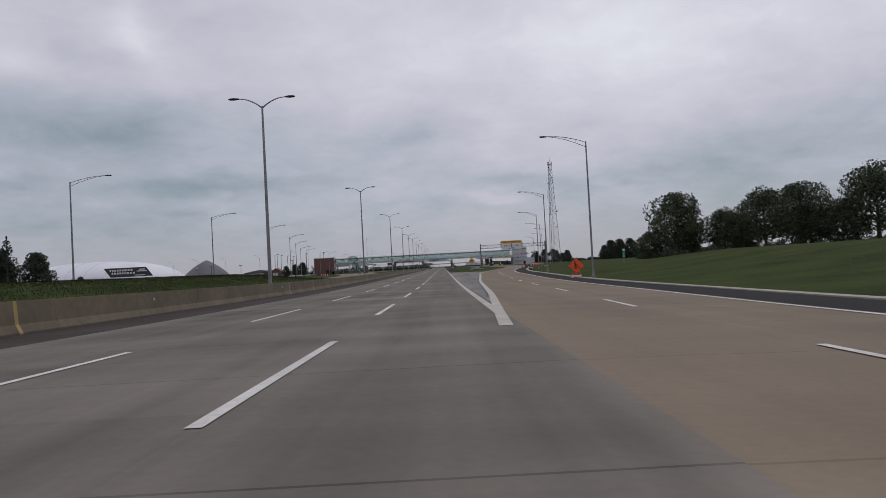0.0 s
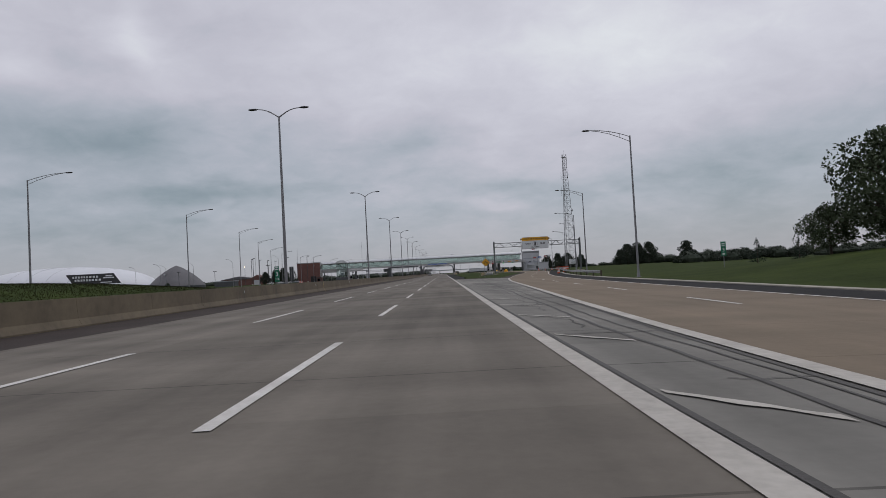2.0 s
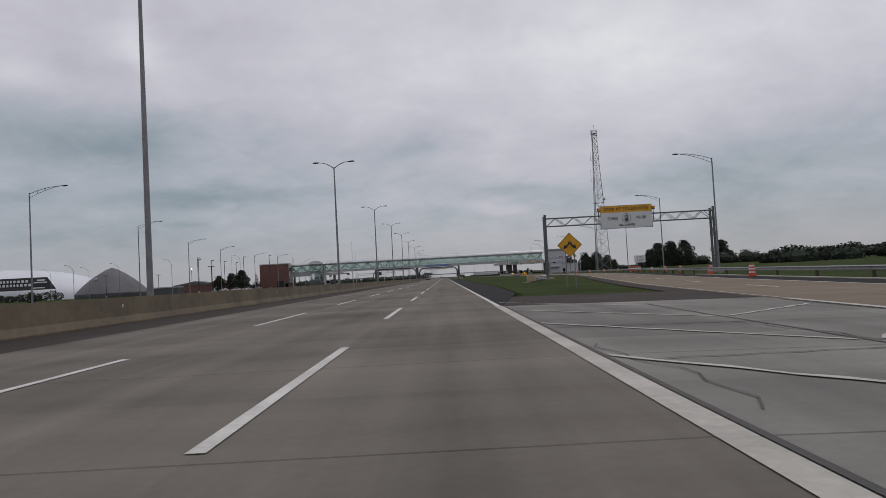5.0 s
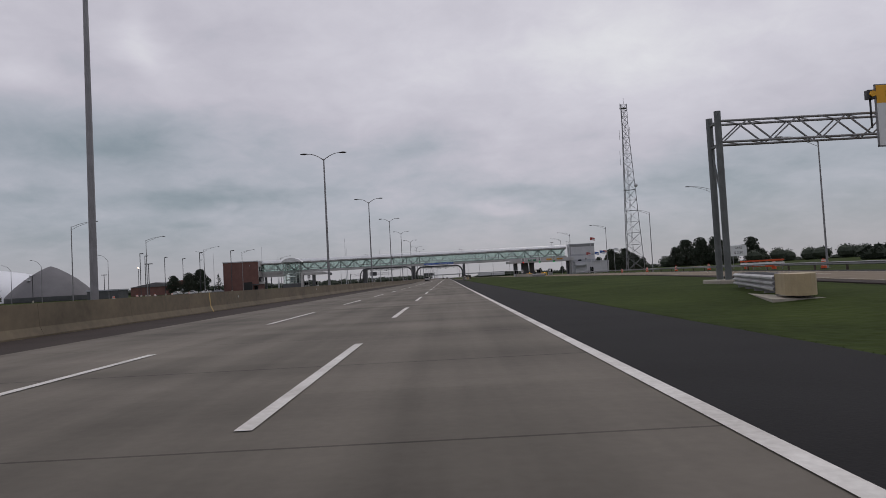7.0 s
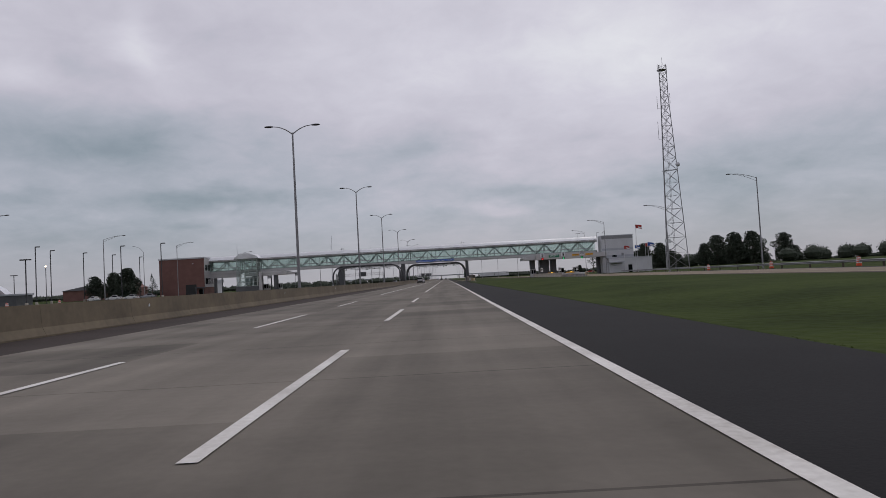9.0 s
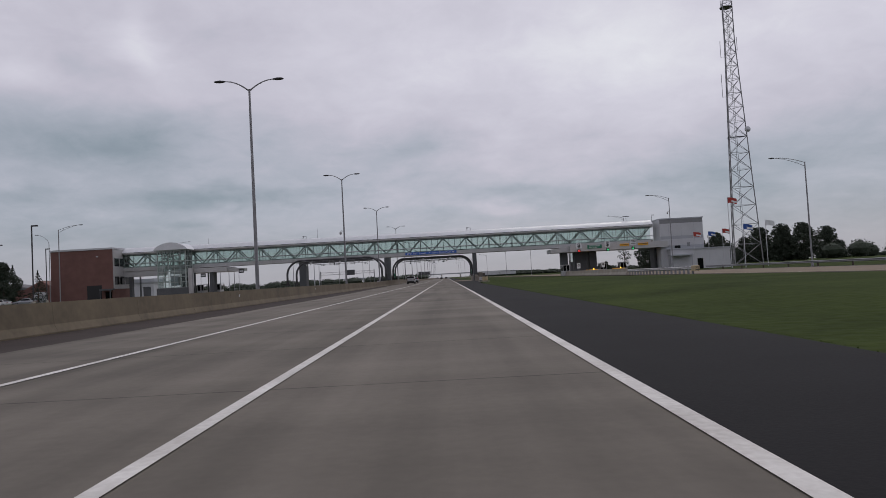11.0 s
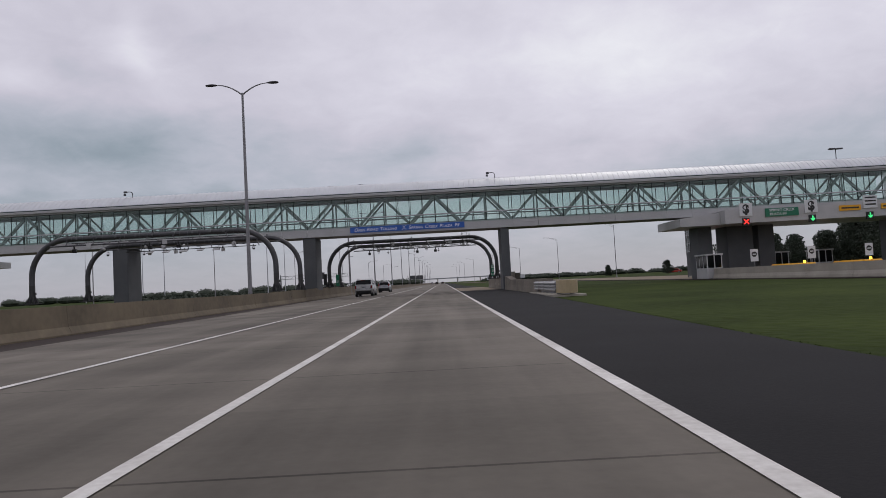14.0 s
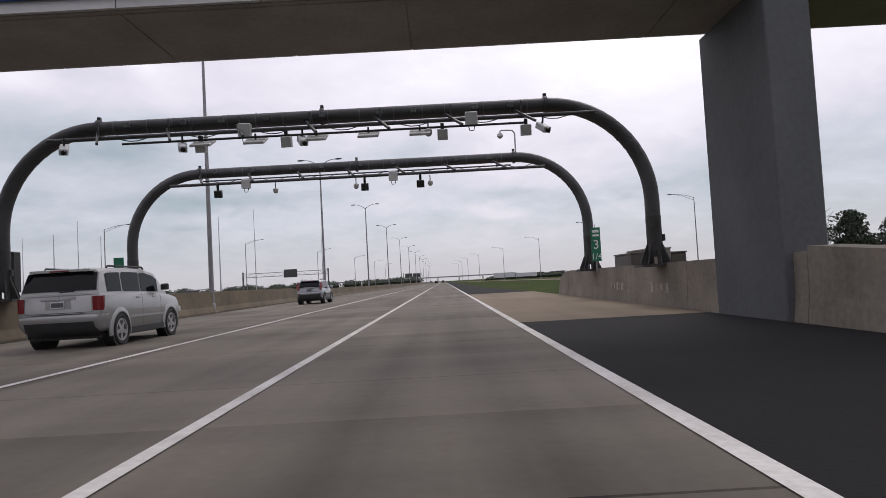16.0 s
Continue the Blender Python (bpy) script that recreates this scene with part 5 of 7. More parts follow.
part("frame", Shape().box(-3.54, 0.02, -1.56, -3.485, 0.1, 1.56).box(3.485, 0.02, -1.56, 3.54, 0.1, 1.56).box(-3.54, 0.02, -1.57, 3.54, 0.1, -1.505).box(-3.54, 0.02, 1.525, 3.54, 0.1, 1.58), "galvanised", ts)
part("letters", letters("STOP AT TOLLBOOTH", 0.52, spacing=1.18, bold=0.018), "letter_black", ts, m=pose(0, -0.012, 1.07))
part("letters", letters("CARS", 0.55, spacing=1.1, bold=0.018), "letter_black", ts, m=pose(-1.9, -0.008, -0.2))
part("letters", letters("$3.80", 0.55, spacing=1.05, bold=0.018), "letter_black", ts, m=pose(2.0, -0.008, -0.2))
part("letters", letters("ALL LANES", 0.42, spacing=1.1, bold=0.018), "letter_black", ts, m=pose(0, -0.008, -1.12))
part("letters", letters("$", 1.05, bold=0.05), "letter_black", ts, m=pose(0, -0.008, -0.2))
ring = Shape()
ring.loft([[(0.64 * math.cos(a), -0.006, -0.18 + 0.64 * math.sin(a)) for a in (2 * math.pi * j / 32 for j in range(32))], [(0.58 * math.cos(a), -0.006, -0.18 + 0.58 * math.sin(a)) for a in (2 * math.pi * j / 32 for j in range(32))]], False)
part("ring", ring, "letter_black", ts)
for x in (-3.75, 3.75):
    fl = part("flasher", Shape().box(x - 0.2, -0.1, 0.85, x + 0.2, 0.25, 1.3, 0.03).tube([(x, 0.1, -0.6), (x, 0.1, 0.85)], 0.05, 6), "black", ts)
    part("lens", Shape().lathe([(0.15, -0.2), (0.15, -0.1)], 14, "y", (x, 0, 1.07)), "sign_yellow", fl)

# ---- road signs ----
def diamond(half, depth=0.02, cy=0.0, z=0.0):
    s = Shape()
    ring_ = [(0, -half), (half, 0), (0, half), (-half, 0)]
    return s.loft([[(x, cy - depth, z + q) for x, q in ring_], [(x, cy, z + q) for x, q in ring_]], True, True, smooth=False)


ms = thing("split_sign", (8.55, 197.6, 0.95), "yellow diamond warning sign with two diverging arrows", "traffic sign")
for x in (-0.45, 0.45):
    part("post", Shape().tube([(x, 0.05, -1.6), (x, 0.05, 3.0)], 0.06, 8), "galvanised", ms)
part("plate", diamond(1.28, 0.02, 0, 2.85), "sign_yellow", ms)
bord = Shape()
bord.loft([[(x, -0.024, 2.85 + q) for x, q in ((0, -h_), (h_, 0), (0, h_), (-h_, 0))] for h_ in (1.22, 1.17)], False)
part("border", bord, "letter_black", ms)
for sx in (-1, 1):
    part("arrow", Shape().bar((sx * 0.05, -0.03, 3.2), (sx * 0.12, -0.03, 2.95), 0.12).bar((sx * 0.12, -0.03, 2.95), (sx * 0.42, -0.03, 2.62), 0.14).face([(sx * 0.25, -0.034, 2.6), (sx * 0.68, -0.034, 2.42), (sx * 0.55, -0.034, 2.92)][::sx]), "letter_black", ms)
ms.scale = (0.68, 1, 0.68)
ws = thing("roadwork_sign", (14.25, 72.4, land(14.25, 72.4)), "orange diamond roadworks sign with a digging symbol on a stand", "traffic sign")
part("plate", diamond(0.86, 0.02, 0, 1.35), "sign_orange", ws)
bord = Shape()
bord.loft([[(x, -0.024, 1.35 + q) for x, q in ((0, -h_), (h_, 0), (0, h_), (-h_, 0))] for h_ in (0.81, 0.785)], False)
part("border", bord, "letter_black", ws)
sym = Shape()
sym.bar((-0.12, -0.03, 1.62), (-0.10, -0.03, 1.32), 0.16).bar((-0.12, -0.03, 1.33), (-0.24, -0.03, 1.0), 0.09).bar((-0.06, -0.03, 1.33), (0.0, -0.03, 1.0), 0.09)
sym.bar((-0.06, -0.03, 1.55), (0.14, -0.03, 1.36), 0.06).bar((-0.02, -0.03, 1.52), (0.28, -0.03, 1.14), 0.035)
sym.loft([[(-0.16 + 0.085 * math.cos(a), yy, 1.76 + 0.085 * math.sin(a)) for a in (2 * math.pi * j / 12 for j in range(12))] for yy in (-0.032, -0.024)], True)
sym.face([(0.18, -0.03, 1.02), (0.46, -0.03, 1.02), (0.34, -0.03, 1.18)])
part("symbol", sym, "letter_black", ws)
part("stand", Shape().bar((-0.55, 0.08, 0), (-0.1, 0.03, 1.7), 0.05).bar((0.55, 0.08, 0), (0.1, 0.03, 1.7), 0.05).bar((-0.6, 0.08, 0.12), (0.6, 0.08, 0.12), 0.06).bar((-0.55, 0.06, 0.42), (0.55, 0.06, 0.42), 0.05).bar((0, 0.9, 0), (0, 0.05, 1.5), 0.05), "barrel_orange", ws)
part("board", Shape().box(-0.5, -0.02, 0.18, 0.5, 0.0, 0.34), "sign_white", ws)
for x in (-0.5, 0.5):
    part("sandbag", Shape().loft([[(x + 0.22 * c * math.cos(a), 0.1 + 0.3 * math.sin(a) * c, z) for a in (2 * math.pi * j / 10 for j in range(10))] for z, c in ((0.0, 0.9), (0.06, 1.0), (0.12, 0.7))]), "tan", ws)
fare = thing("fare_board", (51.6, 330, 0), "white fare board with black lettering on two posts", "traffic sign")
part("panel", Shape().box(-1.45, 0, 2.2, 1.45, 0.08, 4.1), "sign_white", fare)
part("letters", letters("CARS", 0.55), "letter_black", fare, m=pose(0, -0.01, 3.65))
part("letters", letters("$ 3.80", 0.62), "letter_black", fare, m=pose(0, -0.01, 2.8))
for x in (-1.0, 1.0):
    part("post", Shape().tube([(x, 0.12, 0), (x, 0.12, 4.0)], 0.07, 8), "galvanised", fare)
post_board = thing("mile_marker", (-14.53, 118.7, grade(118.6)), "tall green mile marker board with white figures by a median lamp", "traffic sign", "mile markers")
part("post", Shape().tube([(0, 0.05, 0), (0, 0.05, 2.5)], 0.04, 6), "galvanised", post_board)
part("plate", Shape().box(-0.2, -0.02, 1.2, 0.2, 0.02, 2.54), "sign_green", post_board)
part("letters", letters("3", 0.5), "letter_white", post_board, m=pose(0, -0.03, 1.86))
part("letters", letters("1/2", 0.26), "letter_white", post_board, m=pose(0, -0.03, 1.45))
part("bar", Shape().box(-0.14, -0.03, 2.4, 0.14, -0.021, 2.48).box(-0.14, -0.03, 2.24, 0.14, -0.021, 2.33), "letter_white", post_board)
back_board = thing("mile_marker", (-13.26, 118.7, grade(118.6)), "dark bare back of a marker board by a median lamp", "traffic sign", "mile markers")
part("post", Shape().tube([(0, -0.05, 0), (0, -0.05, 2.4)], 0.04, 6), "galvanised", back_board)
part("plate", Shape().box(-0.18, -0.01, 1.25, 0.18, 0.02, 2.45), "pier", back_board)

mk = thing("mile_marker", (45.5, 170, land(45.5, 170)), "tall green mile marker board with white figures in the grass", "traffic sign", "mile markers")
part("post", Shape().tube([(0, 0.05, 0), (0, 0.05, 4.2)], 0.05, 6), "galvanised", mk)
part("plate", Shape().box(-0.42, -0.02, 1.9, 0.42, 0.02, 4.2), "sign_green", mk)
part("letters", letters("3", 0.85), "letter_white", mk, m=pose(0, -0.03, 2.85))
part("bar", Shape().box(-0.28, -0.03, 3.5, 0.28, -0.021, 3.62).box(-0.28, -0.03, 3.75, 0.28, -0.021, 3.92).box(-0.2, -0.03, 2.08, 0.2, -0.021, 2.3), "letter_white", mk)

# ---- guard rail, barrels ----
GR = [(143, 19.1), (171, 21.7), (200, 25.3), (235, 30.6), (267, 35.8), (300, 40.6), (340, 45.2), (400, 47.0), (460, 47.6)]
rail = thing("guard_rail", label="galvanised steel guard rail along the ramp", category="guard rail", kind="structure")
prof = [(0.0, 0.42), (-0.08, 0.48), (0.0, 0.55), (0.0, 0.6), (-0.08, 0.67), (0.0, 0.73)]
yl = ladder((143, 452, 7.6))
for y in yl:
    part("rail", Shape().loft([[(lerp(GR, yy) + p, yy, z + surf(20, yy)) for p, z in prof] for yy in (y, y + 7.7)], False, False, smooth=False), "galvanised", rail)
    part("post", Shape().box(-0.02, -0.08, -0.1, 0.14, 0.08, 0.75), "bark", rail, "weathered wooden post", m=pose(lerp(GR, y) + 0.02, y, surf(20, y)))


def barrel(x, y):
    t = thing("traffic_barrel", (x, y, land(x, y) + 0.05), "orange and white striped traffic barrel", "traffic barrel", "roadwork barrels")
    part("body", Shape().lathe([(0.29, 0.05), (0.285, 0.3), (0.25, 0.31), (0.245, 0.55), (0.23, 0.56), (0.225, 0.8), (0.2, 0.81), (0.19, 1.0), (0.05, 1.02)], 14), "barrel_orange", t)
    for z, r in ((0.36, 0.255), (0.62, 0.234), (0.86, 0.204)):
        part("band", Shape().lathe([(r, z), (r, z + 0.12)], 14), "sign_white", t)
    part("base", Shape().lathe([(0.42, 0), (0.4, 0.06), (0.3, 0.07)], 12), "rubber", t)
    part("handle", Shape().tube([(-0.1, 0, 1.0), (-0.07, 0, 1.1), (0.07, 0, 1.1), (0.1, 0, 1.0)], 0.02, 6), "barrel_orange", t)
    return t


bar0 = barrel(29.4, 226)
for x, y in ((33.0, 246), (36.3, 263), (39.9, 282), (41.8, 297), (44.4, 311), (44.6, 326), (45.4, 345), (45.8, 366), (46.2, 390), (24.5, 205), (-62, 352), (-66.5, 372), (-70, 392), (-58, 335), (-54, 318)):
    copy_thing(bar0, pose(x, y, land(x, y) + 0.05))
for i, (x, y) in enumerate(((41.5, 300), (43.2, 306), (45.2, 312), (39.5, 292))):
    t = thing("barricade", (x, y, 0), "orange and white roadworks barricade on the ramp shoulder", "barricade", "roadwork barricades")
    for k in range(3):
        part("board", Shape().box(-1.2, -0.02, 0.35 + 0.35 * k, 1.2, 0.02, 0.55 + 0.35 * k), "barrel_orange" if k % 2 == 0 else "sign_white", t)
    for lx in (-1.0, 0.92):
        part("leg", Shape().box(lx, 0.022, 0, lx + 0.08, 0.09, 1.3), "galvanised", t)
# ---- radio mast ----
mast = thing("radio_mast", (87.8, 530.5, 0), "tall galvanised lattice radio mast", "radio mast")
HM, B0, B1 = 79.0, 4.7, 1.6


def mast_w(z):
    return B0 + (B1 - B0) * min(1.0, z / (HM * 0.85))


corner = [(math.cos(a), math.sin(a)) for a in (radians(100), radians(220), radians(340))]
lev = [0, 6.2, 12, 17.6, 23, 28.2, 33.2, 38, 42.6, 47, 51.2, 55.3, 59.3, 63.1, 66.7, 70.1, 73.2, 76.2, 79]
for cx, cy in corner:
    part("leg", Shape().tube([(cx * mast_w(z) * 1.12, cy * mast_w(z) * 1.12, z) for z in lev], 0.15, 6), "galvanised", mast)
for i in range(len(lev) - 1):
    za, zb = lev[i], lev[i + 1]
    wa, wb = mast_w(za) * 1.12, mast_w(zb) * 1.12
    for k in range(3):
        (ax, ay), (bx, by) = corner[k], corner[(k + 1) % 3]
        for pa, pb in (((ax * wa, ay * wa, za), (bx * wb, by * wb, zb)), ((bx * wa, by * wa, za), (ax * wb, ay * wb, zb)), ((ax * wb, ay * wb, zb), (bx * wb, by * wb, zb))):
            part("brace", Shape().bar(pa, pb, 0.10), "galvanised", mast)
part("platform", Shape().lathe([(1.9, 77.2), (1.9, 77.3)], 6), "galvanised", mast)
for x, z0, h in ((2.4, 64, 4), (-2.6, 62, 5), (-2.9, 50, 7), (0.3, 79, 3.2), (1.6, 77, 2.5), (-1.6, 77, 2.5)):
    part("aerial", Shape().tube([(x, -0.4, z0), (x, -0.4, z0 + h)], 0.07, 6).bar((x, -0.4, z0 + 0.2), (x * 0.3, 0, z0 + 0.2), 0.06), "galvanised", mast)
part("dish", Shape().lathe([(0.05, -0.5), (0.7, -0.2), (0.9, 0.0), (0.88, 0.02)], 16, "y", (3.3, -1.4, 40)), "panel_white", mast)
part("catwalk", Shape().bar((-3.0, -1.6, 37.6), (2.9, -0.4, 38.2), 0.35, 0.2), "lamp_dark", mast)
for x in (0.25, 0.75):
    part("ladder_rail", Shape().tube([(x, 0.3, 0.2), (x, 0.3, 77)], 0.05, 5), "galvanised", mast)
for k in range(95):
    part("rung", Shape().bar((0.25, 0.3, 1 + 0.8 * k), (0.75, 0.3, 1 + 0.8 * k), 0.05), "galvanised", mast)


# ---- buildings ----
brick = thing("brick_building", (-85, 487.8, 0), "dark red brick plant building with a flat white coping", "building")
part("wall", Shape().box(-7.2, 0, 0, 7.2, 9, 11.9), "brick", brick)
part("coping", Shape().box(-7.4, -0.2, 11.9, 7.4, 9.2, 12.3), "panel_white", brick)
part("door", Shape().box(1.2, -0.12, 0, 4.6, -0.004, 3.6), "black", brick, "dark roller door")
part("canopy", Shape().box(4.8, -1.8, 2.3, 7.6, -0.004, 2.7).box(4.9, -1.7, 0, 5.1, -1.5, 2.3).box(7.2, -1.7, 0, 7.4, -1.5, 2.3), "pier", brick)
part("panel", Shape().box(5.4, -0.05, 0.4, 6.9, -0.004, 1.9), "glass_dark", brick)
part("lamp", Shape().box(3.6, -0.25, 10.2, 3.9, -0.004, 10.4), "panel_white", brick)
part("side_cladding", Shape().box(7.204, 0.25, 2.6, 7.28, 8.9, 11.88), "panel_grey", brick, "pale grey metal cladding")
for z in (3.6, 7.9):
    for y in (0.9, 3.5, 6.1):
        part("window", Shape().box(7.284, y, z, 7.32, y + 2.1, z + 1.9), "glass_dark", brick)
course = Shape().box(-7.2, -0.012, 0, 7.2, 0.0, 0.03).mesh("mortar_joint")
for k in range(1, 30):
    part("mortar_joint", course, "brick", brick, m=pose(0, 0, 0.4 * k))
white = thing("toll_office", (0, 490.6, 0), "white panelled toll office at the end of the footbridge", "building")
part("wall", Shape().box(51.0, 0, 0, 61.2, 5.4, 12.0).box(54.5, 5.41, 0, 61.2, 12, 12.0), "panel_white", white)
part("parapet", Shape().box(50.9, -0.1, 12.0, 61.3, 5.5, 12.25).box(54.4, 5.51, 12.0, 61.3, 12.1, 12.25), "panel_mid", white)
part("wing", Shape().box(52.5, -2.2, 0, 66.3, -0.01, 4.6).box(61.25, 0, 0, 66.3, 10, 4.6), "panel_white", white)
part("wing_roof", Shape().box(52.3, -2.4, 4.6, 66.5, -0.01, 4.85).box(61.25, 0, 4.6, 66.5, 10.2, 4.85), "panel_mid", white)
for k, z in enumerate((5.0, 5.75, 6.5, 7.25, 8.0, 8.75, 9.5, 10.25)):
    part("panel", Shape().box(51.02, -0.05, z + 0.015, 61.18, -0.004, z + 0.735), "panel_mid" if k in (0, 3) else "panel_white", white)
part("panel", Shape().box(51.02, -0.05, 11.0, 61.18, -0.004, 11.98), "panel_dim", white, "grey cornice panel")
for x in (53.0, 56.0, 59.0):
    part("panel_joint", Shape().box(x, -0.058, 5.0, x + 0.04, -0.0505, 10.98), "panel_mid", white)
part("window", Shape().box(54.2, -0.06, 5.1, 55.6, -0.0505, 5.7), "glass_dark", white)
part("emblem", Shape().box(57.2, -0.07, 5.4, 57.9, -0.0505, 6.3), "panel_dim", white)
part("door", Shape().box(58.6, -2.26, 0, 59.9, -2.21, 2.4), "glass_dark", white)
part("awning", Shape().box(51.8, -4.0, 3.2, 57.0, -2.21, 3.5).box(52.0, -3.9, 0, 52.15, -3.75, 3.2).box(56.7, -3.9, 0, 56.85, -3.75, 3.2), "panel_mid", white)
FLAGC = {"car_red": "red and white", "sign_blue": "blue", "sign_white": "white"}
for i, (x, y, c) in enumerate(((56.4, 484, "car_red"), (60.0, 484.6, "sign_blue"), (63.5, 485.2, "car_red"), (51.7, 453.1, "car_red"), (55.7, 456.5, "sign_blue"), (62.0, 461.0, "sign_white"))):
    f = thing("flagpole", (x, y, 0), "tall pale flagpole with a small " + FLAGC[c] + " flag", "flagpole", "flagpoles at the toll office")
    hp = (8.5, 8.5, 9.0, 13.0, 8.2, 9.0)[i]
    part("pole", Shape().tube([(0, 0, 0), (0, 0, hp)], [0.08, 0.045], 8), "panel_white", f)
    fl = Shape()
    rows = [[(u * 1.7, 0.12 * math.sin(u * 6 + i), hp - 0.15 - v * 1.0 - 0.3 * u * u) for v in (0, 0.5, 1)] for u in (0, 0.2, 0.4, 0.6, 0.8, 1.0)]
    fl.loft(rows, False, False)
    flag = part("flag", fl, c, f)
    if c != "sign_white":
        part("stripe", Shape().loft([[(a, b - 0.02, z + (0.15 if j == 1 else 0)) for j, (a, b, z) in enumerate(r[1:])] for r in rows[2:]], False, False), "sign_white", flag)
low = thing("maintenance_shed", (-148, 560, 0), "low dark brick maintenance building with a pale gabled roof", "building")
part("wall", Shape().box(-13, 0, 0, 8, 10, 3.6), "brick", low)
part("roof", Shape().loft([[(x, yy, z) for x, z in ((-13.5, 3.6), (-2.5, 5.4), (8.5, 3.6))] for yy in (-0.4, 10.4)], True, True, smooth=False), "dome_grey", low)
part("gable", Shape().loft([[(x, yy, z) for x, z in ((4.0, 3.62), (8.4, 5.9), (12.4, 3.62))] for yy in (-0.6, 9.0)], True, True, smooth=False).box(4.2, -0.4, 0, 12.2, 9, 3.6), "brick", low)
part("door", Shape().box(6.6, -0.55, 0, 9.8, -0.41, 2.8), "panel_white", low)
low.scale = (1.25, 1.25, 1.25)
annex = thing("storage_shed", (-131, 468, 0), "low grey storage shed with a pale fascia", "building")
part("wall", Shape().box(-7, 0, 0, 5, 8, 3.0), "pier", annex)
part("roof", Shape().box(-7.3, -0.3, 3.0, 5.3, 8.3, 3.5), "panel_mid", annex)

far_shed = thing("storage_shed", (-98.5, 545, 0), "low pale shed with a grey fascia behind the toll lanes", "building")
part("wall", Shape().box(-5.5, 0, 0, 5.5, 7, 4.5), "panel_white", far_shed)
part("roof", Shape().box(-5.9, -0.5, 4.5, 5.9, 7.4, 5.8, 0.05), "panel_mid", far_shed)
part("door", Shape().box(2.2, -0.06, 0, 4.6, -0.004, 3.2), "pier", far_shed)
salt = thing("salt_dome", (-178.6, 514.1, 0), "grey conical salt storage dome with a low concrete ring", "storage dome")
prof = [(18.2, 2.1), (17.4, 3.2), (14.1, 6.6), (10.4, 9.8), (6.7, 12.4), (3.2, 14.5), (0.7, 15.6), (0.1, 15.7)]
part("roof", Shape().lathe(prof, 48), "dome_grey", salt)
part("ring_wall", Shape().lathe([(18.0, 0), (18.15, 0.4), (18.15, 2.1)], 48), "pier", salt)
part("vent", Shape().box(-4.0, -11.6, 9.3, -2.9, -9.6, 10.4), "panel_white", salt)
air = thing("sports_dome", (-325, 642, -1), "vast white air-supported sports dome", "sports dome")
sh = Shape()
rings = []
for i in range(13):
    u = i / 12
    e = max(0.002, math.cos(u * math.pi / 2) ** 0.9)
    rings.append([(80 * e * math.cos(a), 62 * e * math.sin(a), 24 * math.sin(u * math.pi / 2) ** 0.9) for a in (2 * math.pi * j / 48 for j in range(48))])
part("membrane", sh.loft(rings, True, True), "dome_white", air)
for k in range(-4, 5):
    pts = []
    for i in range(-12, 13):
        u = abs(i) / 12
        s_ = 1 if i >= 0 else -1
        e = max(0.0, math.cos((1 - u) * math.pi / 2) ** 0.9)
        x = k * 15.5
        w = math.sqrt(max(0.0, 1 - (x / 80) ** 2))
        pts.append((x, s_ * 62 * w * e, 24 * w * math.sin((1 - u) * math.pi / 2) ** 0.9 + 0.05))
    part("cable", Shape().tube(pts, 0.12, 5), "panel_mid", air)
banner = thing("sports_banner", (-266.3, 578, 7.0), "black slanted banner with unreadable white lettering on the dome", "banner")
part("cloth", Shape().loft([[(x - 7.0 * (z / 10.5), yy + 1.6 * z / 10.5, z) for x, yy, z in ((-18, 0, 10.5), (-18, 0, 0), (18, 8, 0), (18, 8, 10.5))], [(x - 7.0 * (z / 10.5), yy + 0.2 + 1.6 * z / 10.5, z) for x, yy, z in ((-18, 0, 10.5), (-18, 0, 0), (18, 8, 0), (18, 8, 10.5))]], True, True, smooth=False), "black", banner)
rb = random.Random(4)
for z in (6.6, 3.4):
    x = -15.0
    while x < 3:
        w = rb.uniform(1.2, 2.0)
        part("bar", Shape().box(x - 0.66 * z, (x + 18) * 0.222 + 0.15 * z - 0.2, z, x + w - 0.66 * z, (x + 18) * 0.222 + 0.15 * z - 0.1, z + 2.0), "letter_white", banner)
        x += w + 0.7
banner.scale = (0.92, 0.92, 0.76)
part("bar", Shape().box(4.5, 4.6, 5.6, 13.5, 4.9, 6.6).box(6.5, 4.9, 7.4, 12.0, 5.2, 8.6).box(2.5, 4.2, 1.2, 12.0, 4.6, 2.0), "letter_white", banner)


# ---- older lamps with bowed arms beyond the opposite toll road ----
def bowed_lamp(x, y, top):
    t = thing("street_lamp", (x, y, land(x, y)), "slender grey street lamp with one bowed arm", "street lamp", "bowed lamps by the salt dome")
    part("pole", Shape().tube([(0, 0, 0), (0, 0, top)], [0.13, 0.08], 8), "galvanised", t)
    part("arm", Shape().tube([(0, 0, top - 0.1), (-0.5, 0, top + 0.75), (-1.4, 0, top + 1.6), (-2.4, 0, top + 2.1), (-3.2, 0, top + 2.25)], 0.06, 6), "galvanised", t)
    part("lamp_head", Shape().loft([[(-3.1 - 0.8 * u, w * s_, top + 2.25 + q) for s_, q in ((-1, 0.0), (1, 0.0), (0.6, 0.14), (-0.6, 0.14))] for u, w in ((0, 0.08), (0.3, 0.17), (0.8, 0.16), (1, 0.06))], True, True, smooth=False), "lamp_dark", t)


for x, y, top in ((-142.4, 446.5, 12.7), (-121.4, 451.5, 13.6), (-166.8, 467.8, 12.5), (-157.8, 438.1, 12.5), (-111.7, 520.7, 17.0), (-186, 470, 12.5)):
    bowed_lamp(x, y, top)


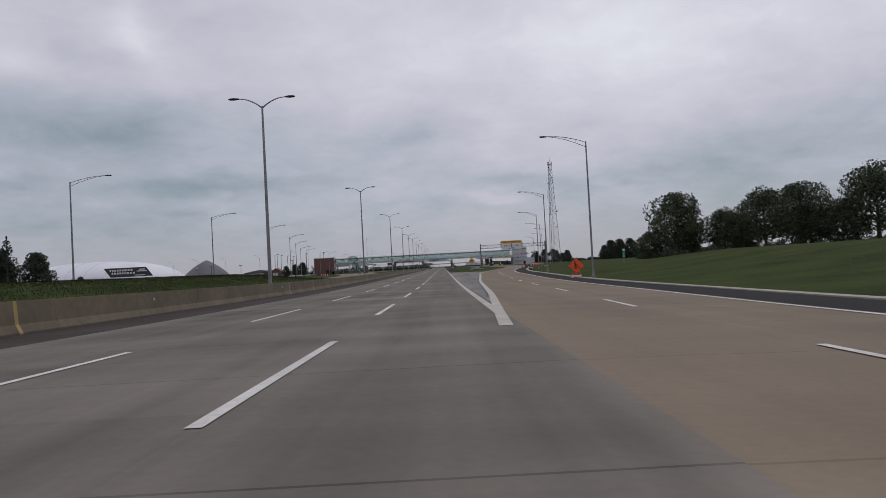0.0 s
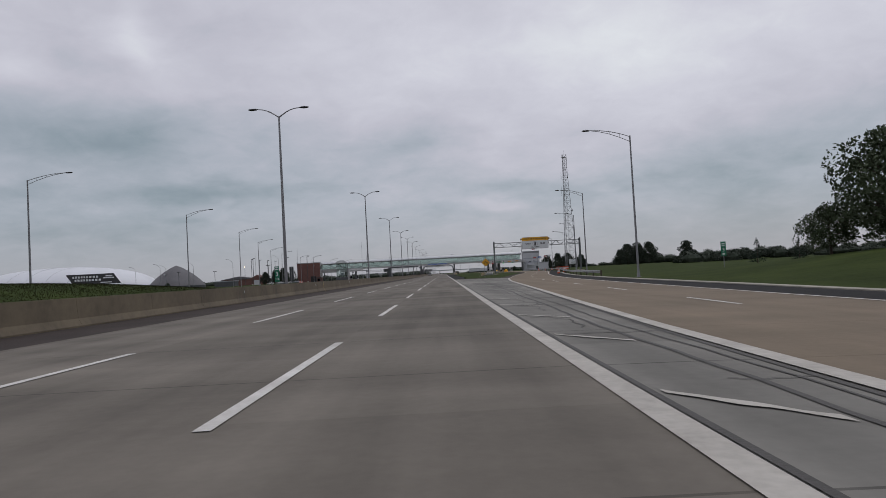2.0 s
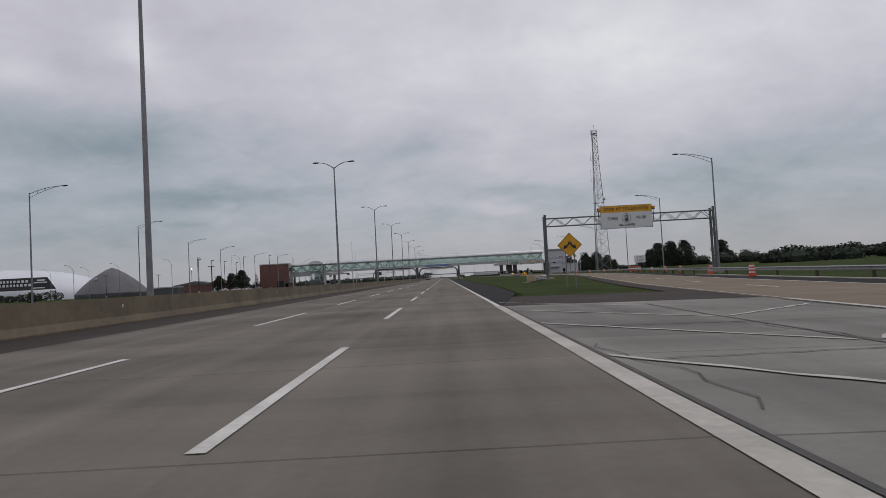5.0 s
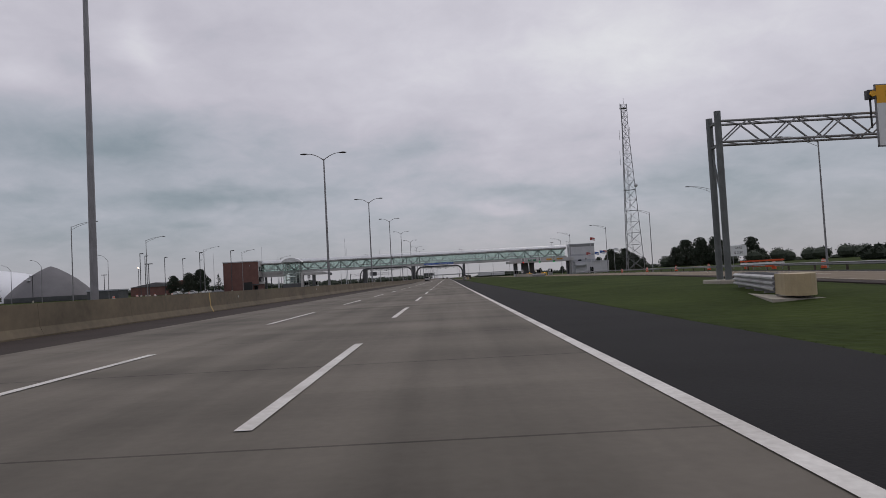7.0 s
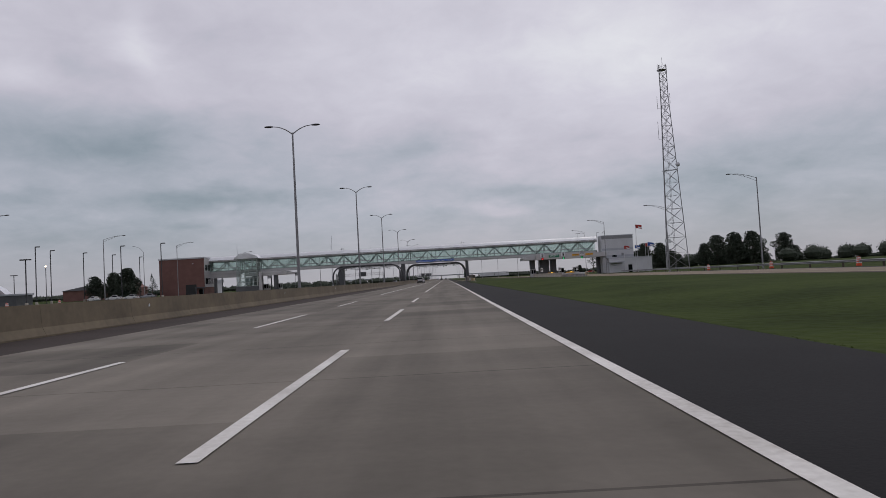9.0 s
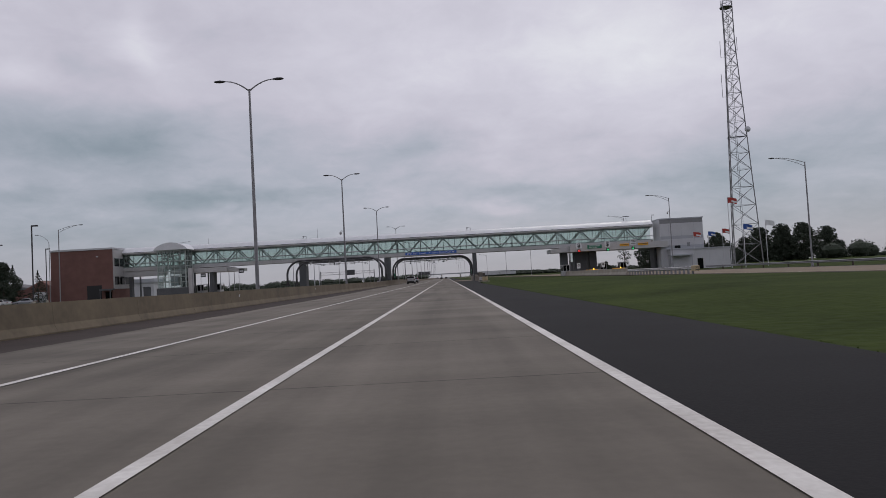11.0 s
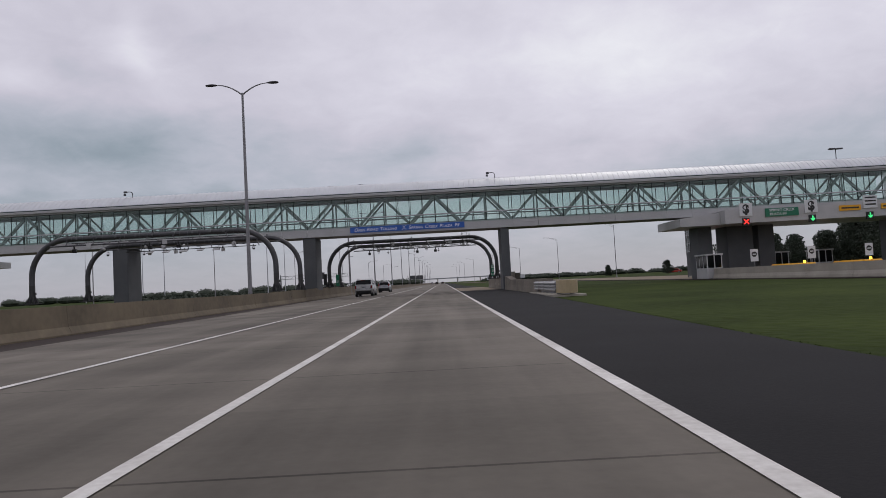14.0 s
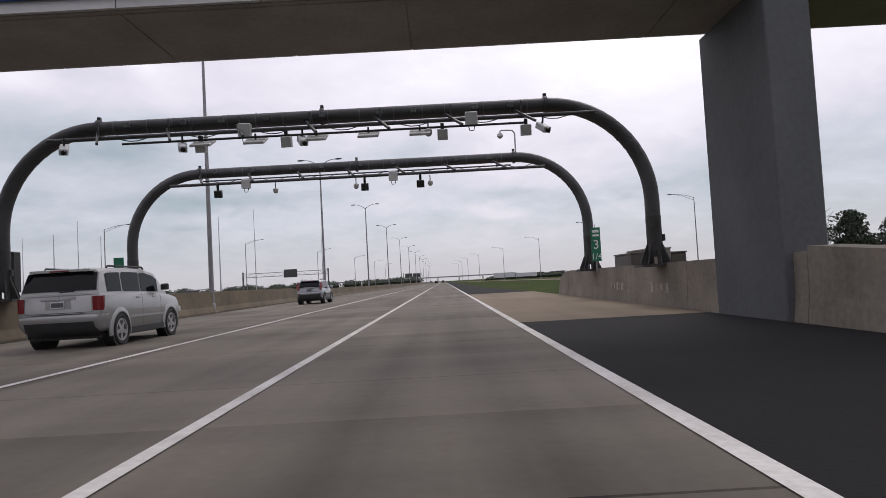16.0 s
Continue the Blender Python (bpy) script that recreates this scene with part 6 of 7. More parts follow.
# ---- parking lot lamps ----
def lot_lamp(height, heads):
    t = thing("parking_lamp", label="dark square parking-lot lamp post", category="lamp post", group="parking lot lamps")
    part("pole", Shape().tube([(0, 0, 0), (0, 0, height)], 0.13, 8), "lamp_dark", t)
    part("base", Shape().lathe([(0.35, 0), (0.35, 0.7), (0.3, 0.75)], 10), "concrete_pale", t)
    for sx in heads:
        part("lamp_head", Shape().box(0 if sx > 0 else -1.2, -0.25, height - 0.05, 1.2 if sx > 0 else 0, 0.25, height + 0.22, 0.04), "lamp_dark", t)
    return t


one_head, two_head = lot_lamp(15.4, (1,)), lot_lamp(10.2, (-1, 1))
one_head.matrix_basis = pose(-109.4, 450.5, 0)
two_head.matrix_basis = pose(-92.6, 419, 0)
for x, y in ((-115, 467), (-115, 485), (-114.6, 503), (-115.2, 525), (-93, 464), (-80.5, 461.7)):
    copy_thing(one_head, pose(x, y, 0))
for x, y in ((-160, 470), (-150, 505)):
    copy_thing(two_head, pose(x, y, 0))
lit = thing("lit_lamp", (-121.6, 475.7, 0), "slim lamp post with a glowing lamp by the sheds", "lamp post")
part("pole", Shape().tube([(0, 0, 0), (0, 0, 11.2)], 0.1, 8), "lamp_dark", lit)
part("bulb", Shape().lathe([(0.1, 11.2), (0.28, 11.35), (0.28, 11.55), (0.08, 11.65)], 10), "lamp_lit", lit, "glowing lamp")
for i, (x, y, h) in enumerate(((-150, 760, 34), (-133, 745, 26), (-88, 800, 40), (-120, 690, 22), (-60, 820, 30), (-72, 700, 26), (-210, 820, 34))):
    t = thing("aerial_mast", (x, y, 0), "thin distant aerial mast", "mast", "aerial masts")
    part("pole", Shape().tube([(0, 0, 0), (0, 0, h)], [0.28, 0.08], 6), "haze_grey", t)


# ---- plants ----
def foliage(seed, blobs, per, leaf, upright=0.0):
    """A crown of small leaf faces scattered through lumps (x, y, z, rx, ry, rz)."""
    rng = np.random.default_rng(seed)
    pts = []
    for bx, by, bz, rx, ry, rz in blobs:
        d = rng.normal(size=(per, 3))
        d /= np.linalg.norm(d, axis=1)[:, None]
        r = rng.uniform(0.55, 1.08, size=(per, 1)) ** 0.6
        pts.append(np.array([bx, by, bz]) + d * r * np.array([rx, ry, rz]))
    p = np.vstack(pts)
    n = len(p)
    a = rng.normal(size=(n, 3))
    a /= np.linalg.norm(a, axis=1)[:, None]
    b = np.cross(a, rng.normal(size=(n, 3)))
    b /= np.linalg.norm(b, axis=1)[:, None]
    s = leaf * rng.uniform(0.6, 1.4, size=(n, 1))
    v = np.concatenate([p - a * s, p + b * s * 0.6, p + a * s, p - b * s * 0.6], axis=1).reshape(-1, 3)
    sh_ = Shape()
    sh_.v = v.tolist()
    sh_.f = [(4 * i, 4 * i + 1, 4 * i + 2, 4 * i + 3) for i in range(n)]
    sh_.s = [False] * n
    return sh_


def tree(seed, h, spread, label, group, lumps=26, per=95, leaf=0.32, mat="leaf", bole=0.2):
    rng = random.Random(seed)
    t = thing("tree", label=label, category="tree", group=group)
    wood = Shape()
    lean = (rng.uniform(-0.3, 0.3), rng.uniform(-0.3, 0.3))
    wood.tube([(0, 0, -0.3), (lean[0] * 0.3, lean[1] * 0.3, h * 0.3), (lean[0], lean[1], h * 0.62), (lean[0] * 1.5, lean[1], h * 0.85)], [0.03 * h, 0.022 * h, 0.012 * h, 0.004 * h], 8)
    blobs = []
    for k in range(lumps):
        a = k * 2.4 + rng.uniform(-0.4, 0.4)
        f = (k + 0.5) / lumps
        z = h * (bole + (0.93 - bole) * f)
        prof_ = math.sin(math.pi * min(1.0, 0.16 + 0.84 * f) ** 0.85) ** 0.6
        r = spread * prof_ * rng.uniform(0.35, 0.9)
        s = spread * rng.uniform(0.22, 0.42)
        x, y = r * math.cos(a), r * math.sin(a)
        blobs.append((x, y, z, s, s, s * rng.uniform(0.6, 0.95)))
        if k % 2 == 0:
            wood.tube([(lean[0] * f, lean[1] * f, z * 0.72), (x * 0.5, y * 0.5, z * 0.9), (x * 0.95, y * 0.95, z + s * 0.4)], [0.009 * h, 0.006 * h, 0.002 * h], 5)
    part("trunk", wood, "bark", t)
    part("crown", foliage(seed, blobs, per, leaf), mat, t)
    return t


def conifer(seed, h, spread, label, group):
    rng = random.Random(seed)
    t = thing("tree", label=label, category="tree", group=group)
    part("trunk", Shape().tube([(0, 0, -0.3), (0, 0, h)], [0.025 * h, 0.004 * h], 8), "bark", t)
    blobs = []
    for k in range(13):
        f = k / 12
        z = h * (0.12 + 0.86 * f)
        r = spread * (1 - f) ** 0.8 + 0.15
        for j in range(max(2, int(7 * (1 - f)))):
            a = rng.uniform(0, 6.28)
            blobs.append((r * 0.6 * math.cos(a), r * 0.6 * math.sin(a), z - 0.06 * r, r * 0.5, r * 0.5, h * 0.035))
    part("crown", foliage(seed, blobs, 46, 0.2), "needle", t)
    return t


def plant(ob, x, y, turn=0.0, scale=1.0, sink=0.0):
    ob.matrix_basis = pose(x, y, land(x, y) - sink, 0, 0, turn) @ Matrix.Scale(scale, 4)


def replant(ob, x, y, turn, scale):
    c = copy_thing(ob, pose(x, y, land(x, y), 0, 0, turn))
    c.scale = (scale,) * 3


near_label = "dense dark green broadleaf tree on the grass bank"
ta = tree(11, 11.5, 6.2, near_label, "trees on the bank", 52, 210, 0.19)
tb = tree(12, 10.0, 5.6, near_label, "trees on the bank", 52, 210, 0.19)
td = tree(13, 12.0, 6.4, near_label, "trees on the bank", 56, 210, 0.20)
plant(ta, 43.6, 125, 0)
plant(tb, 56, 117, 40)
plant(td, 75, 116, 90, 1.1)
for ob, x, y, a, s in ((ta, 64, 120, 120, 1.0), (tb, 51, 122, 200, 0.75), (td, 86, 112, 30, 1.15), (tb, 70, 128, 80, 0.8), (ta, 97, 122, 10, 1.1), (tb, 39.5, 129, 60, 0.5), (ta, 48, 131, 33, 0.55), (tb, 59, 133, 300, 0.7), (td, 80, 135, 210, 0.8), (ta, 104, 104, 250, 1.0)):
    replant(ob, x, y, a, s)
dist = tree(21, 16.0, 6.4, "distant rounded broadleaf tree in a field", "distant trees", 44, 170, 0.36, "leaf_haze", 0.10)
dist2 = tree(22, 15.0, 5.8, "distant rounded broadleaf tree in a field", "distant trees", 44, 170, 0.34, "leaf_haze", 0.10)
plant(dist, 178, 714, 0, 1.25)
plant(dist2, 184, 700, 50, 1.35)
for ob, x, y, a, s in ((dist, 194, 698, 90, 1.3), (dist2, 187, 706, 190, 1.2), (dist2, 173, 722, 20, 1.0), (dist, 269, 808, 30, 1.45), (dist2, 84, 556, 20, 0.75), (dist, 92, 560, 80, 0.72), (dist2, 78, 558, 140, 0.5), (dist, 101, 572, 200, 0.5), (dist2, 110, 590, 77, 0.45),
                       (dist, 86, 622, 15, 0.72), (dist2, 101, 628, 100, 0.68), (dist2, 108, 640, 60, 0.75), (dist2, 66, 690, 44, 0.30), (dist, 120, 650, 5, 0.7), (dist2, 73, 640, 90, 0.3), (dist, -99, 480, 10, 0.62), (dist2, -105, 484, 70, 0.58), (dist, -112, 486, 120, 0.5),
                       (dist2, -91, 500, 30, 0.4), (dist, -104, 174, 60, 0.66), (dist2, -111, 168, 10, 0.74), (dist, -118, 180, 40, 0.8), (dist2, -96, 180, 90, 0.26), (dist, -126, 160, 200, 0.85), (dist, -140, 300, 0, 0.25), (dist2, -128, 320, 50, 0.22), (dist, -110, 330, 80, 0.2), (dist2, -150, 290, 120, 0.24), (dist, -165, 300, 10, 0.26), (dist2, -120, 290, 10, 0.18)):
    replant(ob, x, y, a, s)
ca = conifer(31, 14.0, 4.2, "dark ragged conifer on the roadside bank", "conifers")
plant(ca, -107, 167)
for x, y, s in ((63, 196, 0.37), (73, 199, 0.36), (-100, 486, 0.66), (-93, 484, 0.55), (-97, 478, 0.55)):
    replant(ca, x, y, x * 7, s)
bare = thing("tree", (74, 612, 0), "thin half-bare tree beyond the toll plaza", "tree", "distant trees")
wood = Shape().tube([(0, 0, 0), (0.3, 0, 4), (0.1, 0, 8), (0.6, 0, 12)], [0.3, 0.22, 0.13, 0.03], 7)
rt = random.Random(8)
tips = []
for k in range(26):
    z = 3 + k * 0.33
    a = k * 2.4
    r = rt.uniform(1.4, 3.4) * (1 - 0.4 * k / 26)
    tip = (r * math.cos(a) + 0.3, r * math.sin(a), z + rt.uniform(1.0, 2.2))
    wood.tube([(0.2, 0, z), (0.2 + 0.5 * r * math.cos(a), 0.5 * r * math.sin(a), z + 0.6), tip], [0.08, 0.05, 0.015], 5)
    if k < 15:
        tips.append((*tip, 0.8, 0.8, 0.6))
part("trunk", wood, "bark", bare)
part("crown", foliage(5, tips, 40, 0.2), "leaf_haze", bare)
# scrub along the foot of the sports dome
rs = random.Random(41)
belt_of_scrub = [(-240 + d + rs.uniform(-4, 4), 552 + 0.06 * d + rs.uniform(-5, 5), rs.uniform(0.8, 2.6), rs.uniform(2.2, 3.6), rs.uniform(2.2, 3.4), rs.uniform(1.6, 3.0)) for d in (-2.3 * j for j in range(60))]
belt_of_scrub += [(-231.8, 549.7, 3.0, 3.8, 3.4, 2.8), (-229, 551, 2.0, 3.0, 3.0, 2.4), (-236, 549, 2.4, 3.2, 3.0, 2.6)]
solid("scrub", foliage(17, belt_of_scrub, 260, 0.42), "leaf_haze", "dark scrub along the foot of the white dome", "shrubs", kind="stuff")
# far woods along the horizon
rw = np.random.default_rng(77)
blobs = []
for x in np.arange(190, 900, 9.0):
    blobs.append((x + rw.uniform(-4, 4), 770 + rw.uniform(-25, 25) + 0.15 * x, 4.0 + rw.uniform(0, 2.2), 8, 7, 5.0 + rw.uniform(0, 2.5)))
for x in np.arange(115, 640, 4.2):
    blobs.append((x + rw.uniform(-3, 3), 300 + rw.uniform(-22, 22) + 0.7 * x, 1.2 + rw.uniform(0, 1.6), rw.uniform(3.0, 6.0), 4.5, rw.uniform(1.8, 3.6)))
for x in np.arange(-900, -30, 11.0):
    blobs.append((x + rw.uniform(-4, 4), 1150 + rw.uniform(-40, 40), 1.5 + rw.uniform(0, 2), 10, 9, 4.5))
for x in np.arange(40, 460, 9.0):
    blobs.append((x + rw.uniform(-4, 4), 960 + rw.uniform(-20, 20), 0.4 + rw.uniform(0, 1.4), 7, 6, 2.4))
for y in np.arange(620, 1150, 12.0):
    blobs.append((-95 - 0.08 * (y - 620) + rw.uniform(-8, 8), y, 0.1 + rw.uniform(0, 0.6), 6, 7, 1.1))
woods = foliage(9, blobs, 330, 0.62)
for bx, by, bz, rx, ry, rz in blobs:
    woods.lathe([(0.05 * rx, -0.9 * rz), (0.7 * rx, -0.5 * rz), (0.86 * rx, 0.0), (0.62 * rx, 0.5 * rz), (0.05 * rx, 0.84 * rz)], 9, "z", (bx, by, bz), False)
solid("woodland", woods, "leaf_haze", "low dark green belt of distant trees", "woodland", kind="stuff")


def blades(seed, n, spot, h0, h1, wide):
    """Blades of grass, each one bent triangle pair."""
    rng = np.random.default_rng(seed)
    sh_ = Shape()
    for _ in range(n):
        x, y = spot(rng)
        z = land(x, y) - 0.02
        a, h = rng.uniform(0, 6.28), rng.uniform(h0, h1)
        c, s = math.cos(a) * wide, math.sin(a) * wide
        bx, by = rng.normal() * h * 0.35, rng.normal() * h * 0.35
        k = len(sh_.v)
        sh_.v += [(x - c, y - s, z), (x + c, y + s, z), (x + bx, y + by, z + h)]
        sh_.f.append((k, k + 1, k + 2))
        sh_.s.append(False)
    return sh_


def verge_spot(rng):
    while True:
        y = 186 + 290 * rng.random() ** 1.0
        x = verge(y) - 0.04 + 0.45 * rng.random() ** 2
        if x < rc(y) - lerp(HALF, y) - 2:
            return x, y


def bank_spot(rng):
    return -22 - 24 * rng.random(), 10 + 190 * rng.random()


def slope_spot(rng):
    y = 8 + 150 * rng.random()
    return rc(y) + lerp(HALF, y) + 3.52 + 0.6 * rng.random() ** 2, y


solid("verge_grass", blades(1, 60000, verge_spot, 0.015, 0.05, 0.02), "blade", "short mown grass along the road's edge", "grass", kind="stuff")
solid("slope_grass", blades(3, 9000, slope_spot, 0.03, 0.12, 0.02), "blade", "short green grass on the slope beside the ramp", "grass", kind="stuff")
solid("bank_weeds", blades(2, 110000, bank_spot, 0.04, 0.15, 0.035), "weed", "rough tall grass and weeds on the bank", "grass", kind="stuff")


# ---- vehicles ----
def wheel(t, x, y, r, sx, w=0.24):
    tyre = Shape().lathe([(r - 0.11, -w / 2 + 0.01), (r - 0.03, -w / 2), (r, -w / 2 + 0.04), (r, w / 2 - 0.04), (r - 0.03, w / 2), (r - 0.11, w / 2 - 0.01)], 28, "x", caps=False)
    wh = part("wheel", tyre, "rubber", t, m=pose(x, y, r))
    side = pose(0, 0, 0, 0, 0, 0 if sx > 0 else 180)
    rim = Shape().lathe([(r - 0.105, -0.05), (r - 0.10, w / 2 - 0.005), (r - 0.125, w / 2 - 0.008), (r - 0.135, w / 2 - 0.028), (0.09, w / 2 - 0.022), (0.02, w / 2 - 0.018)], 28, "x")
    part("rim", rim, "rim", wh, m=side)
    part("rim_lip", Shape().lathe([(r - 0.135, w / 2 - 0.03), (r - 0.13, w / 2 - 0.005), (r - 0.105, w / 2 - 0.005), (r - 0.10, w / 2 - 0.03)], 28, "x", caps=False), "rim", wh, m=side)
    part("hub", Shape().lathe([(0.075, w / 2 - 0.06), (0.065, w / 2 - 0.012), (0.02, w / 2 - 0.008)], 14, "x"), "rim", wh, m=side)
    # black wedges laid on the closed rim imitate dark gaps between spokes
    for k in range(5):
        a = k * 2 * math.pi / 5 + 0.3
        gap = [(d * math.cos(a + s_), d * math.sin(a + s_), xo) for d, s_, xo in ((0.11, -0.22, -0.017), (r - 0.145, -0.36, -0.023), (r - 0.145, 0.36, -0.023), (0.11, 0.22, -0.017))]
        part("rim_gap_shade", Shape().loft([[(w / 2 + xo + e, p_, q_) for p_, q_, xo in gap] for e in (-0.03, 0.0)], True, True, smooth=False), "black", wh, m=side)


def suv(label, paint, L, Wd, Hh, boxy, group="cars on the carriageway"):
    """A sport-utility car, tail at y = 0, nose at y = L."""
    t = thing("car", label=label, category="car", group=group)
    hw = Wd / 2
    k = Hh / 1.68
    r = 0.355 * (1.05 if boxy else 1.0)
    belt = (1.14 if boxy else 1.06) * k
    body = Shape()
    low = [(0.0, hw * 0.86, 0.50, belt * 0.86), (0.05, hw * 0.94, 0.42, belt * 0.97), (0.25, hw * 0.985, 0.36, belt), (0.9, hw, 0.30, belt), (L * 0.5, hw, 0.28, belt * 0.985), (L * 0.66, hw, 0.28, belt * 0.96),
           (L * 0.70, hw, 0.30, belt * 0.95), (L - 0.95, hw * 0.985, 0.32, belt * 0.91), (L - 0.4, hw * 0.94, 0.34, belt * 0.84), (L - 0.12, hw * 0.86, 0.38, belt * 0.74), (L, hw * 0.72, 0.42, belt * 0.6)]
    if boxy:
        low[:4] = [(0.0, hw * 0.93, 0.60, belt * 0.955), (0.035, hw * 0.965, 0.50, belt * 0.985), (0.16, hw * 0.99, 0.40, belt), (0.9, hw, 0.34, belt)]
    rings = []
    for y, w, z0, z1 in low:
        m_ = z0 + (z1 - z0) * 0.55
        rings.append([(-w * 0.90, y, z0), (w * 0.90, y, z0), (w * 0.985, y, z0 + 0.10), (w, y, m_), (w * 0.985, y, z1 - 0.10), (w * 0.93, y, z1), (-w * 0.93, y, z1), (-w * 0.985, y, z1 - 0.10), (-w, y, m_), (-w * 0.985, y, z0 + 0.10)])
    body.loft(rings, True, True)
    if boxy:
        green = [(0.05, belt), (0.12, Hh * 0.80), (0.25, Hh * 0.955), (0.5, Hh * 0.985), (1.6, Hh), (2.5, Hh * 0.99), (3.05, Hh * 0.94), (L * 0.77, belt * 0.94)]
    else:
        green = [(0.08, belt), (0.22, Hh * 0.78), (0.46, Hh * 0.94), (0.75, Hh * 0.985), (1.6, Hh), (2.3, Hh * 0.985), (2.85, Hh * 0.92), (L * 0.77, belt * 0.95)]
    tuck = 0.80 if not boxy else 0.84

    def shell(y):
        zt = float(np.interp(y, [a for a, _ in green], [b for _, b in green]))
        f = min(1.0, max(0.0, (zt - belt) / (Hh - belt)))
        return hw * 0.925, float(np.interp(y, [q[0] for q in low], [q[3] for q in low])) - 0.02, hw * (0.925 + (tuck - 0.925) * f), zt

    rings = []
    for y, _ in green:
        wb, zb, wt, zt = shell(y)
        zt = max(zt, zb + 0.01)
        rings.append([(-wb, y, zb), (wb, y, zb), (wt, y, zt - 0.03), (wt * 0.93, y, zt + 0.012), (wt * 0.5, y, zt + 0.03), (-wt * 0.5, y, zt + 0.03), (-wt * 0.93, y, zt + 0.012), (-wt, y, zt - 0.03)])
    body.loft(rings, True, True)
    part("body", body, paint, t)
    # lower cladding
    clad = Shape()
    for sx in (-1, 1):
        clad.box(sx * hw - 0.02, L * 0.185 + r + 0.05, 0.26, sx * hw + 0.02, L * 0.775 - r - 0.05, 0.40)
    lower = ((0.30, 0.20, 0.80), (0.36, 0.08, 0.86), (0.46, 0.0, 0.89), (0.63, -0.045, 0.90)) if boxy else ((0.27, 0.16, 0.84), (0.33, 0.05, 0.90), (0.45, -0.02, 0.93), (0.68, -0.035, 0.94))
    clad.loft([[(x, y, z) for x, y in ((-hw * e, q_ + 0.30), (-hw * e * 0.985, q_ + 0.12), (-hw * e * 0.90, q_ + 0.02), (-hw * 0.5, q_ - 0.015), (hw * 0.5, q_ - 0.015), (hw * e * 0.90, q_ + 0.02), (hw * e * 0.985, q_ + 0.12), (hw * e, q_ + 0.30))] for z, q_, e in lower], True, True)
    part("cladding", clad, "trim_dark", t, "black plastic cladding")
    ledge = ((0.60, -0.03, 0.975), (0.66, -0.06, 0.99), (0.76, -0.065, 0.995), (0.80, -0.05, 0.99), (0.82, -0.01, 0.97)) if boxy else ((0.66, -0.03, 0.94), (0.71, -0.06, 0.97), (0.80, -0.06, 0.97), (0.84, -0.02, 0.95))
    bumper = part("bumper", Shape().loft([[(x, y, z) for x, y in ((-hw * e, q_ + 0.42), (-hw * e * 0.985, q_ + 0.16), (-hw * e * 0.92, q_ + 0.035), (-hw * 0.55, q_), (hw * 0.55, q_), (hw * e * 0.92, q_ + 0.035), (hw * e * 0.985, q_ + 0.16), (hw * e, q_ + 0.42))] for z, q_, e in ledge], True, True), paint, t)
    if boxy:
        part("step_pad", Shape().box(-hw * 0.62, -0.06, 0.818, hw * 0.62, 0.02, 0.826), "trim_dark", bumper)
    # glass
    y0, y1 = green[0][0], green[2][0]

    def side_glass(ya, yb, inset=0.05, rise=1.0):
        s = {}
        for sx in (-1, 1):
            sh_ = Shape()
            rows = []
            for y in np.linspace(ya, yb, 6):
                wb, zb, wt, zt = shell(y)
                zt2 = zt - 0.10
                row = []
                for f in (0.0, 0.5, 1.0):
                    z = zb + inset + (max(zt2, zb + inset + 0.02) - zb - inset) * f * rise
                    g_ = (z - zb) / max(0.05, zt - zb)
                    row.append((sx * (wb + (wt - wb) * g_ + 0.012), y, z))
                rows.append(row)
            sh_.loft(rows, False, False)
            if sx > 0:
                flip(sh_)
            s[sx] = sh_
        return s

    cuts = ((0.45, 1.12), (1.22, 2.10), (2.18, 3.15)) if boxy else ((0.62, 1.02), (1.12, 1.95), (2.03, 3.0))
    for a, b in cuts:
        for sx, g in side_glass(a, b).items():
            part("side_window", g, "glass_dark", t)
    rg = Shape()
    rows = []
    for f in np.linspace(0.10, 0.93, 5):
        y = y0 + (y1 - y0) * f
        wb, zb, wt, zt = shell(y)
        wide = 0.95 if boxy else 0.88
        rows.append([(-wt * wide, y - 0.02, zt + 0.012), (-wt * 0.6, y - 0.045, zt + 0.02), (wt * 0.6, y - 0.045, zt + 0.02), (wt * wide, y - 0.02, zt + 0.012)])
    part("rear_window", rg.loft(rows, False, False), "glass_dark", t)
    fg = Shape()
    rows = []
    ya, yb = green[-2][0] + 0.02, green[-1][0] - 0.05
    for f in np.linspace(0, 1, 4):
        y = ya + (yb - ya) * f
        wb, zb, wt, zt = shell(y)
        rows.append([(-wt * 0.88, y, zt + 0.025), (0, y, zt + 0.05), (wt * 0.88, y, zt + 0.025)])
    part("windscreen", fg.loft(rows, False, False), "glass_dark", t)
    part("spoiler", Shape().box(-hw * 0.72, y1 - 0.16, Hh * 0.955, hw * 0.72, y1 + 0.12, Hh * 0.985, 0.01), paint, t)
    part("brake_light", Shape().box(-0.22, y1 - 0.175, Hh * 0.958, 0.22, y1 - 0.162, Hh * 0.975), "tail_red", t)
    for sx in (-1, 1):
        if boxy:
            part("tail_light", Shape().loft([[(sx * hw * a_, y_, z_) for a_, y_ in ((0.80, -0.006), (0.915, -0.008), (0.967, 0.02), (0.992, 0.13), (0.985, 0.20), (0.80, 0.20))][::sx] for z_ in (0.88, 0.89, 1.20, 1.21)], True, True, smooth=False), "tail_red", t, "square red tail light")
        else:
            tl = Shape()
            pts = [(0.90, 0.0, 1.0), (0.99, 0.02, 1.22), (0.97, 0.12, 1.40), (0.90, 0.30, 1.58), (0.82, 0.36, 1.60), (0.80, 0.14, 1.30), (0.72, 0.02, 1.06)]
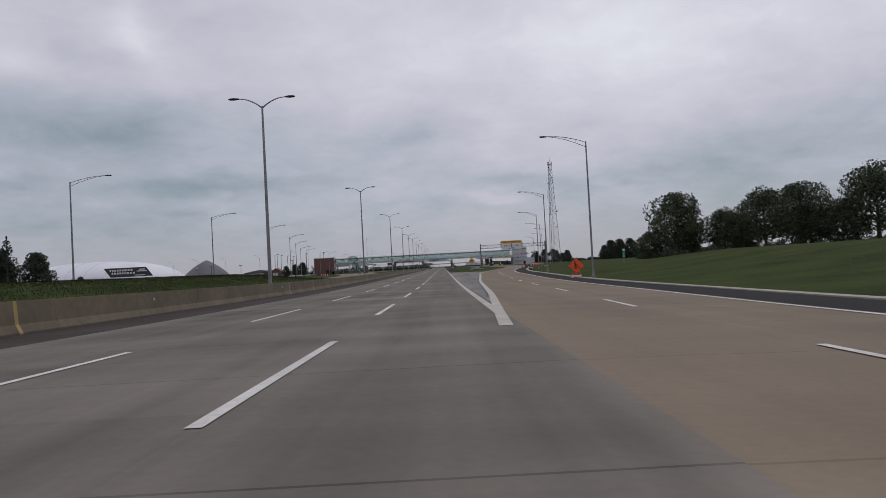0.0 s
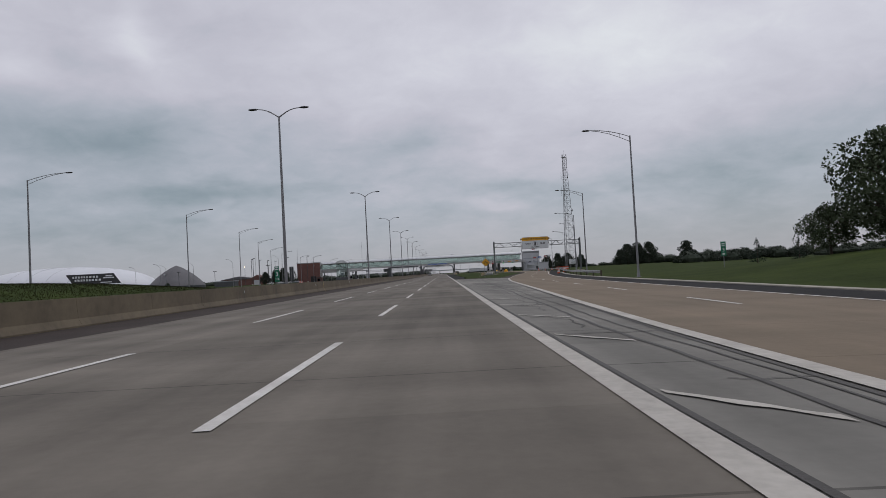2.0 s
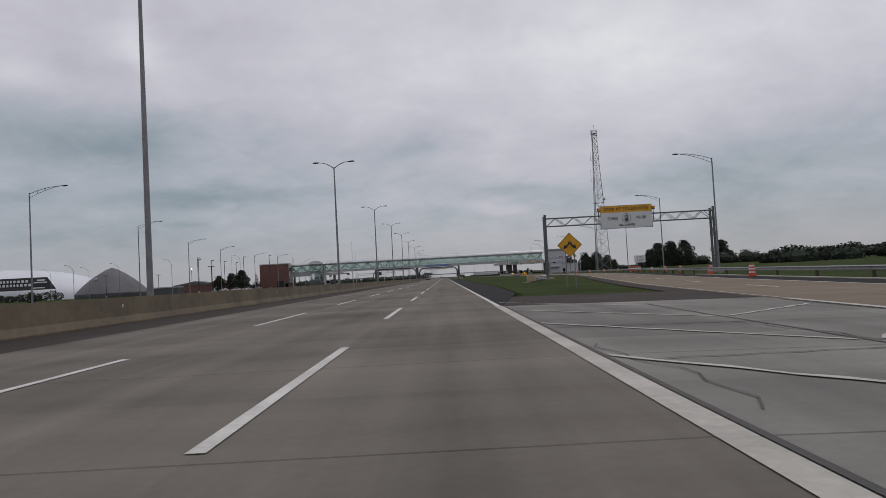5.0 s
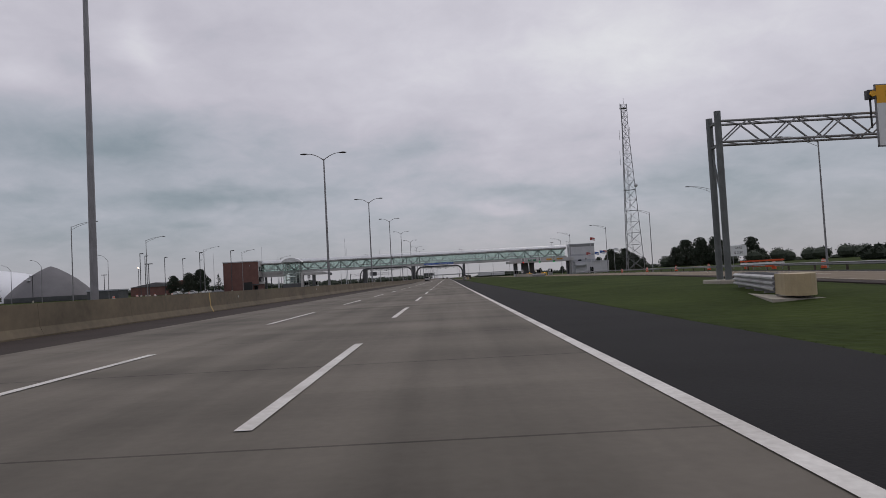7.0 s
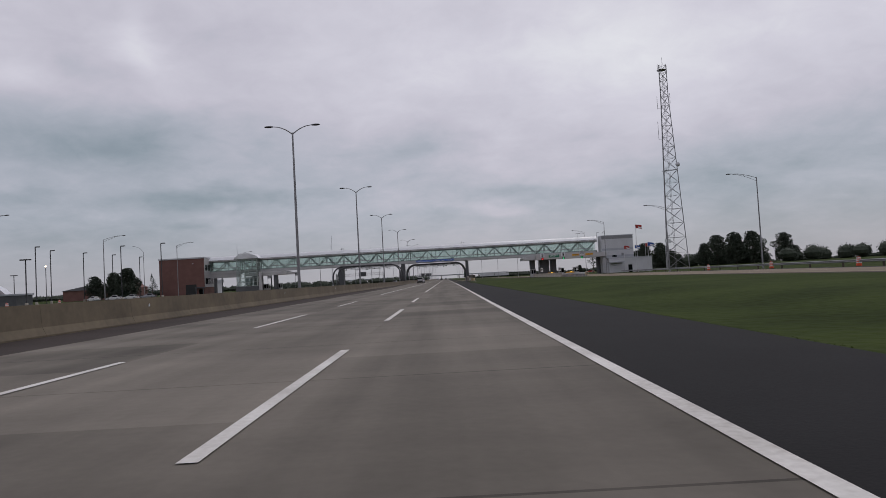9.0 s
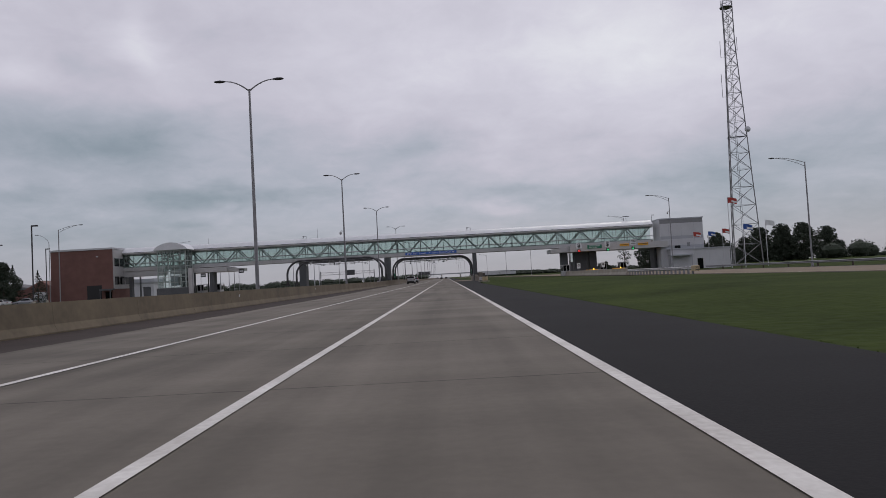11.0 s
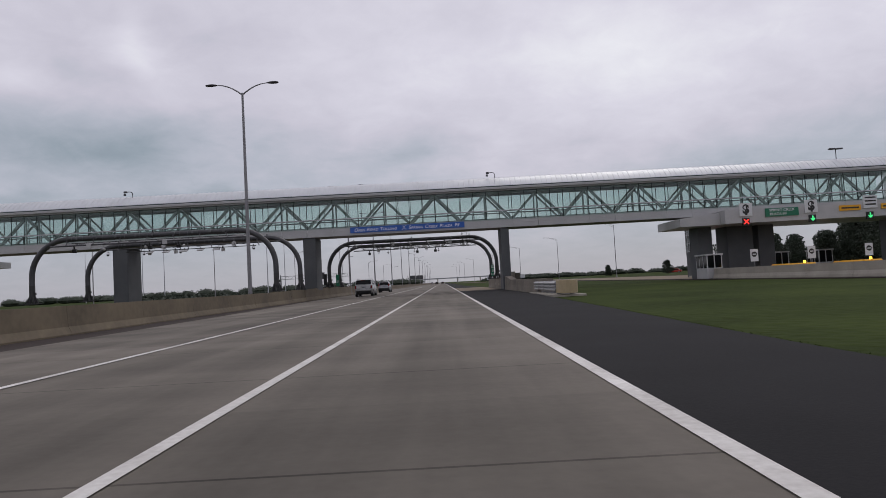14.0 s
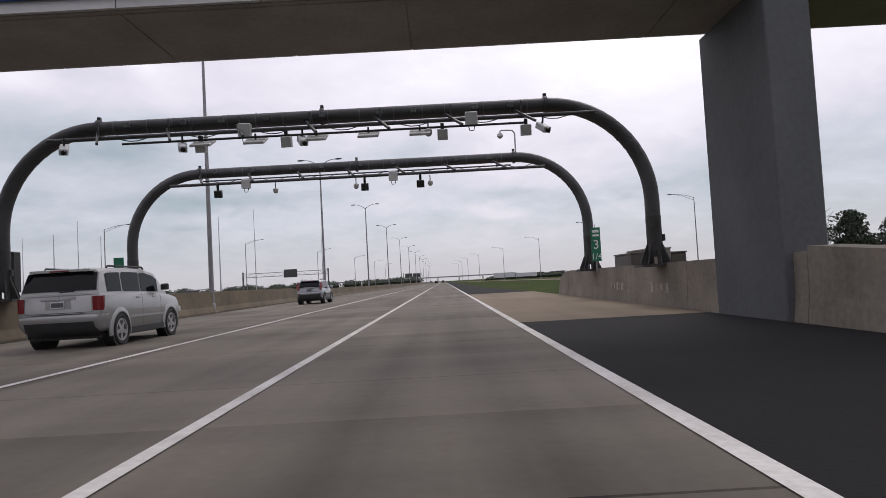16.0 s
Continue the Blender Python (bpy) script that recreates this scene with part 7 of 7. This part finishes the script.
            tl.loft([[(sx * hw * a, y - 0.03, z * k * 0.97) for a, y, z in pts], [(sx * hw * (a + 0.015), y + 0.12, z * k * 0.97) for a, y, z in pts]], True, True, smooth=False)
            part("tail_light", tl, "tail_red", t, "tall curved red tail light")
        if not boxy:
            part("reflector", Shape().box(sx * hw * 0.78 - 0.09, -0.065, 0.72, sx * hw * 0.78 + 0.09, -0.052, 0.77), "tail_red", t)
        part("mirror", Shape().box(sx * (hw + 0.02) if sx > 0 else -hw - 0.22, L * 0.64, belt + 0.02, hw + 0.22 if sx > 0 else -hw - 0.02, L * 0.64 + 0.14, belt + 0.19, 0.03), paint if not boxy else "trim_dark", t)
        part("roof_rail", Shape().tube([(sx * hw * tuck * 0.9, 0.75, Hh + 0.0), (sx * hw * tuck * 0.9, 0.80, Hh + 0.045), (sx * hw * tuck * 0.9, 2.55, Hh + 0.045), (sx * hw * tuck * 0.9, 2.65, Hh)], 0.025, 6), "trim_dark", t)
        for yy in (L * 0.36, L * 0.55):
            part("door_handle", Shape().box(sx * hw * 0.985 - 0.02, yy, belt - 0.16, sx * hw * 0.985 + 0.02, yy + 0.2, belt - 0.12, 0.008), paint, t)
        part("side_moulding", Shape().box(sx * hw - 0.015, L * 0.28, 0.64, sx * hw + 0.012, L * 0.68, 0.69), "rim" if boxy else "trim_dark", t)
        for yy in (L * 0.43, L * 0.655):
            z0, z1 = (float(np.interp(yy, [q[0] for q in low], [q[n_] for q in low])) for n_ in (2, 3))
            edge = [(0.988, z0 + 0.12), (1.0, z0 + (z1 - z0) * 0.55), (0.986, z1 - 0.10), (0.95, z1 - 0.03)]
            part("door_seam", Shape().loft([[(sx * (hw * e + dx), yy + dy, z) for dx, dy in ((-0.02, 0), (0.0015, 0), (0.0015, 0.007), (-0.02, 0.007))] for e, z in edge], True, True, smooth=False), "trim_dark", t)
        for yy in (L * 0.185, L * 0.775):
            arch = Shape()
            arch.loft([[(sx * (hw + dx), yy + (r + d) * math.cos(a), r + (r + d) * math.sin(a)) for d, dx in ((0.055, -0.03), (0.055, 0.030), (0.085, 0.034), (0.16, 0.004), (0.16, -0.03))] for a in (radians(-14 + 208 * j / 20) for j in range(21))], True, True)
            part("wheel_arch", arch if sx < 0 else flip(arch), paint if boxy else "trim_dark", t)
            # black disc on the solid body side stands in for the shaded wheel opening
            part("wheel_well_shade", Shape().lathe([(r + 0.06, -0.25), (r + 0.06, 0.006)] if sx > 0 else [(r + 0.06, -0.006), (r + 0.06, 0.25)], 26, "x", (sx * (hw - 0.002), yy, r)), "black", t)
            wheel(t, sx * (hw - 0.085), yy, r, sx)
        part("head_light", Shape().box(sx * hw * 0.60 if sx > 0 else -hw * 0.88, L - 0.22, 0.66, hw * 0.88 if sx > 0 else -hw * 0.60, L - 0.04, 0.80, 0.02), "panel_white", t)
    pz = 1.0 if not boxy else 1.04
    pl = part("number_plate", Shape().box(-0.16, -0.045, pz - 0.08, 0.16, -0.02, pz + 0.08), "plate", t)
    part("bar", Shape().box(-0.145, -0.05, pz - 0.055, 0.145, -0.0455, pz + 0.05), "pier", pl)
    part("garnish", Shape().box(-0.42, -0.03, pz + 0.12, 0.42, 0.02, pz + 0.17, 0.01), "rim", t)
    part("badge", Shape().lathe([(0.045, -0.05), (0.045, 0.03)], 12, "y", (0, 0, pz + 0.145)), "rim", t)
    if boxy:
        part("tailgate_seam", Shape().box(-hw * 0.78, -0.006, 0.842, hw * 0.78, 0.01, 0.854), "black", t)
        for sx in (-1, 1):
            part("tailgate_seam", Shape().box(sx * hw * 0.785 - 0.004, -0.004, 0.85, sx * hw * 0.785 + 0.004, 0.02, belt * 0.95), "trim_dark", t)
        part("plate_recess", Shape().box(-0.30, -0.010, pz - 0.10, 0.30, 0.01, pz + 0.10, 0.006), paint, t)
    else:
        part("tailgate_seam", Shape().box(-hw * 0.72, -0.012, 0.885, hw * 0.72, 0.0, 0.895), "black", t)
    part("wiper", Shape().bar((0, y0 + 0.0, belt + 0.05), (0.34, y0 - 0.0, belt + 0.07), 0.03), "black", t)
    part("underbody", Shape().box(-hw * 0.85, 0.3, 0.22, hw * 0.85, L - 0.4, 0.34), "black", t)
    part("pillar", Shape().box(-hw * 0.86, y1 + 0.02, belt, hw * 0.86, y1 + 0.03, Hh * 0.9), "trim_dark", t)
    if not boxy:
        part("aerial", Shape().tube([(0, 0.9, Hh), (0, 0.75, Hh + 0.2)], 0.01, 5), "black", t)
    return t


crossover = suv("silver compact crossover car with dark rear glass driving ahead", "car_silver", 4.55, 1.82, 1.68, False)
crossover.matrix_basis = pose(-9.35, 527.4, 0.0, 0, 0, -0.5)
big_suv = suv("silver boxy sport utility car with roof rails and square lights", "car_silver_warm", 4.85, 1.99, 1.88, True)
big_suv.matrix_basis = pose(-8.88, 495.8, 0.0, 0, 0, -1.0)


def saloon(label, paint, group, x, y, turn):
    t = thing("car", (x, y, 0), label, "car", group, turn=turn)
    L, hw = 4.6, 0.9
    body = Shape()
    rings = []
    for yy, w, z0, z1 in ((0, 0.7, 0.45, 0.8), (0.1, 0.85, 0.35, 0.98), (1.0, 0.9, 0.28, 1.0), (3.3, 0.9, 0.28, 0.95), (4.3, 0.84, 0.32, 0.78), (4.6, 0.66, 0.4, 0.62)):
        rings.append([(-w * 0.9, yy, z0), (w * 0.9, yy, z0), (w, yy, (z0 + z1) / 2), (w * 0.93, yy, z1), (-w * 0.93, yy, z1), (-w, yy, (z0 + z1) / 2)])
    body.loft(rings)
    rings = [[(-0.82, yy, 0.93), (0.82, yy, 0.93), (0.66, yy, z), (-0.66, yy, z)] for yy, z in ((0.5, 0.95), (1.1, 1.42), (2.3, 1.46), (3.2, 0.96))]
    body.loft(rings)
    part("body", body, paint, t)
    gl = Shape()
    for sx in (-1, 1):
        q = [(sx * 0.825, 0.85, 1.0), (sx * 0.825, 2.95, 1.0), (sx * 0.70, 2.3, 1.38), (sx * 0.70, 1.15, 1.36)]
        gl.face(q if sx > 0 else q[::-1])
    gl.face([(-0.75, 3.12, 1.04), (-0.66, 2.36, 1.45), (0.66, 2.36, 1.45), (0.75, 3.12, 1.04)][::-1]).face([(-0.75, 0.54, 1.02), (0.75, 0.54, 1.02), (0.66, 1.05, 1.41), (-0.66, 1.05, 1.41)])
    part("glass", gl, "glass_dark", t)
    for sx in (-1, 1):
        for yy in (0.85, 3.65):
            wheel(t, sx * 0.81, yy, 0.33, sx, 0.2)
        part("tail_light", Shape().box(sx * 0.55 - 0.18, -0.02, 0.72, sx * 0.55 + 0.18, 0.1, 0.86), "tail_red", t)
        part("head_light", Shape().box(sx * 0.6 - 0.16, 4.45, 0.6, sx * 0.6 + 0.16, 4.56, 0.72), "panel_white", t)
    part("underbody", Shape().box(-0.75, 0.3, 0.2, 0.75, 4.3, 0.32), "black", t)
    return t


for x, y, a, c, lab in ((-98, 474, 90, "car_white", "white car parked by the brick building"), (-92.5, 473, 80, "car_white", "white car parked by the brick building"), (-88, 475, 95, "car_silver", "silver car parked by the brick building"),
                        (-103, 470, 60, "car_white", "white car parked by the brick building")):
    saloon(lab, c, "parked cars", x, y, a)
saloon("silver car driving on the opposite carriageway behind the barrier", "car_silver", "cars on the carriageway", -20.2, 537, 180)
saloon("red car standing beyond the toll booths", "car_red", "cars at the booths", 86, 664, 60)
for x, y, c, lab in ((-3.9, 850, "car_black", "dark car far ahead on the carriageway"), (-0.2, 880, "car_black", "dark car far ahead on the carriageway"), (-7.6, 900, "car_silver", "silver car far ahead on the carriageway")):
    saloon(lab, c, "cars on the carriageway", x, y, 0)

# ---- far end of the view ----
over = thing("overpass", (-20, 1500, 0), "long low concrete overpass in the distance", "bridge")
part("deck", Shape().box(-160, 0, 6.2, 130, 10, 7.3).box(-160, -0.4, 7.3, 130, 0.0, 8.0), "haze_grey", over)
for x in (-120, -80, -42, -14, 12, 44, 80):
    part("pier", Shape().box(x - 0.8, 2, -0.2, x + 0.8, 8, 6.0), "concrete_pale", over)
part("embankment", Shape().loft([[(x, yy, z) for x, z in ((130, -0.5), (130, 7.3), (330, -0.5))] for yy in (-6, 16)], True, True, smooth=False), "leaf_haze", over)
part("embankment", Shape().loft([[(x, yy, z) for x, z in ((-360, -0.5), (-160, 7.3), (-160, -0.5))] for yy in (-6, 16)], True, True, smooth=False), "leaf_haze", over)
back_gan = thing("sign_gantry", (0, 735, 0), "far steel truss gantry with the dark backs of sign panels", "sign gantry")
for x in (-75, -43):
    part("post", Shape().tube([(x, -0.5, 0), (x, -0.5, 8.3)], 0.18, 8).tube([(x, 0.5, 0), (x, 0.5, 8.3)], 0.18, 8), "hoop_grey", back_gan)
for z in (6.3, 7.7):
    part("chord", Shape().tube([(-75, -0.5, z), (-43, -0.5, z)], 0.1, 6), "galvanised", back_gan)
for i in range(20):
    xa = -75 + 1.6 * i
    part("lattice", Shape().bar((xa, -0.5, 6.3 if i % 2 else 7.7), (xa + 1.6, -0.5, 7.7 if i % 2 else 6.3), 0.09), "galvanised", back_gan)
part("sign_back", Shape().box(-59.5, -0.8, 5.6, -54.5, -0.6, 8.6), "hoop_dark", back_gan)
far_sign = thing("overhead_sign", (0, 900, 0), "dark backs of wide overhead sign panels far along the road", "sign gantry")
part("panel", Shape().box(-23.4, -0.1, 4.2, -18.9, 0.1, 6.9).box(-18.6, -0.1, 4.2, -13.9, 0.1, 6.8), "hoop_dark", far_sign)
for x in (-24.5, -13.0):
    part("post", Shape().tube([(x, 0, 0), (x, 0, 7.2)], 0.18, 8), "hoop_grey", far_sign)
part("chord", Shape().tube([(-24.5, 0.2, 5.4), (-13.0, 0.2, 5.4)], 0.12, 6), "hoop_grey", far_sign)
for i, (x, y) in enumerate(((38.5, 905), (52.5, 907))):
    tr = thing("trailer", (x, y, 0), "white box trailer parked in the distance", "trailer", "parked trailers")
    part("box", Shape().box(-6.6, 0, 1.2, 6.6, 2.6, 4.3 - 0.7 * i), "panel_white", tr)
    part("chassis", Shape().box(-6.5, 0.3, 0.7, 6.5, 2.3, 1.2), "black", tr)
    for wx in (-5.5, -4.3, 5.0):
        part("wheel", Shape().lathe([(0.5, -0.15), (0.5, 0.15)], 12, "y", (wx, 0.2, 0.5)), "rubber", tr)
